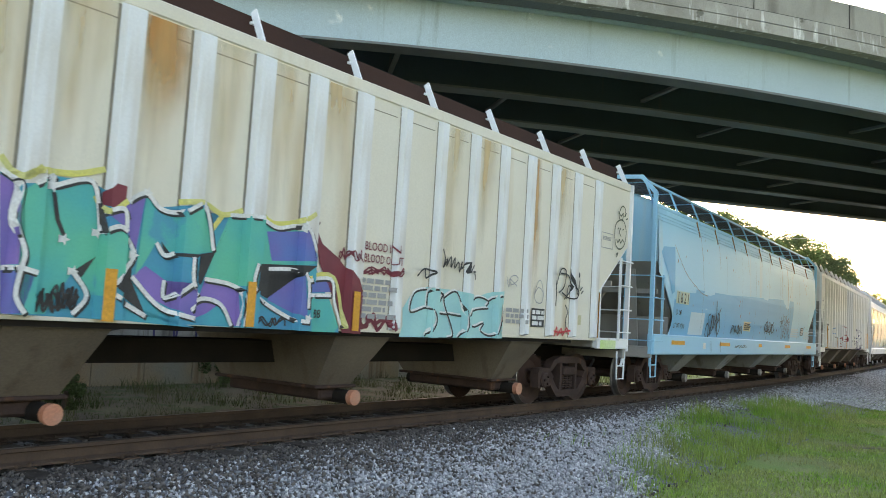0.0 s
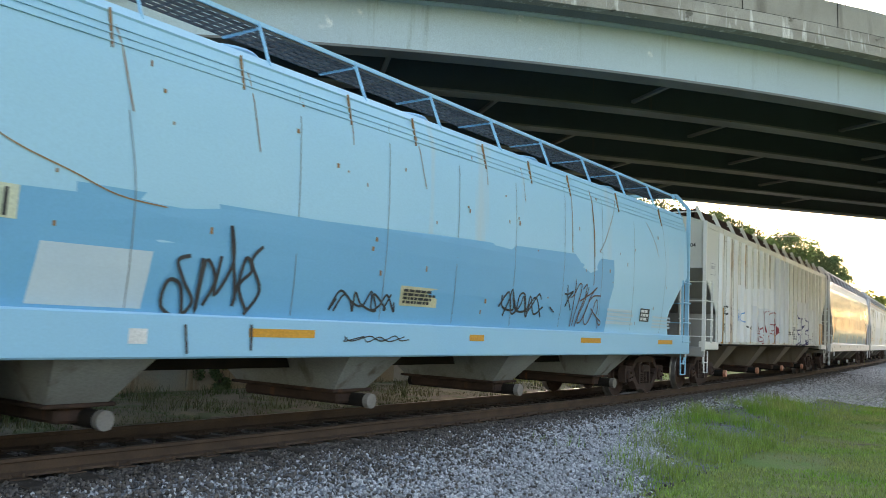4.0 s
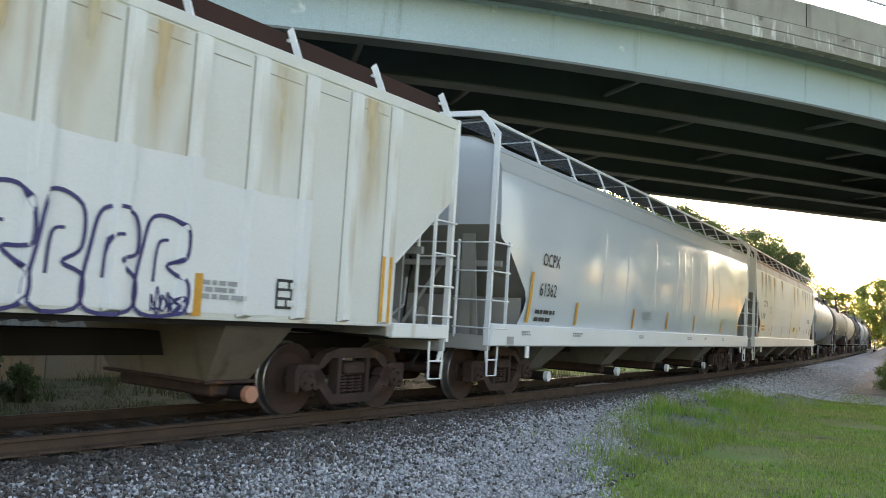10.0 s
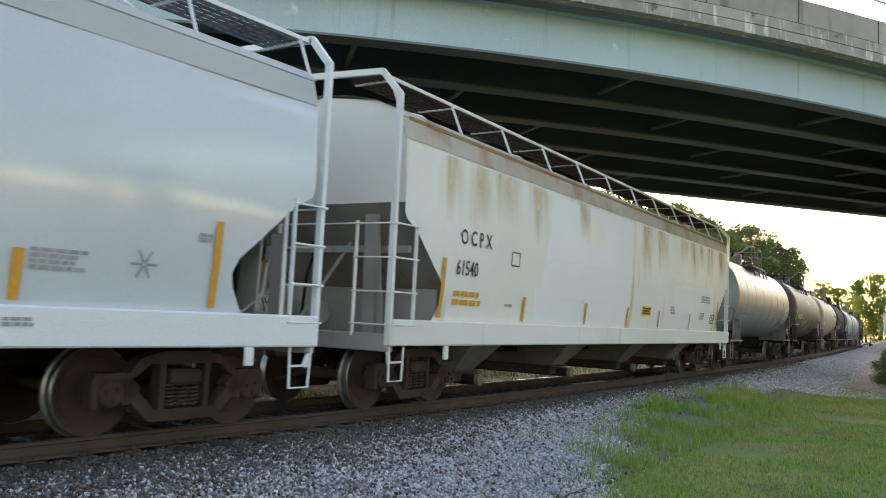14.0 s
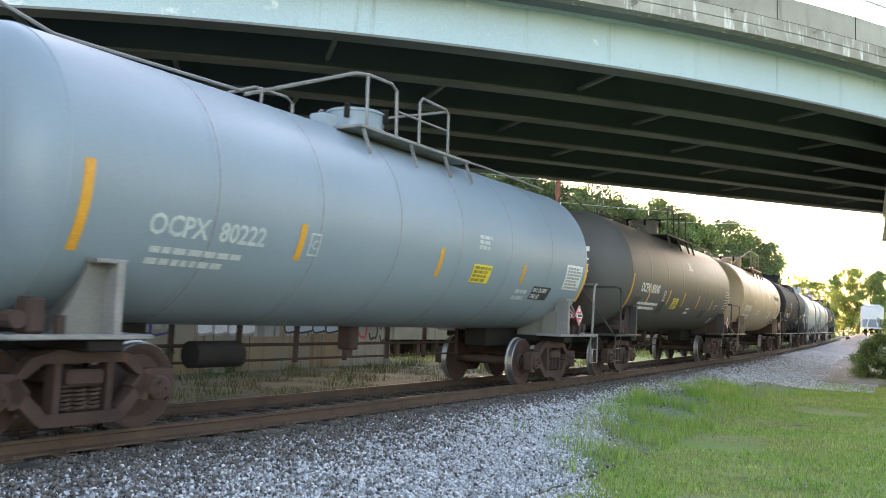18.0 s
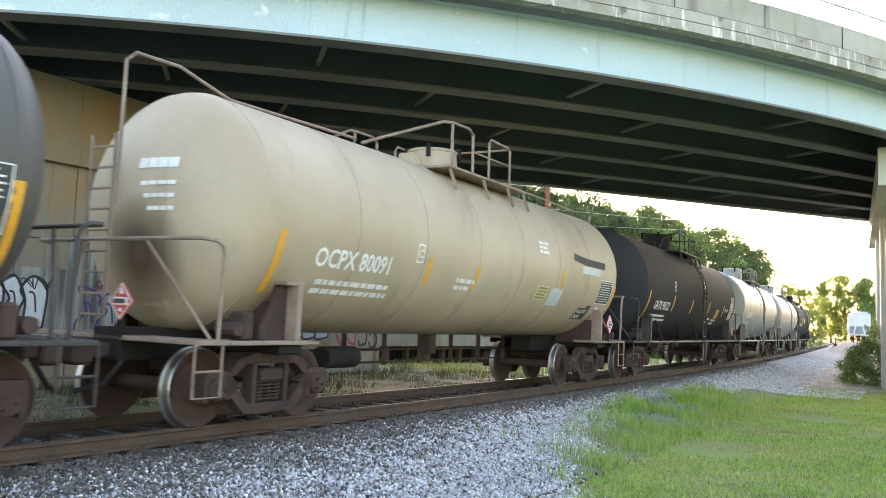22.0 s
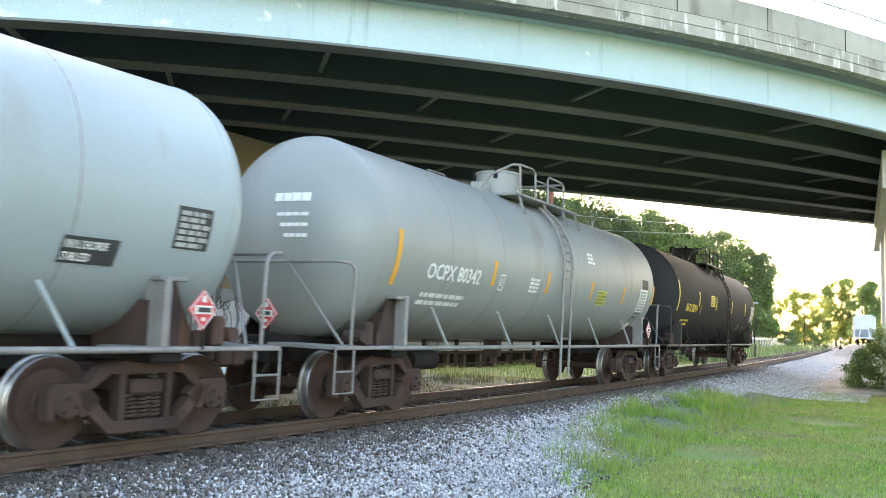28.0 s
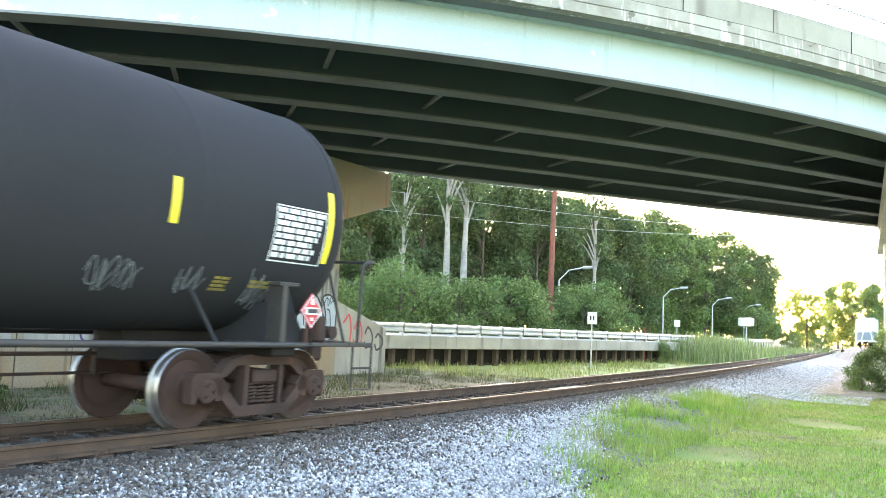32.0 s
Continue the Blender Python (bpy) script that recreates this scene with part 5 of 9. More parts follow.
    part("stand", MB().box(x - 0.2, x + 0.2, y - 0.2, y + 0.2, GZ, 0.2).tube([(x, y, 0.2), (x, y, 1.6)], 0.05), "iron_dark", sw)
    part("target", MB().box(x - 0.25, x + 0.25, y - 0.05, y - 0.02, 1.3, 1.8), "white", sw)
    # dirt crossing
    cr = MB()
    for i in range(15):
        for j in range(9):
            p = rail_at(34 + i * 1.2 + (0.9 if j % 2 else 0.0) * math.sin(i * 2.1), 2.2 + j * 1.5)
            cr.v.append((p.x, p.y, max(float(bed_height(2.2 + j * 1.5)) + 0.01, GZ + 0.04 * noise.noise((p.x * 0.3, p.y * 0.3, 0)) - 0.018)))
    cr.f += [(9 * i + j, 9 * i + j + 1, 9 * i + j + 10, 9 * i + j + 9) for i in range(14) for j in range(8)]
    tagged(part("dirt_crossing", cr, "verge", smooth=60), "bare brown dirt crossing over the track", "dirt road", kind="structure")
    gr = sweep([(3.2, GZ + 0.012), (7.5, GZ - 0.01)], 20, 95, 2.0)
    tagged(part("gravel_verge", gr, "verge"), "grey-brown gravel and dirt verge along the track", "gravel", kind="structure")
    pth = sweep([(-3.45, GZ - 0.1)[::1], (-4.4, GZ + 0.005), (-6.0, GZ + 0.02), (-8.0, GZ + 0.005), (-10.0, GZ + 0.02), (-13.0, GZ + 0.005)][::-1], -34, 18, 1.0)
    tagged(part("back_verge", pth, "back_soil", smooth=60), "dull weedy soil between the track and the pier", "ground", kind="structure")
    # litter
    lt = thing("paper_cup", "crushed pale paper cup lying on the ballast", "litter", at=pose(-2.32, 8.75, -0.33, 70, 20, 30))
    part("cup", MB().lathe([(0, 0.035), (0.1, 0.045), (0.1, 0.04), (0.01, 0.03)], "z", 14), "litter", lt, smooth=40)
    bd = thing("plank", "pale weathered board lying between the rails", "plank", at=pose(*rail_at(9.0, 0.1, -0.16), 0, 0, 90 - math.degrees(heading(9))))
    part("board", MB().box(-0.9, 0.9, -0.28, 0.28, 0, 0.04, 0.006), "concrete", bd)


# ---- rolling stock ----
SPEED, GAIN, LEAN = 6.8257, 0.1465, 0.8


LAG_T = [0, 0.5, 1, 2, 3, 3.5, 5.5, 7.5, 9.5, 14.5, 17, 20, 21, 24, 26.5, 28.5, 30, 31, 32]
LAG_S = [-0.25, 0.03, 0.27, 0.54, 0.77, 0.82, 0.92, 1.0, 0.9, 0.8, 0.5, 0.0, -0.15, -0.15, 0.0, 0.35, 0.87, 1.36, 1.79]



def travelled(t):
    """Metres the train has run by t, from its place at 20 s."""
    return SPEED * (t - 20) + 0.5 * GAIN * (t - 20) ** 2 - float(np.interp(t, LAG_T, LAG_S))


WHEEL_R = 0.457
WHEELS, CARS = [], []


def build_truck_parts():
    """Meshes of one truck: side frames, bolster, springs, wheelset, bearing."""
    fr = []
    for s in (-1, 1):
        y0, y1 = s * 0.94, s * 1.1
        mb = MB()
        ty = sorted((y0, y1))
        mb.prism([(-0.78, 0.55), (-0.56, 0.80), (-0.30, 0.87), (0.30, 0.87), (0.56, 0.80), (0.78, 0.55), (0.60, 0.62), (0.44, 0.74), (-0.44, 0.74), (-0.60, 0.62)][::-1], *ty)
        mb.prism([(-0.43, 0.15), (0.43, 0.15), (0.38, 0.27), (-0.38, 0.27)], *ty)
        for e in (-1, 1):
            mb.prism([(e * 0.80, 0.60), (e * 0.72, 0.42), (e * 0.43, 0.15), (e * 0.36, 0.26), (e * 0.57, 0.46), (e * 0.66, 0.60)][:: 1 if e > 0 else -1], *ty)
            mb.prism([(e * 0.25, 0.26), (e * 0.32, 0.26), (e * 0.32, 0.76), (e * 0.25, 0.76)][:: 1 if e > 0 else -1], *ty)
            mb.prism([(e * 0.55, 0.50), (e * 0.72, 0.66), (e * 1.06, 0.66), (e * 1.10, 0.58), (e * 1.08, 0.32), (e * 1.02, 0.32), (e * 1.0, 0.52), (e * 0.78, 0.52), (e * 0.76, 0.34), (e * 0.68, 0.34)][:: 1 if e > 0 else -1], *ty)
        fr.append(mb)
    bol = MB().box(-0.2, 0.2, -1.14, 1.14, 0.52, 0.68, 0.03).box(-0.3, 0.3, -0.35, 0.35, 0.6, 0.82, 0.02)
    springs = MB().tube([(0.058 * math.cos(a), 0.058 * math.sin(a), 0.28 + 0.25 * a / 37.7) for a in np.linspace(0, 37.7, 49)], 0.017, 5)
    ws = MB()
    plate = []
    for s in (-1, 1):
        f = [(0.66, 0.0), (0.66, 0.47), (0.69, 0.485)]
        plate.append(s)
        ws.lathe([(s * 0.80, 0.07), (s * 0.80, 0.14), (s * 0.76, 0.17), (s * 0.755, 0.33), (s * 0.80, 0.385), (s * 0.81, 0.445), (s * 0.79, WHEEL_R - 0.004)], "y", 40)
        ws.lathe([(s * 0.675, 0.10), (s * 0.67, 0.17), (s * 0.70, 0.33), (s * 0.668, 0.385), (s * 0.665, 0.47), (s * 0.675, 0.482)], "y", 40)
    ws.lathe([(-1.05, 0.05), (-1.05, 0.075), (-0.8, 0.09), (-0.6, 0.085), (0.6, 0.085), (0.8, 0.09), (1.05, 0.075), (1.05, 0.05)], "y", 14)
    tread = MB()
    for s in (-1, 1):
        tread.lathe([(s * 0.81, 0.444), (s * 0.80, WHEEL_R - 0.002), (s * 0.70, WHEEL_R + 0.001), (s * 0.69, 0.478), (s * 0.668, 0.482)], "y", 40)
    bear = MB().lathe([(0.92, 0.1), (0.92, 0.135), (1.12, 0.135), (1.14, 0.11), (1.15, 0.0)], "y", 16)
    caps = MB()
    for s in (-1, 1):
        for a in (0.5, 2.6, 4.7):
            caps.tube([(0.07 * math.cos(a), s * 1.145, 0.07 * math.sin(a)), (0.07 * math.cos(a), s * 1.18, 0.07 * math.sin(a))], 0.022, 6)
    return fr, bol, springs, ws, tread, bear, caps


def meshed(mb, name, material, smooth=35):
    ob = part(name, mb, material, smooth=smooth)
    me = ob.data
    bpy.data.objects.remove(ob)
    return me


TRUCK = {}


def add_truck(car, x, name="truck"):
    """A two-axle truck under car at x."""
    if not TRUCK:
        fr, bol, spr, ws, tread, bear, caps = build_truck_parts()
        TRUCK.update(frame0=meshed(fr[0], "side_frame", "iron"), frame1=meshed(fr[1], "side_frame", "iron"), bolster=meshed(bol, "bolster", "iron"),
                     spring=meshed(spr, "spring", "iron"), bearing=meshed(bear, "bearing", "iron", 30))
        n0 = len(ws.f)
        ws.add(tread.v, tread.f)
        n1 = len(ws.f)
        ws.add(caps.v, caps.f)
        me = meshed(ws, "wheelset", "wheel", 30)
        me.materials.append(M["tread"])
        for k in range(n0, n1):
            me.polygons[k].material_index = 1
        TRUCK["wheel"] = me
    tr = new(name, TRUCK["bolster"])
    tr.parent, tr.matrix_basis = car, pose(x, 0, 0)
    tagged(tr, "rusty cast steel truck with coil springs")

    def sub(nm, key, m=Matrix.Identity(4)):
        o = new(nm, TRUCK[key])
        o.parent, o.matrix_basis = tr, m
        return o
    sub("side_frame", "frame0"), sub("side_frame", "frame1")
    for y in (-1.02, 1.02):
        for u in (-0.155, 0, 0.155):
            sub("spring", "spring", pose(u, y, 0))
    for e in (-0.889, 0.889):
        sub("bearing", "bearing", pose(e, 0, WHEEL_R)), sub("bearing", "bearing", pose(e, 0, WHEEL_R, 0, 0, 180))
        WHEELS.append((sub("wheelset", "wheel", pose(e, 0, WHEEL_R)), e))
    return tr


def coupler(car, xe, out):
    """Draft gear, coupler head and hose at a car end; out is the sense of x away from the car."""
    mb = MB()
    mb.box(min(xe - out * 0.5, xe + out * 0.32), max(xe - out * 0.5, xe + out * 0.32), -0.08, 0.08, 0.78, 0.94, 0.02)
    mb.box(*sorted((xe + out * 0.25, xe + out * 0.52)), -0.14, 0.12, 0.70, 1.0, 0.04)
    part("coupler", mb, "iron", car)
    pts = [(xe + out * 0.05, -0.35, 0.75), (xe + out * 0.25, -0.3, 0.5), (xe + out * 0.48, -0.12, 0.42)]
    part("air_hose", MB().tube(pts, 0.03, 6), "iron_dark", car)


def side_text(car, words, x, z, size, material, surf, name="lettering", label="", align="LEFT", tight=0.9, end_x=None, bold=0.01):
    """Lettering laid on the camera-facing side: surf(x, z) gives the side's y."""
    cu = bpy.data.curves.new("lettering", "FONT")
    cu.body, cu.size, cu.align_x, cu.resolution_u, cu.offset = words, size, align, 2, size * bold
    ob = new("lettering", cu)
    bpy.context.view_layer.update()
    me = bpy.data.meshes.new_from_object(ob.evaluated_get(bpy.context.evaluated_depsgraph_get()))
    bpy.data.objects.remove(ob)
    bpy.data.curves.remove(cu)
    for v in me.vertices:
        px, pz = x + v.co.x * tight, z + v.co.y
        v.co = (px, surf(px, pz) - 0.012, pz) if end_x is None else (end_x - 0.012, -px, pz)
    me.materials.clear()
    me.materials.append(M[material])
    o = new(name, me)
    o.parent = car
    return tagged(o, label)


def patch(mb, x0, x1, z0, z1, surf, lift=0.008, n=2, slant=0.0):
    """A thin decal rectangle that follows the side."""
    base = len(mb.v)
    for i in range(n + 1):
        z = z0 + (z1 - z0) * i / n
        for x in (x0, x1):
            mb.v.append((x + slant * (z - z0), surf(x, z) - lift, z))
    for i in range(n):
        a = base + 2 * i
        mb.f.append((a, a + 1, a + 3, a + 2))
    return mb


def decal(car, name, material, x0, x1, z0, z1, surf, label="", n=4, slant=0.0, lift=0.008):
    return part(name, patch(MB(), x0, x1, z0, z1, surf, lift, n, slant), material, car, label)


def bars(car, name, material, x0, x1, z0, rows, size, surf, seed=0, gap=0.45, lift=0.014):
    """Rows of unreadable lettering as plain bars."""
    rng, mb = random.Random(seed), MB()
    for r in range(rows):
        x, z = x0, z0 - r * size * (1 + gap)
        end = x1 - rng.uniform(0, 0.25) * (x1 - x0)
        while x < end - size * 0.5:
            w = min(rng.uniform(1.2, 3.6) * size, end - x)
            patch(mb, x, x + w, z - size, z, surf, lift, 1)
            x += w + size * 0.5
    ob = part(name, mb, material, car)
    return tagged(ob, kind="stuff")


def stroke(mb, pts, width, surf, lift=0.012, closed=False):
    """A painted line through (x, z) points on the side."""
    pts = [Vector((p[0], p[1])) for p in pts]
    fine = []
    m = len(pts)
    seg = m if closed else m - 1
    for i in range(seg):
        p0, p1, p2, p3 = pts[(i - 1) % m] if closed or i else pts[0], pts[i], pts[(i + 1) % m], pts[(i + 2) % m] if closed or i + 2 < m else pts[-1]
        for k in range(5):
            t = k / 5
            fine.append(0.5 * ((2 * p1) + (p2 - p0) * t + (2 * p0 - 5 * p1 + 4 * p2 - p3) * t * t + (3 * p1 - p0 - 3 * p2 + p3) * t ** 3))
    fine.append(pts[0] if closed else pts[-1])
    base, n = len(mb.v), len(fine)
    for i, p in enumerate(fine):
        d = (fine[min(i + 1, n - 1)] - fine[max(i - 1, 0)])
        d = d.normalized() if d.length > 1e-6 else Vector((1, 0))
        s = Vector((-d.y, d.x)) * width / 2
        for q in (p - s, p + s):
            mb.v.append((q.x, surf(q.x, q.y) - lift, q.y))
    for i in range(n - 1):
        a = base + 2 * i
        mb.f.append((a, a + 2, a + 3, a + 1))
    return mb


def scribble(car, x, z, w, h, seed, surf, material="black", width=0.035, label="scrawled graffiti tag", loops=9):
    """An unreadable scrawled tag of that size."""
    rng, mb = random.Random(seed), MB()
    for j in range(3):
        pts = []
        for k in range(loops):
            u = k / (loops - 1)
            pts.append((x + w * (u + rng.uniform(-0.1, 0.1)), z + h * (0.5 + 0.5 * math.sin(k * 2.2 + j * 1.7 + seed) * rng.uniform(0.5, 1.0)) * (0.8 if j else 1)))
        if j < 2 or seed % 2:
            stroke(mb, pts, width, surf)
    return part("graffiti_tag", mb, material, car, label)


def tag(car, material, width, surf, lines, label="scrawled graffiti tag"):
    """A hand-drawn mark: painted lines through (x, z) points."""
    mb = MB()
    for pts in lines:
        stroke(mb, pts, width, surf, 0.026)
    return part("graffiti_tag", mb, material, car, label)


def fill(car, name, material, poly, surf, lift=0.006, label="", cuts=()):
    """A painted area: a polygon in x, z, cut up so that it follows the side."""
    bm = bmesh.new()
    bm.faces.new([bm.verts.new((x, 0, z)) for x, z in poly])
    bmesh.ops.triangulate(bm, faces=bm.faces[:])
    zs, xs = [p[1] for p in poly], [p[0] for p in poly]
    k = math.ceil((max(zs) - min(zs)) / 0.25)
    planes = [((0, 0, min(zs) + (max(zs) - min(zs)) * i / k), (0, 0, 1)) for i in range(1, k)] if not cuts else [((x, 0, 0), (1, 0, 0)) for x in cuts if min(xs) < x < max(xs)]
    for co, no in planes:
        bmesh.ops.bisect_plane(bm, geom=bm.verts[:] + bm.edges[:] + bm.faces[:], plane_co=co, plane_no=no)
    bmesh.ops.triangulate(bm, faces=bm.faces[:])
    bm.verts.index_update()
    mb = MB()
    mb.add([(v.co.x, surf(v.co.x, v.co.z) - lift, v.co.z) for v in bm.verts], [tuple(v.index for v in f.verts) for f in bm.faces])
    bm.free()
    return part(name, mb, material, car, label)


def catenate(pairs):
    xs, ys = zip(*pairs)
    return lambda v: float(np.interp(v, xs, ys))


def ladder(car, p0, p1, q0, q1, rungs, r=0.018, material="white", name="ladder"):
    """Two stiles p0-p1 and q0-q1 with rungs between."""
    mb = MB()
    p0, p1, q0, q1 = (Vector(v) for v in (p0, p1, q0, q1))
    mb.tube([p0, p1], r * 1.2, 6)
    mb.tube([q0, q1], r * 1.2, 6)
    for k in range(rungs):
        u = (k + 0.5) / rungs
        mb.tube([p0.lerp(p1, u), q0.lerp(q1, u)], r, 6)
    return part(name, mb, material, car)


def grating(car, x0, x1, y0, y1, z, material, name="roof_walk", bars_n=6, pitch=0.16):
    mb = MB()
    for k in range(bars_n):
        y = y0 + (y1 - y0) * k / (bars_n - 1)
        mb.box(x0, x1, y - 0.012, y + 0.012, z - 0.03, z)
    n = int((x1 - x0) / pitch)
    for k in range(n + 1):
        x = x0 + (x1 - x0) * k / n
        mb.box(x - 0.01, x + 0.01, y0, y1, z - 0.028, z - 0.004)
    return part(name, mb, material, car)


def hopper_bay(car, x, top, gate, tip, half=1.25, outlet="iron"):
    """A discharge hopper under the body with its gate and outlet tube."""
    mb = MB()
    zt, zb = top, 0.46
    vs = [(x + sx * half, sy * 1.42, zt) for sx, sy in ((-1, -1), (1, -1), (1, 1), (-1, 1))] + [(x + sx * 0.31, sy * 0.9, zb) for sx, sy in ((-1, -1), (1, -1), (1, 1), (-1, 1))]
    mb.add(vs, [(0, 4, 5, 1), (1, 5, 6, 2), (2, 6, 7, 3), (3, 7, 4, 0), (4, 7, 6, 5)])
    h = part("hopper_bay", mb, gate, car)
    part("outlet_frame", MB().box(x - 0.38, x + 0.38, -0.97, 0.97, 0.445, 0.485, 0.01).box(x - 0.2, x + 0.2, -0.88, 0.88, 0.29, 0.445, 0.03), outlet, h, "rusty outlet gate")
    part("outlet_tube", MB().tube([(x + 0.12, -1.12, 0.34), (x + 0.12, 1.12, 0.34)], 0.09, 14), "iron_dark", h, smooth=40)
    part("outlet_cap", MB().tube([(x + 0.12, -1.2, 0.34), (x + 0.12, -1.12, 0.34)], 0.098, 16), tip, h, "round outlet cap", smooth=40)


def end_gear(car, e, xe, paint, z_eave, z_walk, sill_z0, sill_z1, hooped=True, inner=8.15):
    """Corner posts, ladders, steps and brake gear at the car end e (-1 or 1); hooped posts run up to the roof walk."""
    levels = (1.22, 1.66, 2.12, 2.58) if hooped else (1.36, 1.79, 2.25, 2.72)
    for s in (-1, 1):
        y = s * 1.54
        post = MB().beam((e * xe, y, sill_z0), (e * xe, y, z_eave), 0.085, 0.06, (1, 0, 0))
        if hooped:
            post.beam((e * xe, y, z_eave - 0.02), (e * xe, s * 1.22, z_walk - 0.02), 0.085, 0.06, (1, 0, 0)).beam((e * xe, s * 1.24, z_walk - 0.03), (e * xe, 0, z_walk + 0.02), 0.085, 0.06, (1, 0, 0))
        part("corner_post", post, paint, car)
        lad = part("ladder", MB().beam((e * (xe - 0.48), s * 1.60, sill_z1 - 0.02), (e * (xe - 0.48), s * 1.60, levels[-1] + 0.05), 0.05, 0.02, (1, 0, 0)), paint, car)
        end = part("end_ladder", MB().beam((e * (xe + 0.02), s * 0.95, sill_z0 + 0.1), (e * (xe + 0.02), s * 0.95, levels[-1] + 0.05), 0.02, 0.06, (1, 0, 0)), paint, car)
        for z in levels:
            part("rung", MB().tube([(e * (xe + 0.03), s * 1.62, z), (e * (xe - 0.52), s * 1.63, z)], 0.012, 6).beam((e * xe, s * 1.56, z), (e * xe, s * 1.63, z), 0.03, 0.03).beam((e * (xe - 0.48), s * 1.60, z), (e * (xe - 0.48), s * 1.635, z), 0.03, 0.03), paint, lad)
            part("rung", MB().tube([(e * (xe + 0.05), s * 1.56, z), (e * (xe + 0.05), s * 0.92, z)], 0.012, 6), paint, end)
        step = MB().tube([(e * (xe - 0.03), s * 1.54, sill_z0), (e * (xe - 0.06), s * 1.54, 0.47), (e * (xe - 0.36), s * 1.54, 0.47), (e * (xe - 0.38), s * 1.54, sill_z0)], 0.017, 6)
        part("sill_step", step.tube([(e * (xe - 0.05), s * 1.54, 0.72), (e * (xe - 0.37), s * 1.54, 0.72)], 0.015, 6).beam((e * (xe - 0.02), s * 1.53, sill_z0), (e * (xe - 0.1), s * 1.50, 0.7), 0.07, 0.02, (0, 1, 0)), paint, car)
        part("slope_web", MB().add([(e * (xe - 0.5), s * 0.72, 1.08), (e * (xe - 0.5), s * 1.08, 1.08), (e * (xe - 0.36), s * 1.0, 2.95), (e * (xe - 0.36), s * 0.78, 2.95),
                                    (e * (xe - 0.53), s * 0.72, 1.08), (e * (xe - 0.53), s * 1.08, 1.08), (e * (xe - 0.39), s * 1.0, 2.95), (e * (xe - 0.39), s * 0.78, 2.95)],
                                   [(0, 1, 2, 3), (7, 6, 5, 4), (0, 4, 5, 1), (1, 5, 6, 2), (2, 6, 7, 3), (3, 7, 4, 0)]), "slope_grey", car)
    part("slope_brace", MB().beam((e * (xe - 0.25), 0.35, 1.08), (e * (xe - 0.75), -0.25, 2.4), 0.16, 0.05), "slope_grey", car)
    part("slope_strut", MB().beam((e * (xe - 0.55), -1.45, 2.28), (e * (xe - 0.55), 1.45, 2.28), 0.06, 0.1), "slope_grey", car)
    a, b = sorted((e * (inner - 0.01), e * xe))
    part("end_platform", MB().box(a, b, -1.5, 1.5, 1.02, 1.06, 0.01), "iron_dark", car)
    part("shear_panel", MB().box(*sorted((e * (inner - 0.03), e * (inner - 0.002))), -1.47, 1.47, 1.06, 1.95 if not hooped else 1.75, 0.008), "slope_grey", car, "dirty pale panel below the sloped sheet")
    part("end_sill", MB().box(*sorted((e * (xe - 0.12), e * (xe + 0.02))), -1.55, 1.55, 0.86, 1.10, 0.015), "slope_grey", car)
    part("handhold", MB().tube([(e * (xe + 0.05), -0.95, levels[-1]), (e * (xe + 0.05), 0.95, levels[-1])], 0.012, 6), paint, car)
    part("brake_pipe", MB().tube([(e * (xe - 0.35), 0.3, 1.1), (e * (xe - 0.5), 0.35, 1.9), (e * (xe - 0.8), 0.5, 2.2), (e * (xe - 0.8), 0.55, 2.5)], 0.025, 6), "iron_dark", car)
    if e < 0:
        part("brake_reservoir", MB().tube([(-xe + 0.75, 0.2, 1.35), (-xe + 0.75, 1.1, 1.35)], 0.17, 12), "slope_grey", car, smooth=40)
    else:
        c, w = (xe - 0.1, -0.45, 2.1), MB()
        w.tube([(c[0], c[1] + 0.27 * math.cos(u), c[2] + 0.27 * math.sin(u)) for u in np.linspace(0, 6.2832, 25)], 0.02, 6)
        for u in (0.4, 1.97, 3.54, 5.1):
            w.tube([c, (c[0], c[1] + 0.26 * math.cos(u), c[2] + 0.26 * math.sin(u))], 0.013, 5)
        part("brake_wheel", w, "iron", car, "rusty round hand brake wheel", smooth=50)
        part("brake_housing", MB().box(xe - 0.36, xe - 0.14, -0.58, -0.32, 1.95, 2.3, 0.03).box(xe - 0.32, xe - 0.2, -0.5, -0.4, 1.06, 1.95), "iron", car)
        part("brake_valve", MB().box(xe - 1.1, xe - 0.75, -1.2, -0.85, 1.06, 1.34, 0.05).tube([(xe - 0.9, -1.3, 1.2), (xe - 0.9, -0.75, 1.2)], 0.09, 10).tube([(xe - 0.75, -1.0, 1.25), (xe - 0.4, -1.05, 1.5), (xe - 0.3, -1.0, 1.9)], 0.022, 6), "slope_grey", car)
    coupler(car, e * (xe + 0.05), e)


ROUND_SIDE = catenate([(1.28, 1.50), (1.8, 1.56), (2.5, 1.60), (3.2, 1.585), (3.76, 1.555), (4.08, 1.46), (4.14, 1.44)])


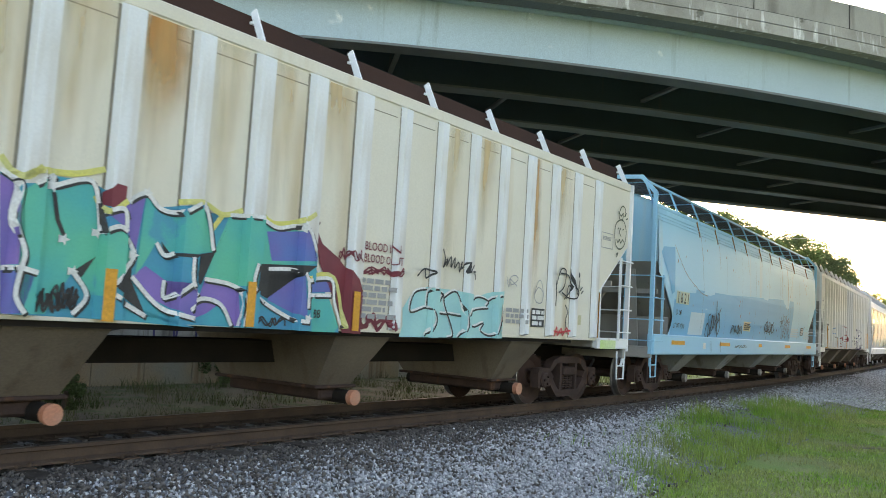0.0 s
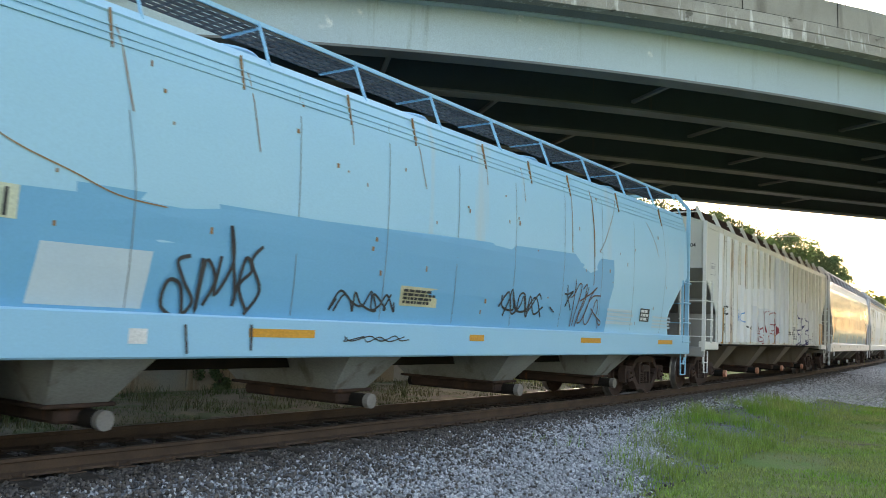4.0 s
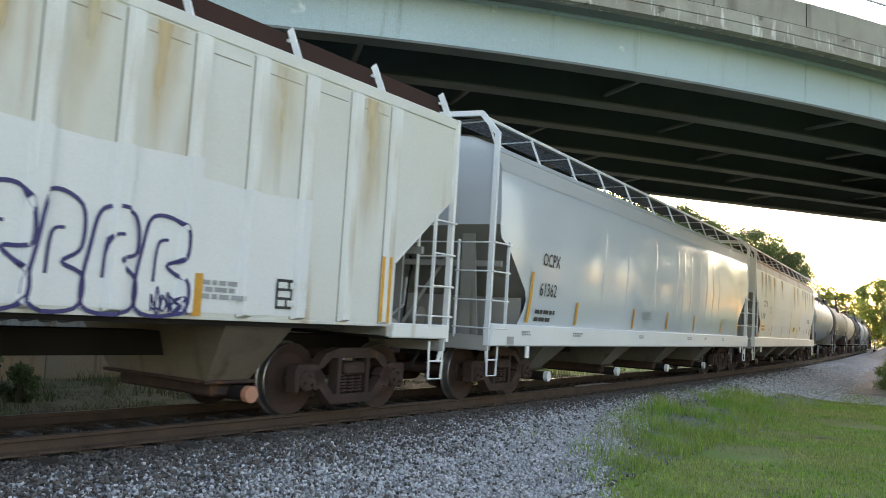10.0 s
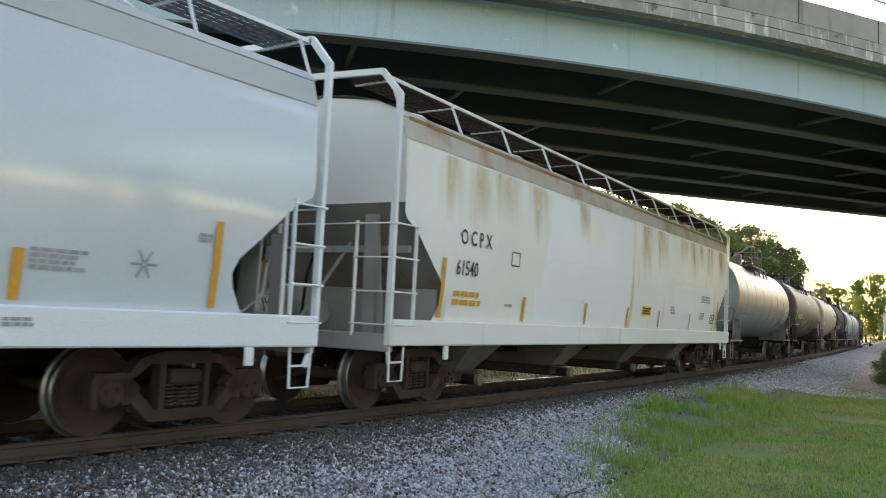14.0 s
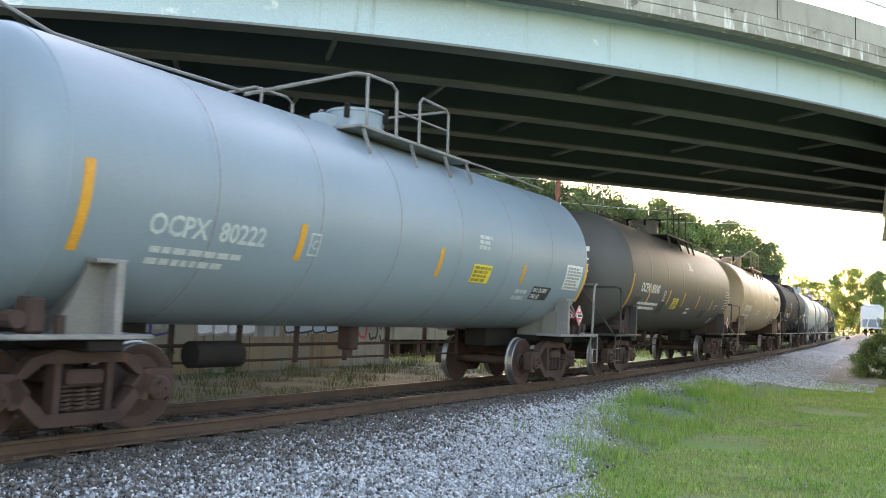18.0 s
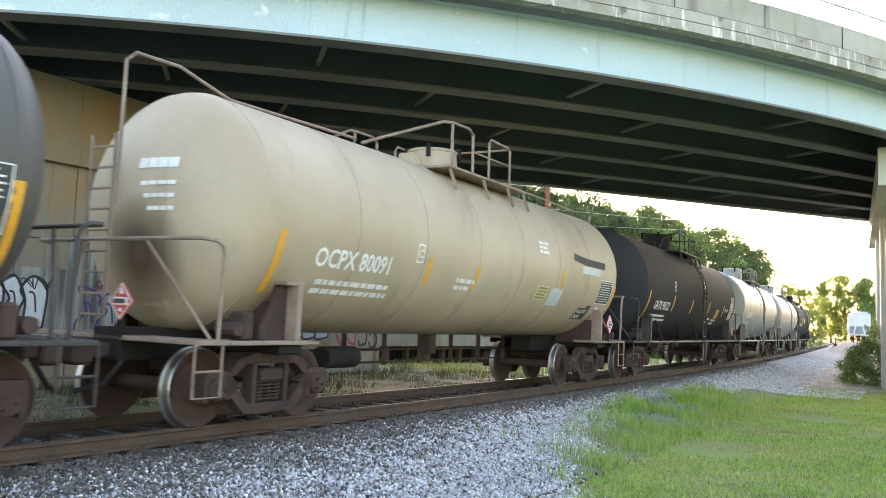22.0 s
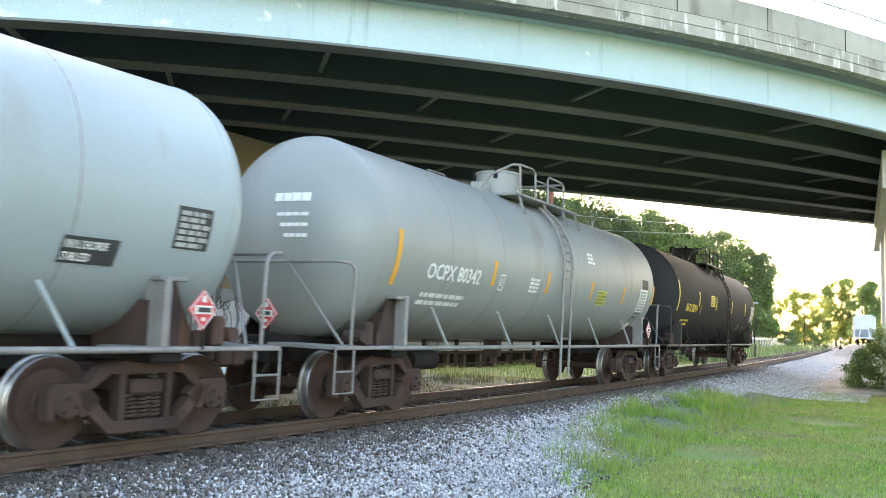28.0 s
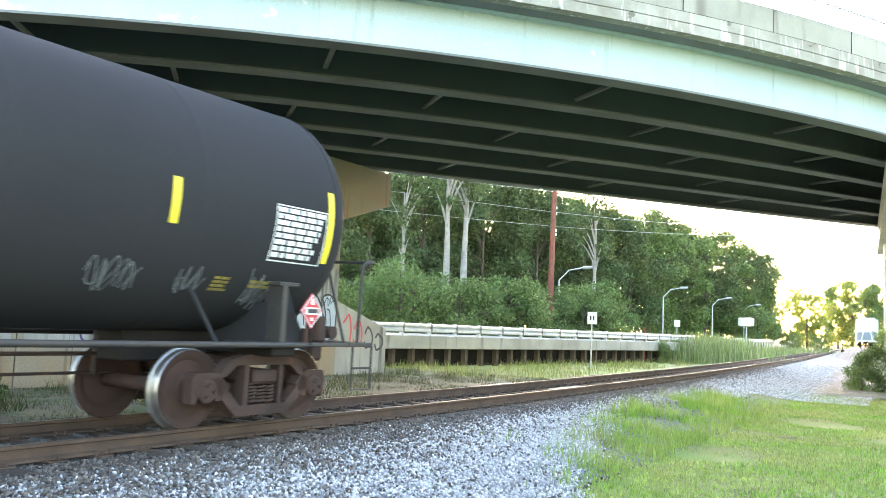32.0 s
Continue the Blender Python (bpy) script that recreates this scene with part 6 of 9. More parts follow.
def smooth_hopper(label, body, sill, truck_at, rust_roof=False, walk="grate", band=None, tip="white", gate="hopper_grey", wave=0.006, XE=9.4, bay_dx=-0.4, sill_top=1.30):
    """A covered hopper car with smooth rounded sides."""
    car = thing("hopper_car", label, "hopper car", group="cars of the train")
    surf = lambda x, z: -ROUND_SIDE(z) - wave * math.sin(x * 2.1) * math.sin((z - 1.3) * 1.1)
    xs = XE - 0.18
    rows = [(1.28, xs - 0.92), (1.42, xs - 1.0), (1.56, xs - 1.08), (1.72, xs - 1.12), (1.88, xs - 1.04), (2.05, xs - 0.84), (2.3, xs - 0.56), (2.52, xs - 0.32), (2.68, xs - 0.04), (2.78, xs), (3.2, xs), (3.5, xs), (3.76, xs), (4.08, xs)]
    mb = MB()
    n = 37
    for z, xe in rows:
        for k in range(n):
            x = -xe + 2 * xe * k / (n - 1)
            mb.v.append((x, surf(x, z), z))
    for j in range(len(rows) - 1):
        for k in range(n - 1):
            a = j * n + k
            mb.f.append((a, a + 1, a + n + 1, a + n))
    part("side_sheet", mb, body, car, smooth=60)
    far = MB()
    far.add([(x, -y, z) for x, y, z in mb.v], [f[::-1] for f in mb.f])
    part("side_sheet", far, body, car, smooth=60)
    # roof with a plain eave band
    roof, sec = MB(), [(-1.46, 4.08), (-1.475, 4.10), (-1.40, 4.2), (-1.0, 4.36), (-0.5, 4.46), (0, 4.5), (0.5, 4.46), (1.0, 4.36), (1.40, 4.2), (1.475, 4.10), (1.46, 4.08)]
    for x in (-xs - 0.02, xs + 0.02):
        roof.v += [(x, y, z) for y, z in sec]
    for k in range(len(sec) - 1):
        roof.f.append((k, k + 11, k + 12, k + 1))
    part("roof", roof, band or body, car, smooth=30)
    if band:
        bandm = MB()
        for x in (-xs - 0.01, xs + 0.01):
            for z in (3.78, 4.085):
                bandm.v.append((x, -ROUND_SIDE(z) - 0.012, z))
        bandm.f.append((0, 2, 3, 1))
        part("eave_band", bandm, band, car)
    for e in (-1, 1):
        w, pts = MB(), [(-1.585, 3.2), (-1.555, 3.76), (-1.46, 4.08), (-1.40, 4.2), (-1.0, 4.36), (0, 4.49)]
        pts = pts + [(-y, z) for y, z in reversed(pts[:-1])]
        w.add([(e * (xs - 0.04), y * 0.995, z) for y, z in pts] + [(e * (xs - 0.04), 1.55, 2.9), (e * (xs - 0.04), -1.55, 2.9)], [tuple(range(len(pts) + 2))[:: -1 if e > 0 else 1]])
        part("end_wall", w, body, car)
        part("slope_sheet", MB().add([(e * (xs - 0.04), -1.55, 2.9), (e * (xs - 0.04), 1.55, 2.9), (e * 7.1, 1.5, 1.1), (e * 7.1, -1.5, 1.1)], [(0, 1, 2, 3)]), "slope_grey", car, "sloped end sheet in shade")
        end_gear(car, e, XE, sill, 4.36, 4.72, 0.95, 1.28, True, xs - 1.1)
    for s in (-1, 1):
        part("side_sill", MB().box(-XE, XE, min(s * 1.46, s * 1.62), max(s * 1.46, s * 1.62), 0.94, sill_top, 0.02), sill, car)
    part("centre_sill", MB().box(-9.3, 9.3, -0.22, 0.22, 0.72, 1.0), "iron_dark", car)
    part("floor_sheet", MB().box(-7.0, 7.0, -1.45, 1.45, 1.0, 1.1), "iron_dark", car)
    for x in (-5.9, -2.03, 1.84, 5.68):
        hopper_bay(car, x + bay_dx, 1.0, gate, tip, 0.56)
    for s in (-1, 1):
        y0, y1 = sorted((s * 0.62, s * 1.18))
        grating(car, 0.1 - XE, XE - 0.1, y0, y1, 4.64, walk)
        post = part("walk_bracket", MB().beam((0, s * 1.43, 4.14), (0, s * 1.2, 4.68), 0.04, 0.012, (1, 0, 0)).beam((0, s * 1.2, 4.61), (0, s * 0.6, 4.60), 0.04, 0.02), sill, car, at=pose(0.2 - XE, 0, 0))
        for k in range(1, 12):
            again(post, "walk_bracket", car, pose((XE - 0.2) * (2 * k / 11 - 1), 0, 0))
        part("walk_edge", MB().box(0.05 - XE, XE - 0.05, s * 1.2 - 0.015, s * 1.2 + 0.015, 4.64, 4.69), sill, car)
    for k in range(5):
        x = -7.2 + 3.6 * k
        part("roof_hatch", MB().lathe([(4.44, 0.48), (4.6, 0.48), (4.64, 0.44), (4.66, 0.0)], "z", 20, (x, 0, 0)), sill, car, smooth=40)
    for x in (-truck_at, truck_at):
        add_truck(car, x)
    return car, surf


def rib_hopper(label, body, rib, walk="walkway", tip="tip_orange", gate="hopper_tan", wide=()):
    """A covered hopper car with straight sides and outside ribs."""
    car = thing("hopper_car", label, "hopper car", group="cars of the train")
    Y = 1.52
    surf = lambda x, z: -Y
    out = lambda x, z: -Y - 0.085 if abs(((x + 8.05) / 0.805 + 0.5) % 1 - 0.5) < 0.12 and z > 1.2 else -Y
    poly = [(-8.26, 1.2), (8.26, 1.2), (8.26, 2.08), (9.47, 3.04), (9.47, 4.26), (-9.47, 4.26), (-9.47, 3.04), (-8.26, 2.08)]
    for s in (-1, 1):
        y0, y1 = sorted((s * Y, s * (Y - 0.03)))
        part("side_sheet", MB().prism(poly, y0, y1), body, car)
        part("top_chord", MB().box(-9.49, 9.49, *sorted((s * (Y + 0.02), s * (Y - 0.05))), 4.12, 4.27, 0.01), body, car)
        seam = MB()
        for k in range(20):
            seam.box(-8.05 + 0.805 * k + 0.15, -8.05 + 0.805 * (k + 1) - 0.15, *sorted((s * Y, s * (Y + 0.003))), 3.955, 3.967)
        part("header_seam", seam, "seam", car)
        part("bottom_chord", MB().box(-8.22, 8.22, *sorted((s * (Y + 0.004), s * (Y - 0.05))), 1.185, 1.225, 0.004), body, car)
        for a, b in ((-9.5, -8.23), (8.23, 9.5)):
            part("end_side_sill", MB().box(a, b, *sorted((s * (Y + 0.06), s * (Y - 0.1))), 1.04, 1.24, 0.015), rib, car)
        kinds = {}
        for k in range(21):
            x, w = -8.05 + 0.805 * k, k in wide
            a, b, strip = (0.122, 0.098, 0.15) if w else (0.08, 0.062, 0.094)
            if w not in kinds:
                h = MB()
                h.add([(-a, s * Y, 1.22), (-b, s * (Y + 0.09), 1.25), (b, s * (Y + 0.09), 1.25), (a, s * Y, 1.22), (-a, s * Y, 4.12), (-b, s * (Y + 0.09), 4.09), (b, s * (Y + 0.09), 4.09), (a, s * Y, 4.12)],
                      [(0, 1, 5, 4), (1, 2, 6, 5), (2, 3, 7, 6), (0, 3, 2, 1), (4, 5, 6, 7)])
                line = MB().box(-strip, 0.013 - strip, *sorted((s * Y, s * (Y + 0.005))), 1.22, 4.1).box(a, a + 0.008, *sorted((s * Y, s * (Y + 0.005))), 1.22, 4.1)
                if w:
                    line.box(-a - 0.012, -a, *sorted((s * Y, s * (Y + 0.005))), 1.22, 4.1)
                kinds[w] = part("rib", h, rib, car, at=pose(x, 0, 0)), part("rib_seam", line, "seam", car, at=pose(x, 0, 0))
            else:
                again(kinds[w][0], "rib", car, pose(x, 0, 0)), again(kinds[w][1], "rib_seam", car, pose(x, 0, 0))
    roof, sec = MB(), [(-1.5, 4.26), (-1.2, 4.36), (-0.5, 4.5), (0, 4.54), (0.5, 4.5), (1.2, 4.36), (1.5, 4.26)]
    for x in (-9.48, 9.48):
        roof.v += [(x, y, z) for y, z in sec]
    for k in range(6):
        roof.f.append((k, k + 7, k + 8, k + 1))
    part("roof", roof, body, car, smooth=30)
    for e in (-1, 1):
        w, pts = MB(), sec
        w.add([(e * 9.44, y * 0.99, z) for y, z in pts] + [(e * 9.44, 1.49, 3.08), (e * 9.44, -1.49, 3.08)], [tuple(range(len(pts) + 2))])
        part("end_wall", w, body, car)
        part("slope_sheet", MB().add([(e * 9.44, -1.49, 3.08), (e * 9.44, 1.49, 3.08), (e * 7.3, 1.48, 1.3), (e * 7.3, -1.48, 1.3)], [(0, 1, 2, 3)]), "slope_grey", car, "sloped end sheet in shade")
        end_gear(car, e, 9.5, rib, 4.26, 4.62, 1.0, 1.22, False, 8.24)
        part("end_frame", MB().beam((e * 9.46, -1.5, 3.06), (e * 8.26, -1.5, 2.06), 0.03, 0.06), rib, car)
    part("centre_sill", MB().box(-9.5, 9.5, -0.22, 0.22, 0.72, 1.0), "iron_dark", car)
    part("floor_sheet", MB().box(-7.4, 7.4, -1.46, 1.46, 1.13, 1.19), "iron_dark", car)
    for x in (-6.1, -2.05, 1.95, 5.95):
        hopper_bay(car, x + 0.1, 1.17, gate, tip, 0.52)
    for s in (-1, 1):
        y0, y1 = sorted((s * 0.6, s * 1.25))
        part("roof_walk", MB().box(-9.42, 9.42, y0, y1, 4.53, 4.58), walk, car)
        post = part("walk_bracket", MB().beam((0, s * 1.46, 4.26), (0, s * 1.27, 4.66), 0.09, 0.02, (1, 0, 0)).beam((0, s * 1.3, 4.52), (0, s * 0.6, 4.51), 0.05, 0.03), rib, car, at=pose(-9.4, 0, 0))
        for k in range(1, 13):
            again(post, "walk_bracket", car, pose(-9.4 + 18.8 * k / 12, 0, 0))
        part("walk_edge", MB().box(-9.42, 9.42, s * 1.24 - 0.012, s * 1.24 + 0.012, 4.36, 4.60), walk, car)
    for x in (-8.05, 8.05):
        add_truck(car, x)
    return car, surf, out


ZC, TR = 2.58, 1.5


def tank_car(label, body, half, truck, side_rail, ladder_x=None, dome=-0.1, seams=6, rail="galv", bands=0):
    """A tank car: half is half the shell's length, truck half the distance of the trucks."""
    car = thing("tank_car", label, "tank car", group="cars of the train")
    surf = lambda x, z: -math.sqrt(max(0.01, TR * TR - (z - ZC) ** 2))
    prof = []
    hd = 0.72
    for k in range(13):
        a = math.pi / 2 * k / 12
        prof.append((-half + hd - hd * math.cos(a), TR * math.sin(a) if k else 0.001))
    cyl = half - hd
    for k in range(1, seams + 1):
        x = -cyl + 2 * cyl * k / (seams + 1)
        prof += [(x - 0.12, TR), (x - 0.03, TR), (x - 0.015, TR + 0.0025), (x + 0.015, TR + 0.0025), (x + 0.03, TR), (x + 0.12, TR)]
    prof[13:13] = [(-cyl + 0.15, TR)]
    prof += [(cyl - 0.15, TR)] + [(-x, r) for x, r in reversed(prof[:13])]
    part("shell", MB().lathe(prof, "x", 72, (0, 0, ZC)), body, car, smooth=50)
    if body not in ("tank_black", "tank_black2", "tank_darkgrey"):
        for k in range(1, seams + 1):
            x = -cyl + 2 * cyl * k / (seams + 1) + 0.04
            part("weld_seam", MB().lathe([(x - 0.007, TR), (x - 0.005, TR + 0.003), (x + 0.005, TR + 0.003), (x + 0.007, TR)], "x", 48, (0, 0, ZC)), "tank_seam", car)
    for e in (-1, 1):
        part("head_seam", MB().lathe([(e * cyl - 0.02, TR - 0.004), (e * cyl - 0.01, TR + 0.008), (e * cyl + 0.01, TR + 0.008), (e * cyl + 0.02, TR - 0.004)], "x", 64, (0, 0, ZC)), body, car, smooth=50)
        xe = half + 0.25
        # stub sill, saddle, bolster and end platform
        part("stub_sill", MB().box(*sorted((e * (truck - 1.4), e * xe)), -0.24, 0.24, 0.74, 1.12, 0.02), "iron_dark", car)
        for s in (-1, 1):
            paint = body if body.startswith("tank_black") else "hopper_grey" if body == "tank_bluegrey" else "iron"
            sd = MB().prism([(e * (truck + u), z) for u, z in ((-0.08, 0.98), (0.55, 0.98), (0.30, 1.36), (0.14, 1.74), (-0.08, 1.74))][:: 1 if e > 0 else -1], *sorted((s * 1.22, s * 1.26)))
            sd.box(e * truck - 0.14, e * truck + 0.14, *sorted((s * 0.3, s * 1.2)), 0.98, 1.5)
            sad = part("saddle", sd, paint, car, "saddle bracket under the shell")
            part("saddle_flange", MB().box(*sorted((e * (truck - 0.12), e * (truck - 0.03))), *sorted((s * 1.12, s * 1.44)), 0.98, 1.74, 0.01).box(*sorted((e * (truck - 0.16), e * (truck + 0.18))), *sorted((s * 1.16, s * 1.42)), 1.70, 1.75, 0.01), rail, sad)
        part("bolster", MB().box(e * truck - 0.2, e * truck + 0.2, -1.4, 1.4, 0.86, 0.98, 0.02), "iron_dark", car)
        for s in (-1, 1):
            part("side_walkway", MB().box(*sorted((e * (truck - 0.5), e * (xe - 0.503))), *sorted((s * 0.9, s * 1.45)), 0.98, 1.03, 0.01), rail, car)
        part("end_platform", MB().box(*sorted((e * (xe - 0.5), e * xe)), -1.45, 1.45, 0.98, 1.035, 0.01), rail, car, "worn pale end walkway")
        for s in (-1, 1):
            part("handrail", MB().tube([(e * (xe - 0.32), s * 1.43, 1.02), (e * (xe - 0.32), s * 1.45, 1.98), (e * (xe - 0.29), s * 1.45, 2.07), (e * (xe - 0.2), s * 1.44, 2.12), (e * (xe - 0.04), s * 1.40, 2.13), (e * xe, s * 1.30, 2.13), (e * xe, 0, 2.13)], 0.024, 6), rail, car, smooth=50)
            part("rail_brace", MB().tube([(e * xe, s * 0.55, 2.12), (e * (xe - 0.38), s * 1.25, 1.04)], 0.02, 6), rail, car)
            step = MB().tube([(e * xe, s * 1.43, 1.0), (e * xe, s * 1.43, 0.42), (e * (xe - 0.4), s * 1.43, 0.42), (e * (xe - 0.4), s * 1.43, 1.0)], 0.016, 6)
            part("sill_step", step.tube([(e * xe, s * 1.43, 0.7), (e * (xe - 0.4), s * 1.43, 0.7)], 0.015, 6), rail, car)
        part("brake_valve", MB().box(*sorted((e * (truck + 0.62), e * (truck + 0.8))), -1.36, -1.12, 1.03, 1.36, 0.03).tube([(e * (truck + 0.9), -1.38, 1.16), (e * (truck + 0.9), -1.08, 1.16)], 0.08, 10).tube([(e * (truck + 0.45), -1.3, 1.03), (e * (truck + 0.45), -1.3, 1.2)], 0.05, 8), "iron", car)
        # hazard placards: one beside the trailing saddle, one on the leading end rail
        dm = [(0.0, -0.22), (0.2, 0.0), (0.0, 0.22), (-0.2, 0.0)]
        if e > 0:
            flat = lambda u, v, lift: (truck + 0.36 + u, -1.47 - lift, 1.42 + v)
        else:
            flat = lambda u, v, lift: (-xe - 0.03 - lift, -0.25 - u, 1.42 + v)

        def sheet(quads, lift):
            mb = MB()
            for q in quads:
                mb.add([flat(u, v, lift) for u, v in q] + [flat(u, v, lift - 0.012) for u, v in q], [(0, 1, 2, 3), (7, 6, 5, 4), (0, 4, 5, 1), (1, 5, 6, 2), (2, 6, 7, 3), (3, 7, 4, 0)])
            return mb
        pl = part("placard", sheet([dm], 0.0), "red", car, "red diamond hazard placard")
        part("placard_border", sheet([[(a * 0.93, b * 0.93), (c2 * 0.93, d2 * 0.93), (c2 * 0.88, d2 * 0.88), (a * 0.88, b * 0.88)] for (a, b), (c2, d2) in zip(dm, dm[1:] + dm[:1])], 0.014), "white", pl)
        part("placard_panel", sheet([[(-0.115, -0.045), (0.115, -0.045), (0.115, 0.045), (-0.115, 0.045)]], 0.015), "white", pl)
        part("placard_number", sheet([[(-0.085, -0.026), (0.085, -0.026), (0.085, 0.026), (-0.085, 0.026)]], 0.028), "black", pl)
        part("placard_flame", sheet([[(-0.03, 0.08), (0.03, 0.08), (0.012, 0.15), (-0.012, 0.15)], [(-0.02, -0.12), (0.02, -0.12), (0.02, -0.08), (-0.02, -0.08)]], 0.015), "white", pl)
        part("placard_holder", MB().box(*sorted((flat(0, 0, 0)[0] + 0.02, flat(0, 0, 0)[0] + 0.06)), *((-1.452, -1.42) if e > 0 else (-0.27, -0.23)), 1.0, 1.55), "iron_dark", car)
        coupler(car, e * (xe - 0.02), e)
        add_truck(car, e * truck)
    if side_rail:
        for s in (-1, 1):
            part("side_pipe", MB().tube([(-truck - 0.3, s * 1.45, 1.0), (truck + 0.3, s * 1.45, 1.0)], 0.035, 8), rail, car, smooth=50)
            for k in range(5):
                x = -truck + 1.2 + (2 * truck - 2.4) * k / 4
                part("pipe_bracket", MB().tube([(x - 0.22, s * 1.3, 1.62), (x + 0.1, s * 1.45, 1.0)], 0.025, 6), body, car)
    # brake gear under the shell
    part("brake_rod", MB().tube([(-truck + 0.9, 0.5, 0.78), (truck - 0.9, 0.5, 0.78)], 0.026, 6), "iron", car)
    part("brake_rod", MB().tube([(-truck + 0.9, 0.55, 0.55), (truck - 0.9, 0.55, 0.55)], 0.02, 6), "iron", car)
    for k in range(8):
        x = -truck + 1.2 + (2 * truck - 2.4) * k / 7
        part("rod_hanger", MB().box(x - 0.018, x + 0.018, 0.5, 0.58, 0.5, 1.12), "iron", car)
    part("brake_cylinder", MB().tube([(-truck + 2.1, -0.2, 0.72), (-truck + 2.9, -0.2, 0.72)], 0.17, 12), "iron_dark", car, smooth=40)
    part("bottom_outlet", MB().box(-0.11, 0.11, -0.14, 0.14, 0.72, 1.12, 0.03).tube([(0, 0, 0.6), (0, 0, 0.74)], 0.08, 12), "iron", car)
    # manway, platform and safety rails on top
    zt = ZC + TR
    up, lead = (0.12, 1.75) if side_rail else (0.0, 3.0)
    part("manway", MB().lathe([(zt - 0.1, 0.46), (zt + 0.36 + up, 0.46), (zt + 0.365 + up, 0.48), (zt + 0.40 + up, 0.48), (zt + 0.42 + up, 0.44), (zt + 0.43 + up, 0.0)], "z", 24, (dome, 0, 0)), rail if bands else body, car, "round manway housing", smooth=40)
    for a in range(4):
        u = a * 1.571 - 1.2
        mw = MB().beam((dome + 0.49 * math.cos(u), 0.49 * math.sin(u), zt + 0.24 + up), (dome + 0.49 * math.cos(u), 0.49 * math.sin(u), zt + 0.46 + up), 0.07, 0.05).beam((dome + 0.36 * math.cos(u), 0.36 * math.sin(u), zt + 0.45 + up), (dome + 0.54 * math.cos(u), 0.54 * math.sin(u), zt + 0.45 + up), 0.05, 0.04)
        part("manway_bolt", mw, "iron_dark", car)
    part("valve", MB().box(dome - 0.95, dome - 0.65, -0.16, 0.16, zt - 0.05, zt + 0.22, 0.03), body, car)
    for s in (-1, 1):
        part("platform", MB().box(dome - 1.3, dome + 1.8, *sorted((s * 0.62, s * 1.12)), zt - 0.16, zt - 0.11, 0.01), rail, car)
        for x in (dome - 1.2, dome, dome + 1.0, dome + 1.7):
            part("platform_bracket", MB().beam((x, s * 1.08, zt - 0.15), (x + 0.05, s * 1.2, zt - 0.52), 0.05, 0.02, (1, 0, 0)), rail, car)
        zr = zt + (0.5 if side_rail else 0.68)
        part("safety_rail", MB().tube([(dome - lead, s * 0.55, zt - 0.06), (dome - lead + 0.3, s * 0.6, zt + (0.25 if side_rail else 0.06)), (dome - 1.3, s * 0.98, zr - 0.06), (dome - 1.05, s * 1.03, zr - 0.03), (dome - 0.5, s * 1.04, zr - 0.02), (dome - 0.36, s * 1.04, zr - 0.1), (dome - 0.34, s * 1.05, zt - 0.12)], 0.026, 6)
             .tube([(dome - 1.08, s * 1.03, zr - 0.04), (dome - 1.08, s * 1.05, zt - 0.12)], 0.026, 6), rail, car, smooth=50)
        part("ladder_hoop", MB().tube([(dome + 0.28, s * 1.05, zt - 0.12), (dome + 0.28, s * 1.04, zr - 0.12), (dome + 0.36, s * 1.04, zr - 0.04), (dome + 1.05, s * 1.04, zr - 0.06), (dome + 1.13, s * 1.05, zr - 0.12), (dome + 1.13, s * 1.06, zt - 0.12)], 0.024, 6)
             .tube([(dome - 0.34, s * 1.04, zt + 0.28), (dome + 1.13, s * 1.04, zt + 0.28)], 0.018, 6), rail, car, smooth=50)
    part("end_safety_rail", MB().tube([(dome + 1.12, -1.03, zr - 0.08), (dome + 1.12, 1.03, zr - 0.08)], 0.022, 6), rail, car)
    if not side_rail:
        # end ladder and the long rail over the top
        xl = -half - 0.16
        lad = part("end_ladder", MB().tube([(xl, 0.2, 1.03), (xl, 0.2, 3.4)], 0.024, 6).tube([(xl, 0.62, 1.03), (xl, 0.62, 3.4)], 0.024, 6), rail, car)
        for k in range(9):
            part("rung", MB().tube([(xl, 0.2, 1.25 + 0.25 * k), (xl, 0.62, 1.25 + 0.25 * k)], 0.016, 6), rail, lad)
        part("top_rail", MB().tube([(xl, 0.12, 2.6), (xl, 0.12, zt + 0.2), (xl + 0.12, 0.1, zt + 0.32), (xl + 0.7, 0.0, zt + 0.3), (xl + 1.5, -0.1, zt + 0.06), (dome - 2.9, -0.35, zt + 0.04)], 0.022, 6), rail, car, smooth=50)
        part("top_rail", MB().tube([(dome + 1.8, -0.62, zt + 0.02), (dome + 3.2, -0.58, zt + 0.06), (half - 0.9, -0.52, zt + 0.04)], 0.02, 6), rail, car, smooth=50)
    if ladder_x is not None:
        for s in (-1, 1):
            arc = [(ladder_x, s * (TR + 0.1) * math.cos(a), ZC + (TR + 0.1) * math.sin(a)) for a in np.linspace(0.9, -0.15, 8)]
            a0 = [(x - 0.22, y, z) for x, y, z in arc] + [(ladder_x - 0.22, s * 1.56, 0.45)]
            a1 = [(x + 0.22, y, z) for x, y, z in arc] + [(ladder_x + 0.22, s * 1.56, 0.45)]
            lad = part("side_ladder", MB().tube(a0, 0.028, 6).tube(a1, 0.028, 6), rail, car)
            for k in range(11):
                u = k * (len(arc)) / 10.5
                i = min(int(u), len(arc) - 1)
                p, q = Vector(a0[i]).lerp(Vector(a0[i + 1]), u - i), Vector(a1[i]).lerp(Vector(a1[i + 1]), u - i)
                part("rung", MB().tube([p, q], 0.018, 6), rail, lad)
    return car, surf


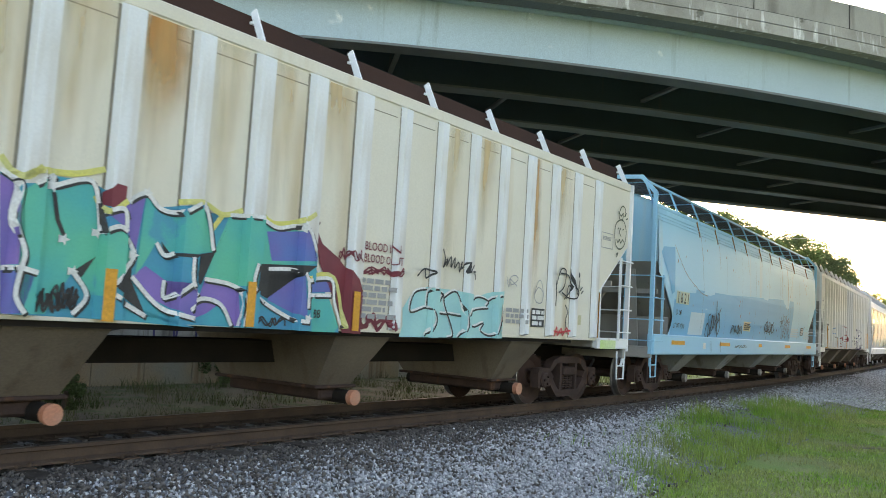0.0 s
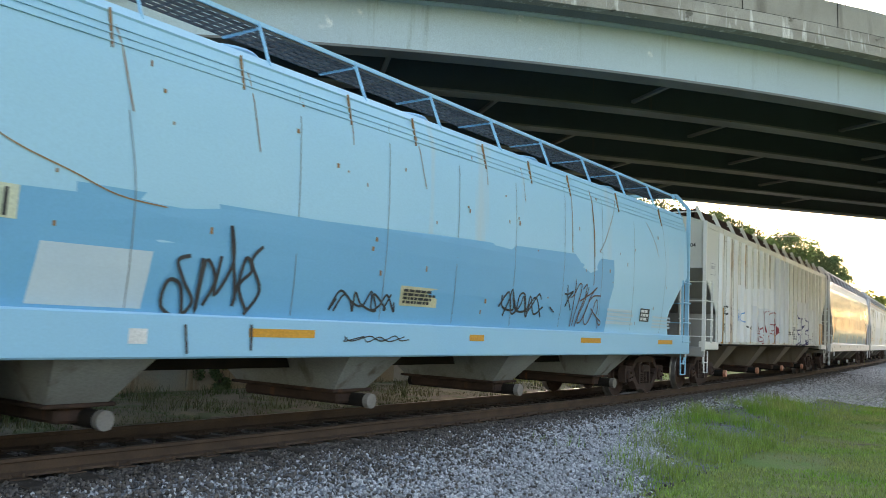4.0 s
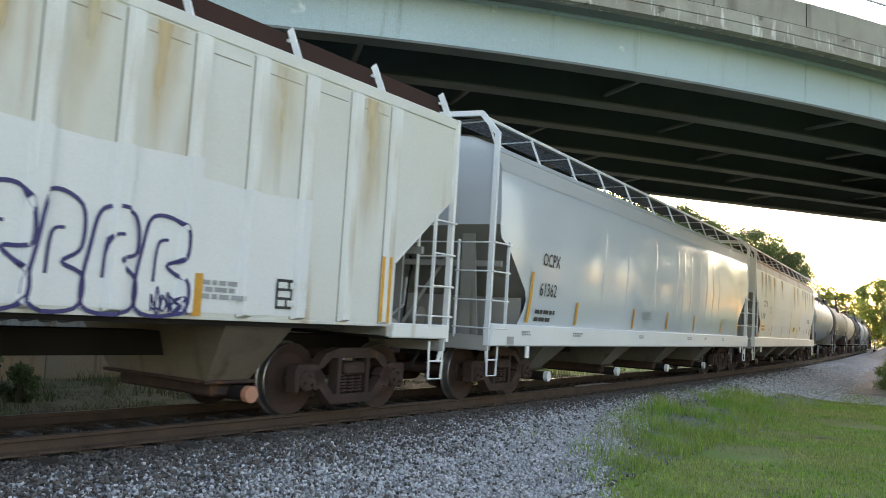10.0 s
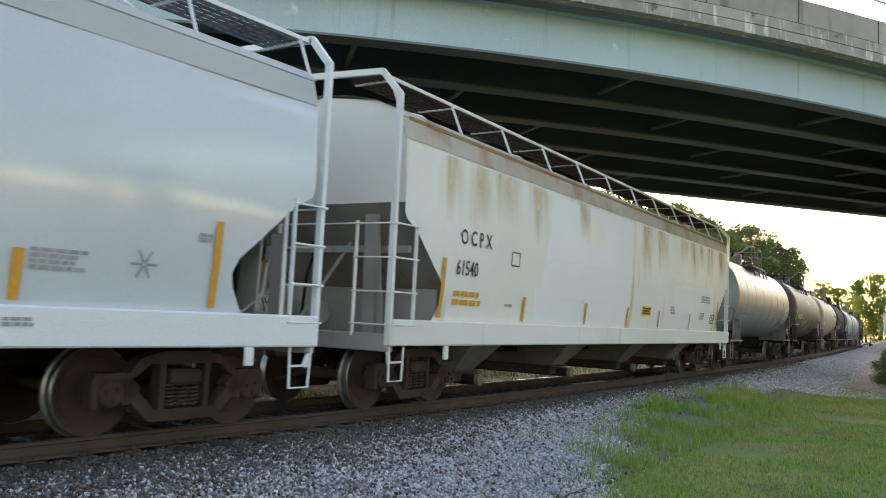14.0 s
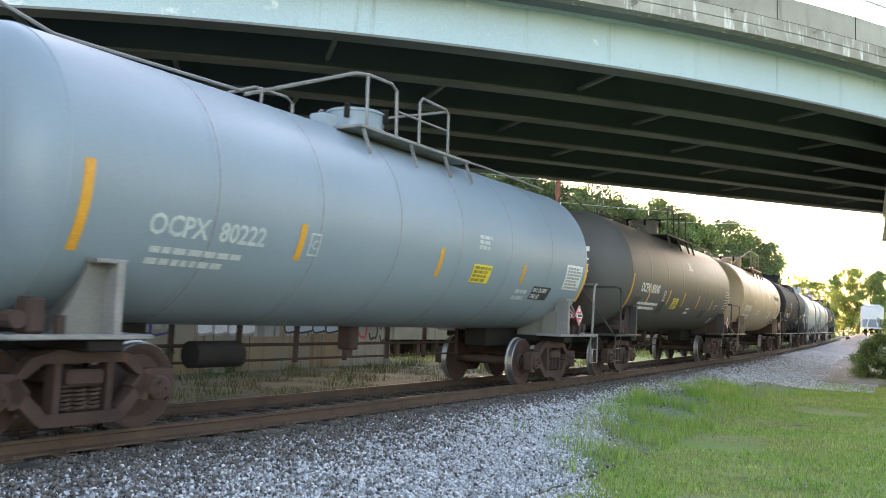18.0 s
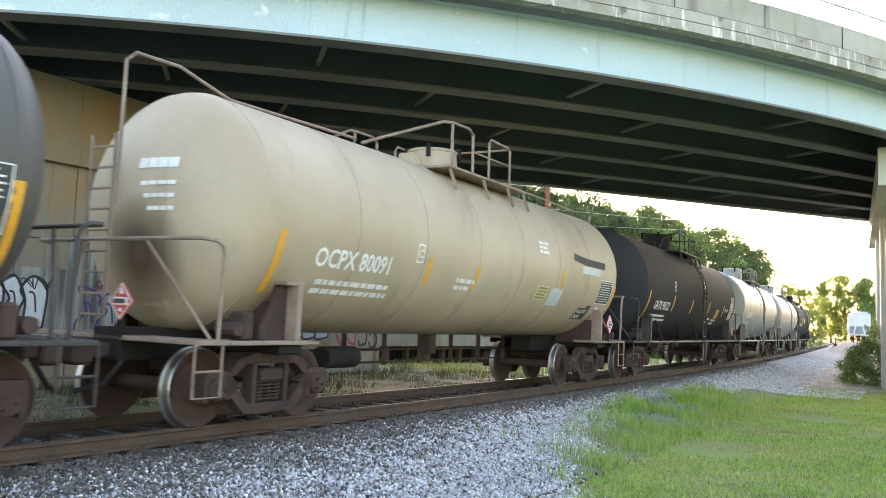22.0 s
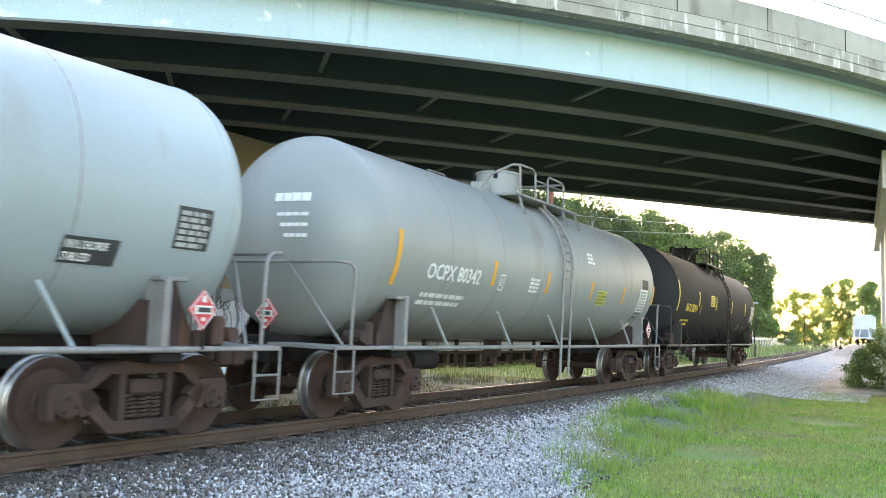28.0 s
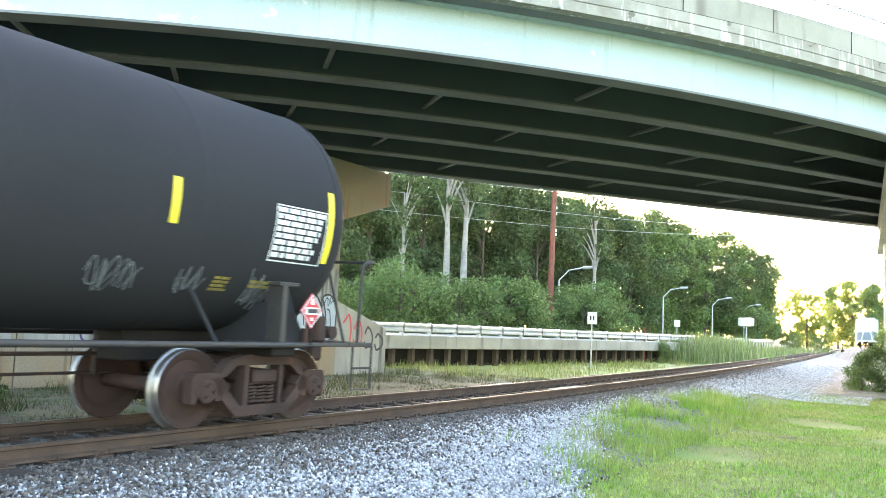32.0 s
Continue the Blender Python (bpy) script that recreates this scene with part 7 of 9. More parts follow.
def stripes(car, xs, z0, z1, w, surf, material="orange"):
    for x in xs:
        decal(car, "reflector_stripe", material, x - w / 2, x + w / 2, z0, z1, surf, "orange reflector stripe", lift=0.026)


def data_box(car, x, z, w, h, surf, rows=3, back="black", ink="white", seed=1, lift=0.01):
    decal(car, "data_panel", back, x, x + w, z, z + h, surf, lift=lift)
    bars(car, "data_text", ink, x + 0.05 * w, x + w * 0.97, z + h * 0.9, rows, h * 0.62 / rows, surf, seed, lift=lift + 0.008)


RIB_X = [-8.05 + 0.805 * k for k in range(21)]


PROFILE = {"wide": ()}


def over_ribs(x, z):
    """The ribbed side's outline: flat sheet with the ribs standing proud."""
    k = min(range(21), key=lambda i: abs(x - RIB_X[i]))
    a, b = (0.134, 0.034) if k in PROFILE["wide"] else (0.092, 0.026)
    return -1.52 - 0.092 * max(0.0, min(1.0, (a - abs(x - RIB_X[k])) / b))


RIB_CUTS = [r + d for r in RIB_X for d in (-0.134, -0.1, -0.092, -0.066, 0.066, 0.092, 0.1, 0.134)]


def fill_ribs(c, name, material, poly, label="", lift=0.008):
    """A painted area on a ribbed side that runs over the ribs."""
    return fill(c, name, material, poly, over_ribs, lift, label, RIB_CUTS)


def shift(pts, dx):
    return [(x + dx, z) for x, z in pts]


def outline(c, polys, material, width, dx, surf, name="painted_outline", closed=True, label="", lift=0.016):
    for pl in polys:
        part(name, stroke(MB(), shift(pl, dx), width, surf, lift, closed), material, c, label)


def bubble_letters(c, x, z, w, h, count, material, surf, width=0.04, fillmat=None, seed=0, fillfn=None):
    """A row of rounded outlined letters that cannot be read."""
    rng = random.Random(seed)
    for k in range(count):
        x0 = x + w * k / count
        ww = w / count * 1.08
        pts = [(x0 + 0.05 * ww, z + 0.05 * h), (x0 + 0.12 * ww, z + rng.uniform(0.5, 0.7) * h), (x0 + 0.3 * ww, z + h * rng.uniform(0.9, 1.0)), (x0 + 0.85 * ww, z + h * rng.uniform(0.85, 1.0)),
               (x0 + rng.uniform(0.85, 1.0) * ww, z + 0.55 * h), (x0 + 0.6 * ww, z + rng.uniform(0.4, 0.5) * h), (x0 + 0.95 * ww, z + 0.3 * h), (x0 + 0.85 * ww, z + 0.02 * h)]
        if fillmat:
            fillfn(c, "painted_letter", fillmat, pts)
        part("painted_outline", stroke(MB(), pts, width, surf, 0.018, True), material, c)
        inner = [(x0 + 0.35 * ww, z + 0.3 * h), (x0 + 0.4 * ww, z + 0.65 * h), (x0 + 0.6 * ww, z + 0.7 * h)]
        part("painted_outline", stroke(MB(), inner, width * 0.8, surf, 0.018), material, c)


def stain_panels(c, spots, material="stain"):
    """Rust washes down the sheet between ribs: rib number, top, bottom."""
    for k, zt, zb in spots:
        decal(c, "rust_wash", material, RIB_X[k] + 0.085, RIB_X[k + 1] - 0.1, max(1.25, zb - 0.5), zt, lambda x, z: -1.52, "rust wash down the panel", 3, lift=0.004 if material == "stain" else 0.0055)


PIECE = {
    "base": [(-2.67, 2.38), (-2.53, 2.3), (-2.41, 2.32), (-2.21, 2.42), (-1.86, 2.43), (-1.74, 2.17), (-1.54, 2.29), (-1.31, 2.41), (-1.15, 2.3), (-0.64, 2.4), (-0.5, 2.15), (-0.31, 2.34), (0.09, 2.37), (0.73, 2.34), (0.95, 1.95), (1.42, 1.24), (1.43, 1.17), (-0.28, 1.19), (-2.55, 1.23)],
    "left": [(-2.67, 2.36), (-2.54, 2.3), (-2.57, 2.16), (-2.55, 1.93), (-2.46, 1.75), (-2.49, 1.64), (-2.59, 1.62)],
    "left2": [(-2.59, 1.58), (-2.47, 1.58), (-2.34, 1.57), (-2.42, 1.47), (-2.42, 1.24), (-2.55, 1.23)],
    "k": [(-2.41, 2.32), (-2.23, 2.41), (-2.22, 2.33), (-1.87, 2.42), (-1.76, 2.17), (-1.78, 1.98), (-1.58, 2.05), (-1.39, 1.82), (-1.58, 1.54), (-1.63, 1.43), (-1.82, 1.42), (-1.97, 1.61), (-2.18, 1.24), (-2.39, 1.24), (-2.48, 1.46), (-2.43, 1.73), (-2.53, 1.98), (-2.5, 2.25)],
    "knotch": [(-1.76, 1.77), (-1.97, 1.62), (-1.92, 1.54), (-1.87, 1.59)],
    "kslit": [(-2.22, 2.28), (-2.17, 2.05), (-2.08, 1.89), (-2.05, 1.91), (-2.13, 2.06), (-2.18, 2.28)],
    "ppl": [(-1.54, 2.27), (-1.31, 2.41), (-1.35, 2.05), (-1.37, 1.83), (-1.56, 2.06), (-1.76, 2.17), (-1.56, 2.29)],
    "e": [(-1.3, 2.42), (-1.15, 2.29), (-0.94, 2.28), (-0.64, 2.38), (-0.48, 1.94), (-0.75, 1.89), (-1.0, 1.89), (-1.15, 1.97), (-1.27, 1.75), (-1.35, 1.63), (-1.32, 1.96)],
    "gap": [(-0.46, 1.94), (-0.3, 2.31), (-0.41, 2.06), (-0.61, 1.59), (-0.72, 1.68), (-0.7, 1.89)],
    "ebar": [(-1.11, 1.98), (-1.0, 1.88), (-0.7, 1.89), (-0.74, 1.85), (-1.05, 1.85)],
    "emid": [(-0.96, 1.84), (-0.79, 1.86), (-0.76, 1.61), (-1.03, 1.62)],
    "elow": [(-1.38, 1.63), (-1.13, 1.42), (-0.68, 1.25), (-0.52, 1.31), (-0.34, 1.43), (-0.62, 1.48), (-0.76, 1.6), (-1.02, 1.43), (-1.02, 1.61), (-1.25, 1.73)],
    "eshadow": [(-1.6, 1.52), (-1.39, 1.8), (-1.41, 1.62), (-1.21, 1.27), (-1.4, 1.39)],
    "tealb": [(-1.59, 1.42), (-1.4, 1.37), (-1.21, 1.26), (-0.71, 1.17), (-1.57, 1.22)],
    "c": [(-0.31, 2.34), (0.09, 2.37), (0.31, 2.29), (0.69, 2.32), (0.92, 1.95), (0.63, 1.89), (0.08, 1.87), (0.05, 1.63), (-0.14, 1.62), (-0.56, 1.67), (-0.44, 2.02)],
    "cblue": [(0.2, 2.23), (0.79, 2.3), (0.91, 1.97), (0.3, 1.92)],
    "cblk": [(0.08, 1.87), (0.91, 1.92), (0.76, 1.82), (0.27, 1.84), (0.27, 1.51), (0.06, 1.59)],
    "clow": [(0.27, 1.82), (0.74, 1.8), (0.82, 1.32), (0.29, 1.49)],
    "cpur": [(-0.56, 1.65), (-0.13, 1.58), (-0.11, 1.2), (-0.19, 1.2), (-0.34, 1.43), (-0.62, 1.47)],
    "cteal": [(0.07, 1.53), (0.84, 1.28), (0.85, 1.18), (-0.02, 1.19)],
    "r1": [(0.81, 1.72), (1.2, 1.77), (1.27, 1.64), (0.82, 1.61)],
    "r2": [(0.85, 1.56), (1.22, 1.58), (1.42, 1.24), (1.35, 1.17), (0.89, 1.17)],
    "maroon": [(0.9, 2.43), (1.06, 2.19), (1.34, 2.05), (1.64, 1.82), (1.77, 1.56), (1.81, 1.16), (1.48, 1.17), (1.27, 1.61), (1.03, 1.96)],
    "dot": [(-1.76, 2.34), (-1.67, 2.44), (-1.57, 2.43), (-1.57, 2.31), (-1.67, 2.21), (-1.75, 2.24)],
    "aqua": [(2.6, 1.51), (2.81, 1.76), (3.08, 1.82), (3.38, 1.76), (3.79, 1.82), (4.31, 1.76), (4.57, 1.83), (4.95, 1.89), (4.99, 1.17), (2.56, 1.14), (2.62, 1.28)],
}
PIECE_WHITE = [
    [(-2.67, 2.4), (-2.53, 2.3), (-2.55, 2.01), (-2.45, 1.75), (-2.47, 1.59), (-2.49, 1.38), (-2.4, 1.24)],
    [(-2.59, 1.6), (-2.47, 1.61), (-2.32, 1.58)],
    [(-2.41, 2.32), (-2.22, 2.42), (-2.21, 2.34), (-1.86, 2.43), (-1.75, 2.0)],
    [(-1.75, 2.0), (-1.57, 2.05), (-1.39, 1.81), (-1.6, 1.54)],
    [(-1.97, 1.62), (-1.82, 1.42), (-1.94, 1.25)],
    [(-1.39, 1.62), (-1.06, 1.35), (-0.66, 1.25)],
    [(-1.53, 2.28), (-1.32, 2.41), (-1.15, 2.29), (-0.94, 2.28), (-0.64, 2.4), (-0.49, 1.95)],
    [(-1.16, 1.96), (-1.06, 1.85), (-0.95, 1.88)],
    [(-0.78, 1.86), (-0.76, 1.61), (-0.63, 1.49)],
    [(-1.04, 1.61), (-1.02, 1.44), (-0.76, 1.6)],
    [(-0.77, 1.34), (-0.59, 1.46), (-0.34, 1.41), (-0.19, 1.2)],
    [(-0.57, 1.66), (-0.13, 1.58), (-0.11, 1.2)],
    [(-0.31, 2.34), (0.09, 2.36), (0.35, 2.29), (0.73, 2.33), (0.92, 1.95)],
    [(0.04, 1.87), (0.04, 1.58), (0.59, 1.32), (0.84, 1.28)],
    [(0.26, 1.83), (0.74, 1.82), (0.81, 1.43)],
    [(0.79, 1.74), (1.23, 1.79), (1.31, 1.53), (1.45, 1.24)],
    [(0.83, 1.58), (1.25, 1.6)],
    [(-1.59, 1.44), (-1.21, 1.26)],
    [(-1.76, 2.17), (-1.58, 2.22), (-1.54, 2.05)],
]
PIECE_YELLOW = [
    [(-2.68, 2.51), (-2.51, 2.36), (-2.36, 2.47)],
    [(-2.51, 2.36), (-2.36, 2.44), (-2.03, 2.47), (-1.75, 2.56)],
    [(-1.82, 2.31), (-1.71, 2.18), (-1.55, 2.3)],
    [(-0.95, 2.38), (-0.64, 2.41), (-0.4, 2.33), (-0.15, 2.41)],
    [(-0.54, 2.14), (-0.4, 2.33)],
    [(0.11, 2.41), (0.3, 2.33), (0.63, 2.39), (0.84, 2.51)],
    [(0.77, 1.76), (1.28, 1.81), (1.49, 1.22)],
]
PIECE_BLACK = [
    [(3.09, 1.79), (2.82, 1.72), (2.76, 1.47), (3.11, 1.54), (3.24, 1.37), (3.09, 1.16)],
    [(3.1, 1.54), (3.14, 1.78), (3.44, 1.75), (3.51, 1.59), (3.74, 1.21), (3.62, 1.15)],
    [(3.47, 1.69), (3.79, 1.79), (4.01, 1.36), (3.86, 1.15)],
    [(3.58, 1.48), (3.92, 1.46)],
    [(4.02, 1.46), (4.26, 1.74), (4.6, 1.71), (4.54, 1.63)],
    [(4.61, 1.6), (4.2, 1.54), (4.22, 1.32), (4.5, 1.38), (4.43, 1.26), (4.78, 1.23), (4.91, 1.77), (4.6, 1.71)],
    [(3.47, 1.76), (3.34, 1.51), (3.58, 1.47)],
]


def graffiti_piece(c, surf):
    D = 1.36
    fill_ribs(c, "painted_piece", "paint_teal", PIECE["base"], "large spray-painted graffiti piece", 0.006)
    for mt, names in (("paint_green", ("k", "e", "c", "r2")), ("paint_teal", ("tealb", "cteal", "emid")), ("paint_violet", ("ppl", "elow", "cpur", "left")), ("paint_blue", ("left2", "cblue", "clow", "r1")), ("paint_maroon", ("maroon", "dot"))):
        for nm in names:
            fill_ribs(c, "painted_letter", mt, PIECE[nm], "", 0.013 if nm in ("cblue", "emid") else 0.010)
    for nm in ("knotch", "kslit", "gap", "ebar", "eshadow", "cblk"):
        fill_ribs(c, "painted_shadow", "black", PIECE[nm], "", 0.015)
    for pl in PIECE_YELLOW:
        part("spray_line", stroke(MB(), pl, 0.055, over_ribs, 0.014), "paint_yellow", c, "sprayed yellow halo")
    for pl in PIECE_WHITE:
        part("painted_outline", stroke(MB(), [(x + 0.018, z - 0.018) for x, z in pl], 0.05, over_ribs, 0.017), "black", c)
        part("painted_outline", stroke(MB(), pl, 0.042, over_ribs, 0.020), "white", c)
    for x, z in (PIECE["knotch"][1], PIECE["k"][2], PIECE["k"][5], PIECE["e"][0], PIECE["e"][3], PIECE["c"][3], PIECE["kslit"][2], PIECE["clow"][2], PIECE["k"][7]):
        pts = [(x + r * math.cos(a * 0.628), z + r * math.sin(a * 0.628)) for a, r in enumerate((0.06, 0.025) * 5)]
        fill_ribs(c, "spray_spark", "white", pts, "", 0.024)
    stripes(c, (-1.655, -0.03, 1.6, 4.9), 1.2, 1.67, 0.115, over_ribs)
    side_text(c, "BLOOD IN", 1.78, 2.2, 0.15, "paint_maroon", lambda x, z: over_ribs(x, z) - 0.008, "graffiti_word", tight=0.85)
    side_text(c, "BLOOD OUT", 1.78, 2.05, 0.15, "paint_maroon", lambda x, z: over_ribs(x, z) - 0.008, "graffiti_word", tight=0.75)
    scribble(c, 1.7, 1.9, 0.8, 0.12, 15, over_ribs, "paint_maroon", 0.022, loops=16)
    scribble(c, 1.35, 2.0, 0.3, 0.2, 16, over_ribs, "paint_maroon", 0.018)
    side_text(c, "988", 0.9, 1.33, 0.14, "black", lambda x, z: over_ribs(x, z) - 0.014, "graffiti_word")
    scribble(c, -2.28, 1.25, 0.36, 0.28, 3, lambda x, z: over_ribs(x, z) - 0.012, "black", 0.022, loops=14)
    scribble(c, 0.15, 1.2, 0.4, 0.14, 4, lambda x, z: over_ribs(x, z) - 0.012, "black", 0.02)
    scribble(c, 0.35 + D, 1.2, 0.7, 0.25, 6, over_ribs, "paint_maroon", 0.05)
    bars(c, "stencil_text", "grey_ink", 0.33 + D, 1.0 + D, 1.85, 6, 0.06, over_ribs, 3)
    fill_ribs(c, "painted_piece", "paint_aqua", PIECE["aqua"], "pale aqua graffiti piece")
    for pl in PIECE_BLACK:
        part("painted_outline", stroke(MB(), [(x - 0.02, z + 0.02) for x, z in pl], 0.03, over_ribs, 0.013), "white", c)
        part("painted_outline", stroke(MB(), pl, 0.026, over_ribs, 0.017), "black", c)
    tag(c, "black", 0.024, over_ribs, [[(3.39, 2.37), (3.45, 2.24), (3.41, 2.11), (3.51, 2.25), (3.48, 2.14), (3.59, 2.28), (3.59, 2.13), (3.68, 2.27), (3.68, 2.13), (3.77, 2.22), (3.8, 2.08), (3.86, 2.24), (3.85, 2.13), (3.96, 2.23), (3.95, 2.08), (4.03, 2.2)],
                                       [(4.02, 2.11), (4.19, 2.08), (4.21, 2.0)], [(2.85, 1.95), (2.99, 2.06), (3.16, 2.03), (3.04, 1.94), (3.01, 2.05)]])
    tag(c, "black", 0.026, over_ribs, [[(6.61, 2.01), (6.77, 2.36), (6.96, 2.35), (6.91, 2.09), (6.73, 1.97)], [(6.54, 2.33), (6.64, 2.07), (6.64, 1.74)], [(6.84, 1.98), (7.17, 1.89), (7.28, 2.02), (7.07, 2.11), (7.01, 1.88)],
                                       [(7.12, 2.4), (7.24, 1.96), (7.33, 2.37), (7.44, 2.06)], [(6.98, 1.77), (7.07, 1.66), (7.01, 1.52), (7.04, 1.38)], [(6.77, 2.3), (7.05, 2.28), (7.15, 2.06), (6.93, 1.87)], [(7.5, 2.05), (7.58, 2.12)], [(7.54, 2.0), (7.62, 2.06)]])
    tag(c, "red", 0.03, over_ribs, [[(6.58, 1.41), (6.63, 1.24), (6.71, 1.39), (6.75, 1.25), (6.87, 1.37), (6.92, 1.25), (7.06, 1.38), (7.14, 1.27)], [(6.56, 1.33), (6.8, 1.3), (7.16, 1.34)]])
    tag(c, "grey_ink", 0.016, over_ribs, [[(5.06, 2.12), (5.13, 1.96), (5.18, 2.11), (5.32, 2.15), (5.39, 2.09), (5.22, 2.0), (5.15, 2.09), (5.37, 1.99)], [(5.92, 1.89), (6.04, 2.01), (6.19, 1.94), (6.17, 1.78), (6.0, 1.77), (5.92, 1.89), (6.03, 2.11), (6.14, 2.09), (6.23, 1.87)]])
    decal(c, "info_label", "pale_yellow", 7.5, 7.62, 1.45, 1.62, over_ribs, n=1)
    data_box(c, 4.5 + D, 1.37, 0.42, 0.3, over_ribs, seed=4, lift=0.02)
    bars(c, "stencil_text", "grey_ink", 3.75 + D, 4.3 + D, 1.64, 3, 0.06, over_ribs, 13)
    # drawn round face near the end
    tag(c, "paint_drab", 0.026, over_ribs, [[(9.05, 3.52), (9.2, 3.49), (9.31, 3.31), (9.25, 3.06), (9.06, 2.95), (8.88, 3.0), (8.8, 3.21), (8.85, 3.42), (9.05, 3.52)], [(9.0, 3.52), (8.94, 3.66), (9.05, 3.59), (9.15, 3.66), (9.13, 3.52)],
                                            [(8.98, 3.66), (9.08, 3.78), (9.22, 3.76), (9.26, 3.6)], [(8.9, 3.13), (8.95, 3.07), (9.02, 3.13), (9.08, 3.07), (9.15, 3.14), (9.22, 3.1)], [(9.07, 3.36), (9.0, 3.27), (9.09, 3.2)],
                                            [(9.2, 3.6), (9.3, 3.68)], [(9.28, 3.55), (9.36, 3.58)], [(8.92, 3.32), (8.97, 3.35)], [(9.14, 3.33), (9.2, 3.35)], [(8.9, 2.86), (8.95, 2.82), (8.98, 2.88), (8.92, 2.78)]], "drawn doodle of a round head with a bow")
    framed(c, "route_panel", 8.27, 8.77, 2.91, 3.2, 0.012, over_ribs, "grey_ink")
    bars(c, "route_text", "grey_ink", 8.33, 8.7, 3.13, 3, 0.018, over_ribs, 14)
    stripes(c, (8.15,), 1.24, 2.05, 0.11, over_ribs)
    decal(c, "inspection_patch", "paint_lime", 8.3, 8.95, 1.04, 1.2, lambda x, z: -1.58)
    stain_panels(c, [(1, 4.1, 3.0), (2, 4.1, 2.6), (4, 4.1, 2.4), (6, 4.1, 2.8), (7, 4.1, 3.0), (8, 4.1, 2.6), (9, 4.1, 2.3), (10, 4.1, 2.7), (11, 4.1, 3.1), (14, 4.1, 2.1), (15, 4.1, 2.9), (18, 4.1, 3.1)])
    stain_panels(c, [(8, 4.1, 3.2), (5, 4.1, 3.4)], "rust_deep")
    decal(c, "rust_wash", "rust_deep", 5.74, 6.06, 1.3, 4.1, lambda x, z: -1.52, "narrow orange rust streak down the panel", 4, lift=0.0055)


def blue_details(c, surf):
    sill = lambda x, z: -1.62
    D = 0.22
    fill(c, "repaint_patch", "mid_blue", [(-8.88, 3.12), (-8.71, 3.25), (-7.97, 3.31), (-7.94, 2.33), (-8.1, 2.25), (-8.37, 2.63)][::-1], surf, 0.006, "darker blue repaint patch")
    fill(c, "repaint_patch", "mid_blue", [(-7.95, 1.34), (4.66, 1.34), (4.68, 1.83), (4.9, 2.24), (4.88, 2.76), (2.7, 2.72), (-1.0, 2.6), (-3.25, 2.51), (-6.35, 2.47), (-6.34, 2.38), (-6.88, 2.36), (-6.89, 2.12), (-7.6, 2.12), (-7.9, 2.18)], surf, 0.006, "darker blue repaint patch")
    fill(c, "repaint_patch", "pale_patch", [(-6.62, 1.93), (-5.52, 1.94), (-5.58, 1.4), (-6.69, 1.4)][::-1], surf, 0.010, "pale repaint patch")
    for k in range(4):
        decal(c, "repaint_patch", "pale_patch", 4.68, 5.96 - 0.1 * (k % 2), 1.53 + 0.08 * k, 1.585 + 0.08 * k, surf, lift=0.011)
        decal(c, "repaint_patch", "pale_patch", 7.0, 8.1 - 0.06 * (k % 2), 1.5 + 0.07 * k, 1.54 + 0.07 * k, surf, lift=0.009)
    for x, ch in zip((-7.98, -7.73, -7.48, -7.26), "1621"):
        decal(c, "number_plate", "number_cream", x + D - 0.02, x + D + 0.2, 2.08, 2.36, surf, n=1, lift=0.012)
        side_text(c, ch, x + D + 0.015, 2.1, 0.33, "black", lambda a, b: surf(a, b) - 0.012, "digit")
    side_text(c, "LD  LMT", -7.74, 1.83, 0.16, "black", surf, "stencil_text", tight=0.75)
    side_text(c, "LT  WT  67300", -7.78, 1.53, 0.16, "black", surf, "stencil_text", tight=0.75)
    for a, b in ((-8.11, -7.18), (-4.32, -3.34), (-0.15, 0.24), (2.95, 3.7), (3.46, 4.3), (7.19, 8.05)):
        if a != 2.95:
            decal(c, "reflector_stripe", "orange", a, b, 1.16, 1.25, sill, "orange reflector stripe", 1)
    decal(c, "sill_box", "white", -5.75, -5.55, 1.08, 1.22, sill, n=1)
    tag(c, "black", 0.04, surf, [[(-5.15, 1.3), (-5.37, 1.44), (-5.33, 1.68), (-5.18, 1.64), (-5.12, 1.35)], [(-5.1, 1.94), (-5.24, 1.88), (-5.15, 1.69), (-5.02, 1.5), (-5.12, 1.35)], [(-4.95, 1.93), (-4.97, 1.38), (-4.91, 1.91), (-4.77, 1.72), (-4.89, 1.46)],
                                 [(-4.72, 1.97), (-4.76, 1.57), (-4.56, 1.93), (-4.63, 2.29), (-4.48, 1.53)], [(-4.51, 1.47), (-4.4, 1.97), (-4.3, 1.85), (-4.45, 1.68), (-4.3, 1.41)], [(-4.17, 2.12), (-4.31, 1.95), (-4.16, 1.65), (-4.34, 1.39)]])
    tag(c, "black", 0.03, lambda x, z: -1.612, [[(-4.3, 1.29), (-4.29, 1.02)], [(-5.14, 1.27), (-5.1, 0.99)]], "run of black paint")
    scribble(c, -3.05, 1.45, 1.25, 0.36, 22, surf, "black", 0.03, loops=11)
    scribble(c, 0.75, 1.5, 1.3, 0.6, 23, surf, "black", 0.035, loops=9)
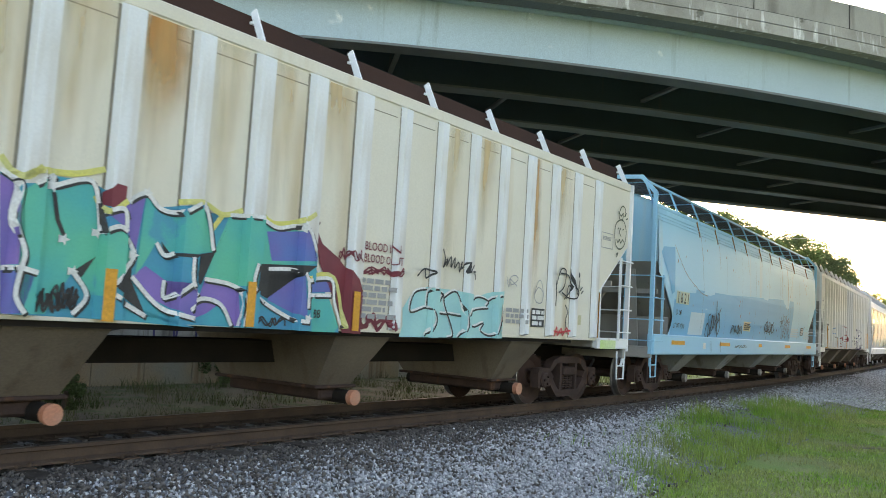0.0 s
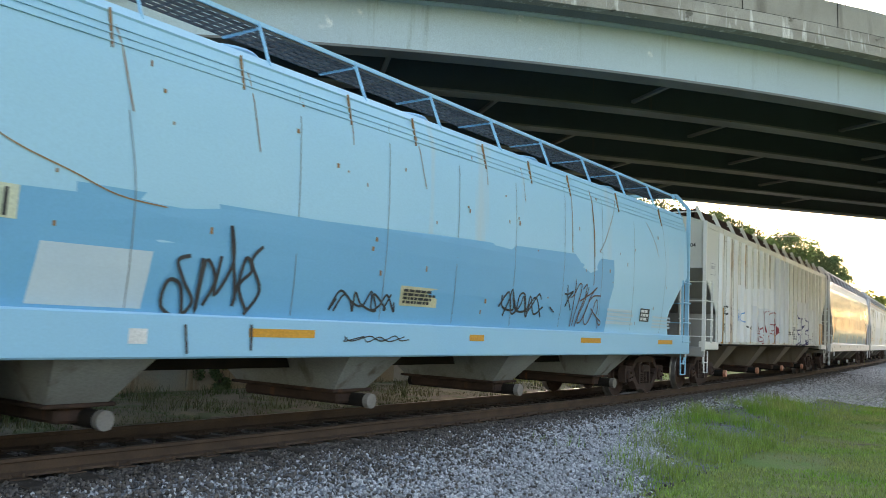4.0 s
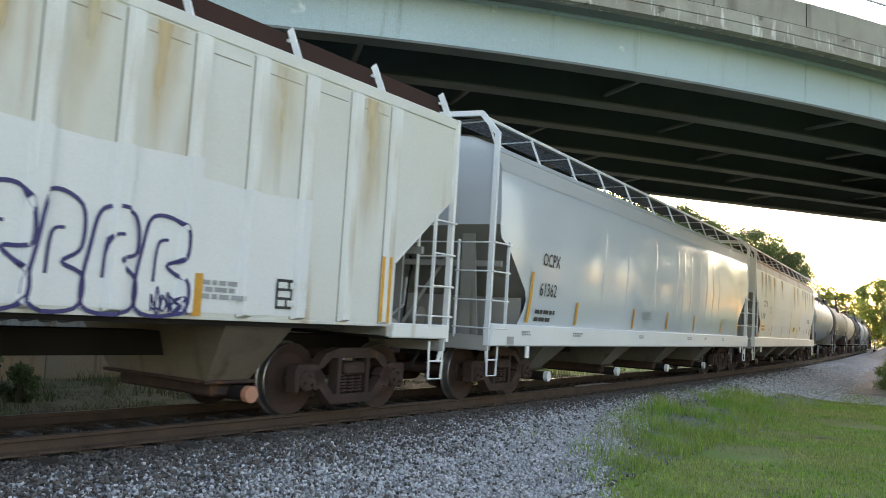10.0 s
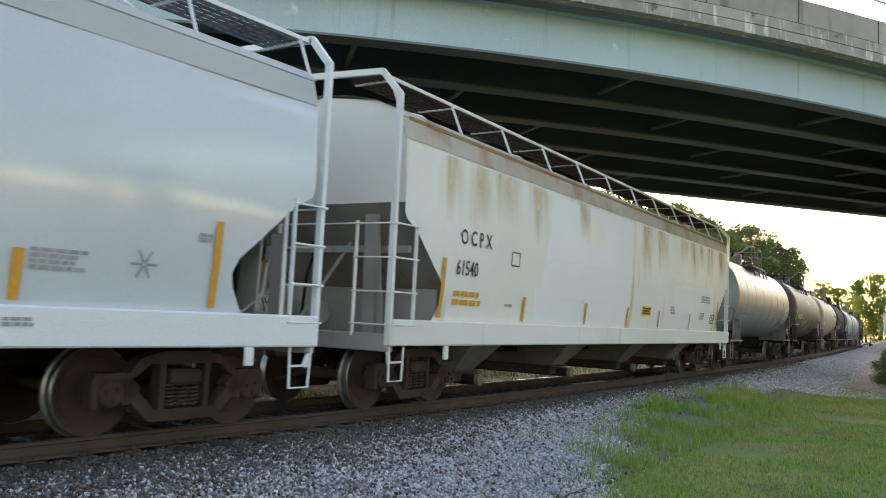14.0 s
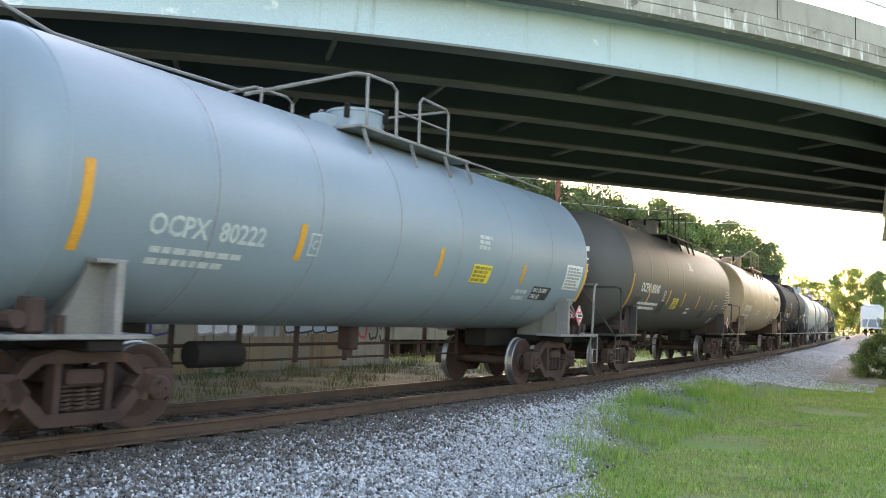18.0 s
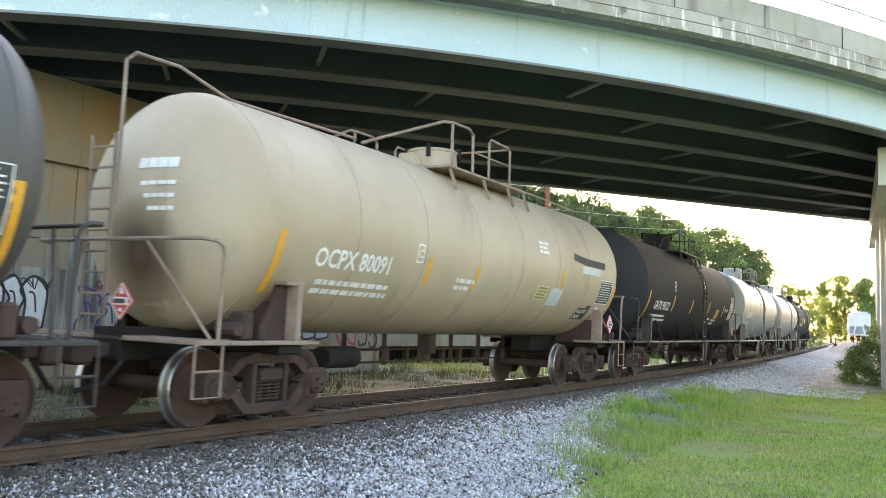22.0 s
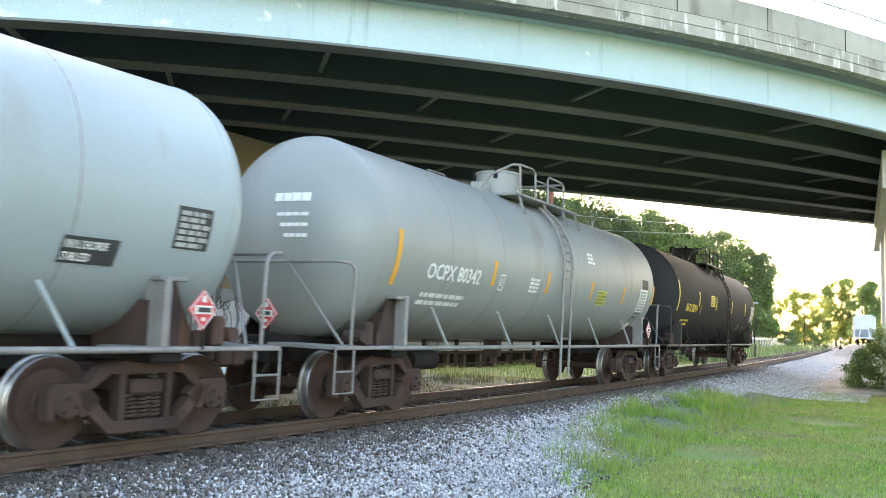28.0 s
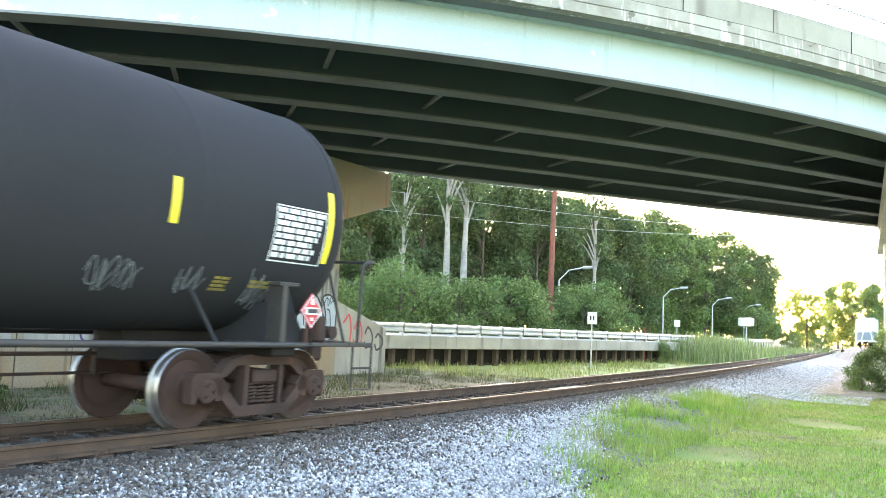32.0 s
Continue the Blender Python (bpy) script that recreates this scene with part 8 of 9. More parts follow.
    tag(c, "paint_brown", 0.026, surf, [[(3.24, 2.28), (3.24, 2.12), (3.19, 1.79), (3.15, 1.44)], [(3.1, 1.95), (3.21, 2.01), (3.38, 2.2), (3.48, 2.19), (3.44, 2.0), (3.31, 1.72), (3.23, 1.46)], [(3.55, 2.12), (3.68, 2.22), (3.65, 2.02), (3.46, 1.73), (3.34, 1.44)],
                                       [(3.77, 2.17), (3.66, 1.94), (3.46, 1.66), (3.43, 1.52), (3.56, 1.55), (3.72, 1.75), (3.87, 2.0), (4.05, 2.14), (4.1, 2.18), (3.87, 2.06), (3.57, 1.95), (3.44, 1.9)],
                                       [(4.3, 2.04), (3.97, 2.01), (3.75, 1.83), (3.66, 1.59), (3.78, 1.49), (3.95, 1.65), (4.07, 1.9), (4.16, 1.95), (4.2, 1.79), (4.16, 1.65)], [(3.91, 1.79), (4.16, 1.65), (4.39, 1.56), (4.35, 1.49), (4.22, 1.59)]], "brown scrawled graffiti tag")
    tag(c, "black", 0.03, surf, [[(2.84, 2.01), (2.97, 2.0), (3.16, 2.06), (3.02, 1.95), (2.88, 1.78)], [(2.94, 2.16), (2.96, 1.98), (3.05, 1.81), (3.1, 1.72)], [(2.34, 1.75), (2.5, 1.67)]])
    scribble(c, -2.9, 1.12, 1.2, 0.1, 26, sill, "black", 0.015)
    decal(c, "info_label", "pale_yellow", -1.73, -0.9, 1.6, 1.86, surf, n=1)
    bars(c, "label_text", "black", -1.68, -0.95, 1.82, 4, 0.035, surf, 5, lift=0.02)
    data_box(c, 6.3, 1.62, 0.5, 0.27, surf, 3, seed=6)
    rust = [([(-7.98, 3.36), (-7.7, 3.14), (-7.33, 2.89), (-6.89, 2.69), (-6.41, 2.55), (-5.94, 2.41), (-5.42, 2.37)], 0.014), ([(3.86, 3.98), (3.89, 3.66), (3.95, 3.26), (3.98, 2.74)], 0.04), ([(3.98, 2.74), (3.99, 2.22)], 0.018), ([(3.0, 3.98), (3.06, 3.44), (3.08, 2.75)], 0.022),
            ([(5.01, 3.96), (4.76, 3.54), (4.49, 3.15), (4.33, 2.97), (4.19, 2.85)], 0.016), ([(6.5, 3.71), (6.81, 3.49), (7.03, 3.27), (7.21, 3.03)], 0.014), ([(7.37, 3.98), (7.45, 3.72)], 0.02), ([(-6.04, 3.98), (-5.95, 3.6), (-5.85, 3.2)], 0.016), ([(-4.47, 3.98), (-4.29, 3.12)], 0.014), ([(-2.85, 3.98), (-2.8, 3.5)], 0.012),
            ([(-1.55, 3.98), (-1.3, 3.2)], 0.014), ([(1.3, 3.98), (1.4, 3.4)], 0.012), ([(0.2, 3.98), (0.25, 3.5)], 0.012)]
    for pts in ([(2.78, 3.9), (2.78, 2.28), (2.74, 1.4)], [(4.32, 3.9), (4.32, 2.76), (4.3, 1.4)], [(5.86, 3.9), (5.85, 1.4)], [(7.45, 3.72), (7.57, 3.25), (7.62, 2.72), (7.46, 1.4)], [(-5.9, 3.2), (-5.78, 2.5), (-5.75, 1.4)], [(-3.7, 3.9), (-3.65, 1.4)], [(-2.1, 3.9), (-2.1, 1.4)], [(-0.5, 3.9), (-0.5, 1.4)], [(1.1, 3.9), (1.1, 1.4)]):
        part("sheet_joint", stroke(MB(), pts, 0.010, surf, 0.0125), "scratch", c, "thin grimy sheet joint")
    for pts, w in rust:
        part("rust_streak", stroke(MB(), pts, w, surf, 0.009), "rust", c)
    rng = random.Random(12)
    dots = MB()
    for k in range(46):
        x, z = rng.uniform(-8.5, 8.8), rng.uniform(1.5, 3.9)
        if abs(x) < 8.0 or z > 3.3:
            patch(dots, x, x + rng.uniform(0.02, 0.05), z, z + rng.uniform(0.02, 0.07), surf, 0.012, 1)
    part("rust_chips", dots, "rust", c, "small rust chips")
    for z in (3.80, 3.88, 3.96):
        part("eave_ridge", MB().box(-9.02, 9.02, -ROUND_SIDE(z) - 0.018, -ROUND_SIDE(z) + 0.01, z - 0.008, z + 0.008), "sky_blue", c)
    for x in (-6.1, -4.55, -2.85, -1.55, 0.2, 1.6, 3.0, 5.1, 7.4):
        part("eave_strap", MB().beam((x, -ROUND_SIDE(3.78) - 0.015, 3.74), (x, -1.475, 4.12), 0.03, 0.012, (1, 0, 0)), "rust", c)


def white_rib_details(c, surf):
    D = 0.18
    for words, x, z in (("OC", -7.8, 1.97), ("PX", -7.15, 1.96), ("70", -7.8, 1.49), ("604", -7.18, 1.49)):
        side_text(c, words, x + D, z, 0.37, "black", over_ribs, "reporting_mark", tight=0.54)
    stripes(c, (-8.12 + D,), 1.2, 2.14, 0.11, over_ribs)
    stripes(c, (-4.81, -1.49, 1.86, 5.0), 1.22, 1.66, 0.12, over_ribs)
    stripes(c, (8.0,), 1.24, 2.1, 0.1, over_ribs)
    tag(c, "paint_red", 0.022, over_ribs, [[(-3.71, 1.97), (-3.66, 1.73), (-3.61, 1.83), (-3.62, 1.58), (-3.47, 1.75), (-3.52, 1.57), (-3.4, 1.75), (-3.36, 1.58), (-3.27, 1.73), (-3.26, 1.57), (-3.17, 1.69), (-3.19, 1.56)], [(-3.7, 1.5), (-3.45, 1.54), (-3.12, 1.48), (-3.09, 1.6)],
                                           [(-3.57, 1.43), (-3.53, 1.31), (-3.48, 1.42), (-3.44, 1.29), (-3.37, 1.39), (-3.33, 1.28), (-3.26, 1.36), (-3.38, 1.49)]], "red scrawled graffiti tag")
    scribble(c, -5.0, 1.62, 0.7, 0.14, 32, over_ribs, "black", 0.03)
    tag(c, "paint_red", 0.032, over_ribs, [[(-2.72, 1.2), (-2.97, 1.79), (-3.02, 1.96), (-3.0, 2.07), (-2.79, 2.2), (-2.71, 2.15), (-2.4, 1.3), (-2.44, 1.2)], [(-2.71, 2.15), (-2.51, 2.23), (-2.23, 2.24), (-2.17, 2.15), (-2.13, 1.79), (-1.97, 1.71), (-1.99, 1.2)],
                                           [(-2.3, 2.13), (-2.31, 1.92), (-2.25, 1.86), (-2.32, 1.79), (-2.2, 1.69), (-2.2, 1.2)], [(-2.17, 2.15), (-1.94, 2.16), (-1.61, 2.24), (-1.57, 2.15), (-1.57, 1.86), (-1.84, 1.86)], [(-1.81, 1.57), (-1.56, 1.56), (-1.53, 1.84)],
                                           [(-1.7, 1.64), (-1.49, 1.71), (-1.29, 1.68)], [(-1.57, 2.22), (-1.31, 2.2), (-1.01, 2.23), (-0.92, 2.15), (-0.93, 1.91), (-0.97, 1.87), (-1.28, 1.89)], [(-0.97, 1.87), (-0.89, 1.75), (-0.93, 1.5), (-1.24, 1.52)], [(-0.93, 1.5), (-0.93, 1.2)]], "red outlined graffiti letters")
    fill_ribs(c, "graffiti_fill", "paint_red", [(-3.0, 1.98), (-2.95, 1.7), (-2.9, 1.2), (-2.72, 1.2), (-2.88, 1.75)])
    tag(c, "paint_red", 0.022, over_ribs, [[(-0.76, 1.85), (-0.55, 1.92), (-0.63, 1.72), (-0.49, 1.78), (-0.51, 1.58), (-0.75, 1.56), (-0.63, 1.69), (-0.31, 1.68)], [(-0.68, 1.44), (-0.55, 1.47), (-0.59, 1.35), (-0.51, 1.29), (-0.68, 1.31), (-0.61, 1.4)]], "red scrawled graffiti tag")
    bubble_letters(c, 2.6, 1.22, 2.2, 1.05, 4, "paint_navy", over_ribs, 0.04, None, 34)
    scribble(c, 4.45, 1.2, 0.35, 0.3, 35, over_ribs, "paint_navy", 0.02)
    tag(c, "paint_sky", 0.028, over_ribs, [[(-6.02, 2.14), (-6.22, 2.16), (-6.3, 1.98), (-6.22, 1.84), (-6.08, 1.88), (-6.06, 2.0), (-6.16, 1.99)], [(-6.04, 1.84), (-5.98, 2.08), (-5.9, 1.86)], [(-6.01, 1.95), (-5.9, 1.97)], [(-5.84, 2.12), (-5.82, 1.8)], [(-5.68, 2.1), (-5.82, 1.95), (-5.66, 1.82), (-5.56, 1.86)]], "blue scrawled graffiti tag")
    decal(c, "info_label", "pale_yellow", 1.05, 1.75, 1.5, 1.75, over_ribs, n=1, lift=0.012)
    bars(c, "label_text", "black", 1.12, 1.68, 1.66, 2, 0.045, over_ribs, 37, lift=0.02)
    bars(c, "stencil_text", "grey_ink", 1.75, 2.45, 1.85, 6, 0.055, over_ribs, 38)
    decal(c, "info_label", "pale_yellow", -2.5, -1.75, 1.24, 1.36, over_ribs, n=1)
    data_box(c, 6.1, 1.34, 0.45, 0.34, over_ribs, 3, seed=39, lift=0.02)
    bars(c, "stencil_text", "grey_ink", 5.0, 5.6, 1.6, 3, 0.05, over_ribs, 40)
    framed(c, "route_panel", -9.0, -8.5, 2.95, 3.25, 0.012, surf, "grey_ink")
    bars(c, "route_text", "grey_ink", -8.95, -8.55, 3.18, 3, 0.018, lambda x, z: -1.53, 41)
    # repainted grey-white area and rust washes
    for x0, x1, zt in ((-6.25, -5.63, 2.86), (-5.63, -4.83, 2.8), (-4.83, -4.02, 2.84), (-4.02, -3.22, 2.9), (-3.22, -2.41, 2.95), (-2.41, -1.57, 3.0), (2.55, 4.9, 2.8), (4.9, 6.6, 2.6)):
        fill_ribs(c, "repaint_patch", "patch_white", [(x0, 1.26), (x1, 1.26), (x1, zt + 0.03), ((x0 + x1) / 2, zt), (x0, zt + 0.05)], "grey-white repaint patch", 0.0075)
    fill_ribs(c, "repaint_patch", "patch_grey", [(-4.83, 1.27), (-1.56, 1.27), (-1.56, 2.3), (-2.6, 2.34), (-3.3, 2.3), (-4.83, 2.38)], "pale blue-grey repaint patch", 0.009)
    fill_ribs(c, "repaint_patch", "patch_grey", [(-1.56, 1.27), (1.17, 1.27), (1.17, 4.06), (-1.56, 4.06)], "pale blue-grey repaint patch", 0.0092)
    stain_panels(c, [(0, 4.1, 2.6), (1, 4.1, 1.3), (2, 4.1, 2.9), (3, 4.1, 2.95), (4, 4.1, 2.95), (5, 4.1, 3.0), (6, 4.1, 3.0), (7, 4.1, 3.05), (11, 4.1, 1.4), (12, 4.1, 1.35), (13, 4.1, 2.8), (14, 4.1, 2.9), (15, 4.1, 2.9), (17, 4.1, 3.0), (19, 4.1, 2.5)])
    stain_panels(c, [(1, 4.1, 2.0), (3, 4.1, 2.0), (5, 4.1, 2.4), (7, 4.1, 2.0), (12, 4.1, 1.6), (11, 4.1, 3.0)], "rust_deep")
    side_text(c, "OCPX 70604", 0.5, 3.6, 0.16, "black", None, "reporting_mark", end_x=-9.455)


def gloss_details(c, surf):
    side_text(c, "OCPX", -7.76, 2.36, 0.33, "black", surf, "reporting_mark", tight=0.88)
    side_text(c, "61362", -7.77, 1.83, 0.33, "black", surf, "reporting_mark", tight=0.92)
    bars(c, "stencil_text", "black", -7.85, -6.95, 1.58, 2, 0.07, surf, 51, 0.9)
    stripes(c, (-8.14,), 1.34, 2.22, 0.1, surf)
    stripes(c, (-6.0, -2.66, -0.06, 2.5, 5.62), 1.34, 1.78, 0.1, surf)
    stripes(c, (7.7,), 1.34, 2.24, 0.09, surf)
    for x, z, w, r in ((-2.0, 1.75, 0.8, 4), (5.72, 1.8, 0.55, 4), (7.45, 2.1, 0.2, 2)):
        bars(c, "stencil_text", "grey_ink", x, x + w, z, r, 0.035, surf, int(x * 7) + 60)
    for a in range(6):
        part("emblem_ray", stroke(MB(), [(6.84 + 0.02 * math.cos(a * 1.05), 1.73 + 0.02 * math.sin(a * 1.05)), (6.84 + 0.15 * math.cos(a * 1.05), 1.73 + 0.15 * math.sin(a * 1.05))], 0.025, surf, 0.014), "grey_ink", c)
    sill = lambda x, z: -1.62
    for x, w in ((-6.3, 0.5), (-8.5, 0.4), (1.6, 0.5), (5.5, 0.35), (-2.4, 0.3), (3.4, 0.25)):
        bars(c, "sill_stencil", "grey_ink", x, x + w, 1.2, 2, 0.03, sill, int(x * 9) + 70)
    decal(c, "sill_box", "grey_ink", -9.03, -8.78, 0.97, 1.1, sill, n=1)
    for e in (-1, 1):
        part("jacking_pad", MB().box(e * 8.2 - 0.06, e * 8.2 + 0.06, -1.62, -1.58, 0.74, 0.94, 0.01), "gloss_white_sill", c)
    for k, x in enumerate((-4.7, -3.2, -1.2, 0.6, 1.2, 2.0, 2.9, 3.6, 4.4, 5.2)):
        part("side_dent", MB().add([(x + 0.02 * math.sin(i), surf(x, 1.6 + 0.2 * i) - 0.004 - 0.012 * math.sin(math.pi * i / 9), 1.6 + 0.2 * i) for i in range(10)] + [(x + 0.09, surf(x, 1.6 + 0.2 * i) - 0.001, 1.6 + 0.2 * i) for i in range(10)] + [(x - 0.09, surf(x, 1.6 + 0.2 * i) - 0.001, 1.6 + 0.2 * i) for i in range(10)],
                                   [(i, i + 10, i + 11, i + 1) for i in range(9)] + [(i + 20, i, i + 1, i + 21) for i in range(9)]), "gloss_white", c, smooth=80)
    side_text(c, "OCPX", 0.75, 3.78, 0.17, "black", None, "reporting_mark", end_x=-9.19)
    side_text(c, "61362", 0.75, 3.58, 0.17, "black", None, "reporting_mark", end_x=-9.19)


def old_details(c, surf):
    side_text(c, "O C P X", -7.92, 2.47, 0.33, "black", surf, "reporting_mark", tight=0.85)
    side_text(c, "61540", -7.98, 2.0, 0.33, "black", surf, "reporting_mark", tight=0.82)
    bars(c, "stencil_text", "orange", -8.0, -7.1, 1.76, 2, 0.08, surf, 81, 0.6)
    stripes(c, (-8.34,), 1.34, 2.22, 0.1, surf)
    stripes(c, (-5.6, -2.78, -0.28, 2.05, 4.8), 1.34, 1.76, 0.1, surf)
    stripes(c, (7.8,), 1.34, 2.2, 0.1, surf)
    decal(c, "warning_label", "yellow", 0.7, 1.42, 1.6, 1.84, surf, "yellow warning label", 1, lift=0.012)
    bars(c, "label_text", "black", 0.76, 1.36, 1.8, 3, 0.04, surf, 82, lift=0.02)
    framed(c, "plate_box", -6.2, -5.9, 2.26, 2.5, 0.02, surf, "black")
    for x, z, w, r in ((5.9, 2.3, 1.0, 3), (5.85, 1.82, 0.55, 3), (-6.3, 1.62, 0.4, 1), (3.0, 1.9, 0.4, 3)):
        bars(c, "stencil_text", "grey_ink", x, x + w, z, r, 0.05, surf, int(x * 7) + 90)
    data_box(c, 7.0, 1.52, 0.5, 0.27, surf, 3, seed=95)
    fill(c, "repaint_patch", "patch_white", [(-4.5, 1.95), (-4.5, 3.7), (-0.15, 3.72), (-0.15, 1.34), (-5.2, 1.34), (-5.2, 1.95)][::-1], surf, 0.005, "cleaner white repaint patch")
    fill(c, "repaint_patch", "patch_white", [(3.2, 1.34), (3.2, 2.6), (6.6, 2.6), (7.2, 2.2), (7.2, 1.34)][::-1], surf, 0.004, "cleaner white repaint patch")
    for x0, x1, zb in ((-8.7, -7.7, 2.7), (-7.8, -6.7, 2.5), (-6.9, -5.6, 2.8), (-5.7, -4.4, 2.6), (-3.4, -2.6, 2.9), (0.4, 1.6, 2.3), (1.5, 2.9, 2.6), (3.6, 4.7, 3.0), (4.6, 5.6, 2.5), (5.5, 6.3, 3.0), (6.4, 7.5, 2.4), (7.6, 8.9, 2.7)):
        decal(c, "rust_wash", "stain", x0, x1, zb, 3.74, surf, "tan rust wash below the eave", 6, lift=0.0065)
    part("rust_edge", MB().box(-9.25, 9.25, -1.485, -1.465, 4.07, 4.12), "rust", c, "rusted eave edge")
    side_text(c, "O C P X", 0.7, 3.78, 0.17, "black", None, "reporting_mark", end_x=-9.19)
    side_text(c, "61540", 0.7, 3.58, 0.17, "black", None, "reporting_mark", end_x=-9.19)
    for e in (-1, 1):
        part("jacking_pad", MB().box(e * 8.2 - 0.06, e * 8.2 + 0.06, -1.62, -1.58, 0.74, 0.94, 0.01), "old_white_sill", c)


def framed(c, name, x0, x1, z0, z1, w, surf, material):
    mb = MB()
    for a in ((x0, x1, z0, z0 + w), (x0, x1, z1 - w, z1), (x0, x0 + w, z0, z1), (x1 - w, x1, z0, z1)):
        patch(mb, *a, surf, 0.014, 3)
    return part(name, mb, material, c)


def boxed(c, x, z, surf, material, letter="C"):
    framed(c, "class_box", x, x + 0.19, z, z + 0.28, 0.022, surf, material)
    side_text(c, letter, x + 0.05, z + 0.08, 0.17, material, surf, "class_letter")


TANK_MARKS = [
    dict(words="OCPX  80222", x=-5.3, z=2.04, size=0.30, tight=0.95, ink="faded_white", box=(-2.88, 2.0), stripes=[(-6.05, 1.8, 2.65), (-3.03, 1.93, 2.37), (0.2, 1.92, 2.36), (3.1, 1.95, 2.3), (6.0, 1.72, 2.5)], yellow=(1.25, 1.89, 0.62, 0.3), small=(1.3, 2.68), black=(3.72, 1.69, 0.8, 0.25), panel=(4.98, 1.94, 0.8, 0.5), white=(5.42, 1.42, 0.22, 0.18), lines=[(-5.2, -3.9, 1.92), (3.05, 3.6, 1.85)]),
    dict(words="OCPX  80040", x=-5.26, z=2.12, size=0.33, tight=0.9, ink="white", box=(-3.0, 1.94), stripes=[(-6.02, 1.66, 2.53), (-4.38, 1.86, 2.3), (-2.36, 1.86, 2.28), (-0.63, 1.85, 2.27), (1.3, 1.83, 2.25), (3.3, 1.8, 2.18), (6.0, 1.6, 2.4)], yellow=(-1.82, 1.76, 0.62, 0.3), small=(-0.15, 3.2), black=(3.85, 1.83, 0.5, 0.23), panelk=(5.2, 1.95, 0.72, 0.56), white=(4.45, 1.4, 0.22, 0.18), lines=[(-5.1, -3.1, 1.86), (0.15, 0.65, 1.83)], patches=[(-3.0, 1.6, 0.5, 0.32), (-5.55, 1.74, 0.58, 0.24), (2.3, 1.54, 0.6, 0.26)]),
    dict(words="OCPX 80091", x=-5.26, z=1.98, size=0.34, tight=0.93, ink="white", box=(-2.95, 2.2), stripes=[(-5.95, 1.6, 2.36), (-2.53, 1.9, 2.3), (-0.95, 1.9, 2.3), (2.77, 2.06, 2.5), (6.0, 1.55, 2.35)], cream=(1.62, 1.84, 0.52, 0.28), small=(1.5, 2.98), panelk=(5.0, 1.9, 0.78, 0.5), black=(4.2, 1.5, 0.7, 0.26), white=(5.15, 1.62, 0.22, 0.18), lines=[(-5.08, -3.0, 1.82), (-1.6, -0.9, 2.05)], smear=(3.3, 2.62, 1.9, 0.2), patches=[(4.65, 1.56, 0.25, 0.26)], stained=True),
    dict(words="GATX 95122", x=-5.66, z=1.93, size=0.33, tight=0.95, ink="white", box=(-3.65, 2.52), stripes=[(-6.36, 1.55, 2.4), (-3.5, 1.92, 2.38), (-0.95, 1.92, 2.37), (1.8, 1.92, 2.37), (4.6, 1.92, 2.34), (7.02, 1.6, 2.3)], ochre=(3.2, 1.84, 0.58, 0.33), small=(0.8, 3.05), grid=(5.87, 1.87, 0.72, 0.6), grey=(6.0, 2.5, 0.56, 0.24), white=(6.05, 1.46, 0.28, 0.18), lines=[(-5.55, -3.7, 1.78), (2.24, 2.7, 1.83), (3.05, 3.8, 1.8)], words2=(4.9, 2.12)),
    dict(words="TILX 402033", x=-5.66, z=2.06, size=0.34, tight=0.93, ink="white", box=(-3.4, 2.03), stripes=[(-6.68, 2.0, 2.88), (-3.54, 2.18, 2.62), (-1.43, 2.18, 2.6), (0.93, 2.18, 2.56), (3.6, 2.2, 2.54)], yellow=(2.83, 2.0, 0.4, 0.4), black=(4.4, 1.8, 0.6, 0.25), panelg=(5.6, 2.04, 0.45, 0.44), white=(5.7, 1.36, 0.2, 0.15), lines=[(-5.6, -3.6, 1.86), (3.1, 3.7, 1.8)]),
    dict(words="OCPX 80342", x=-5.35, z=2.06, size=0.33, tight=0.95, ink="white", box=(-2.9, 2.0), stripes=[(-6.2, 1.9, 2.7), (-3.14, 2.06, 2.49), (-0.8, 2.05, 2.47), (1.68, 2.03, 2.44), (3.87, 2.02, 2.43), (6.3, 2.1, 2.6)], ygreen=(2.08, 1.94, 0.6, 0.33), small=(1.35, 3.05), white4=(-1.62, 2.3), panel=(5.15, 1.88, 0.62, 0.58), black=(5.2, 1.63, 0.45, 0.22), white=(5.15, 1.42, 0.24, 0.17), lines=[(-5.3, -3.7, 1.84)], patches=[(5.28, 2.45, 0.52, 0.26)]),
    dict(words="NATX 303914", x=-6.2, z=2.08, size=0.33, tight=0.82, ink="yellow", box=(-4.13, 2.04), stripes=[(-7.31, 2.05, 2.97), (-4.4, 2.28, 2.76), (-1.47, 2.24, 2.72), (1.72, 2.22, 2.68), (4.95, 2.24, 2.72), (7.36, 2.02, 2.92)], yellow=(-2.5, 2.35, 0.72, 0.38), lines=[(-6.25, -4.9, 1.82)], grid=(6.42, 2.0, 0.85, 0.62), scratches=True, stripe_ink="yellow"),
]


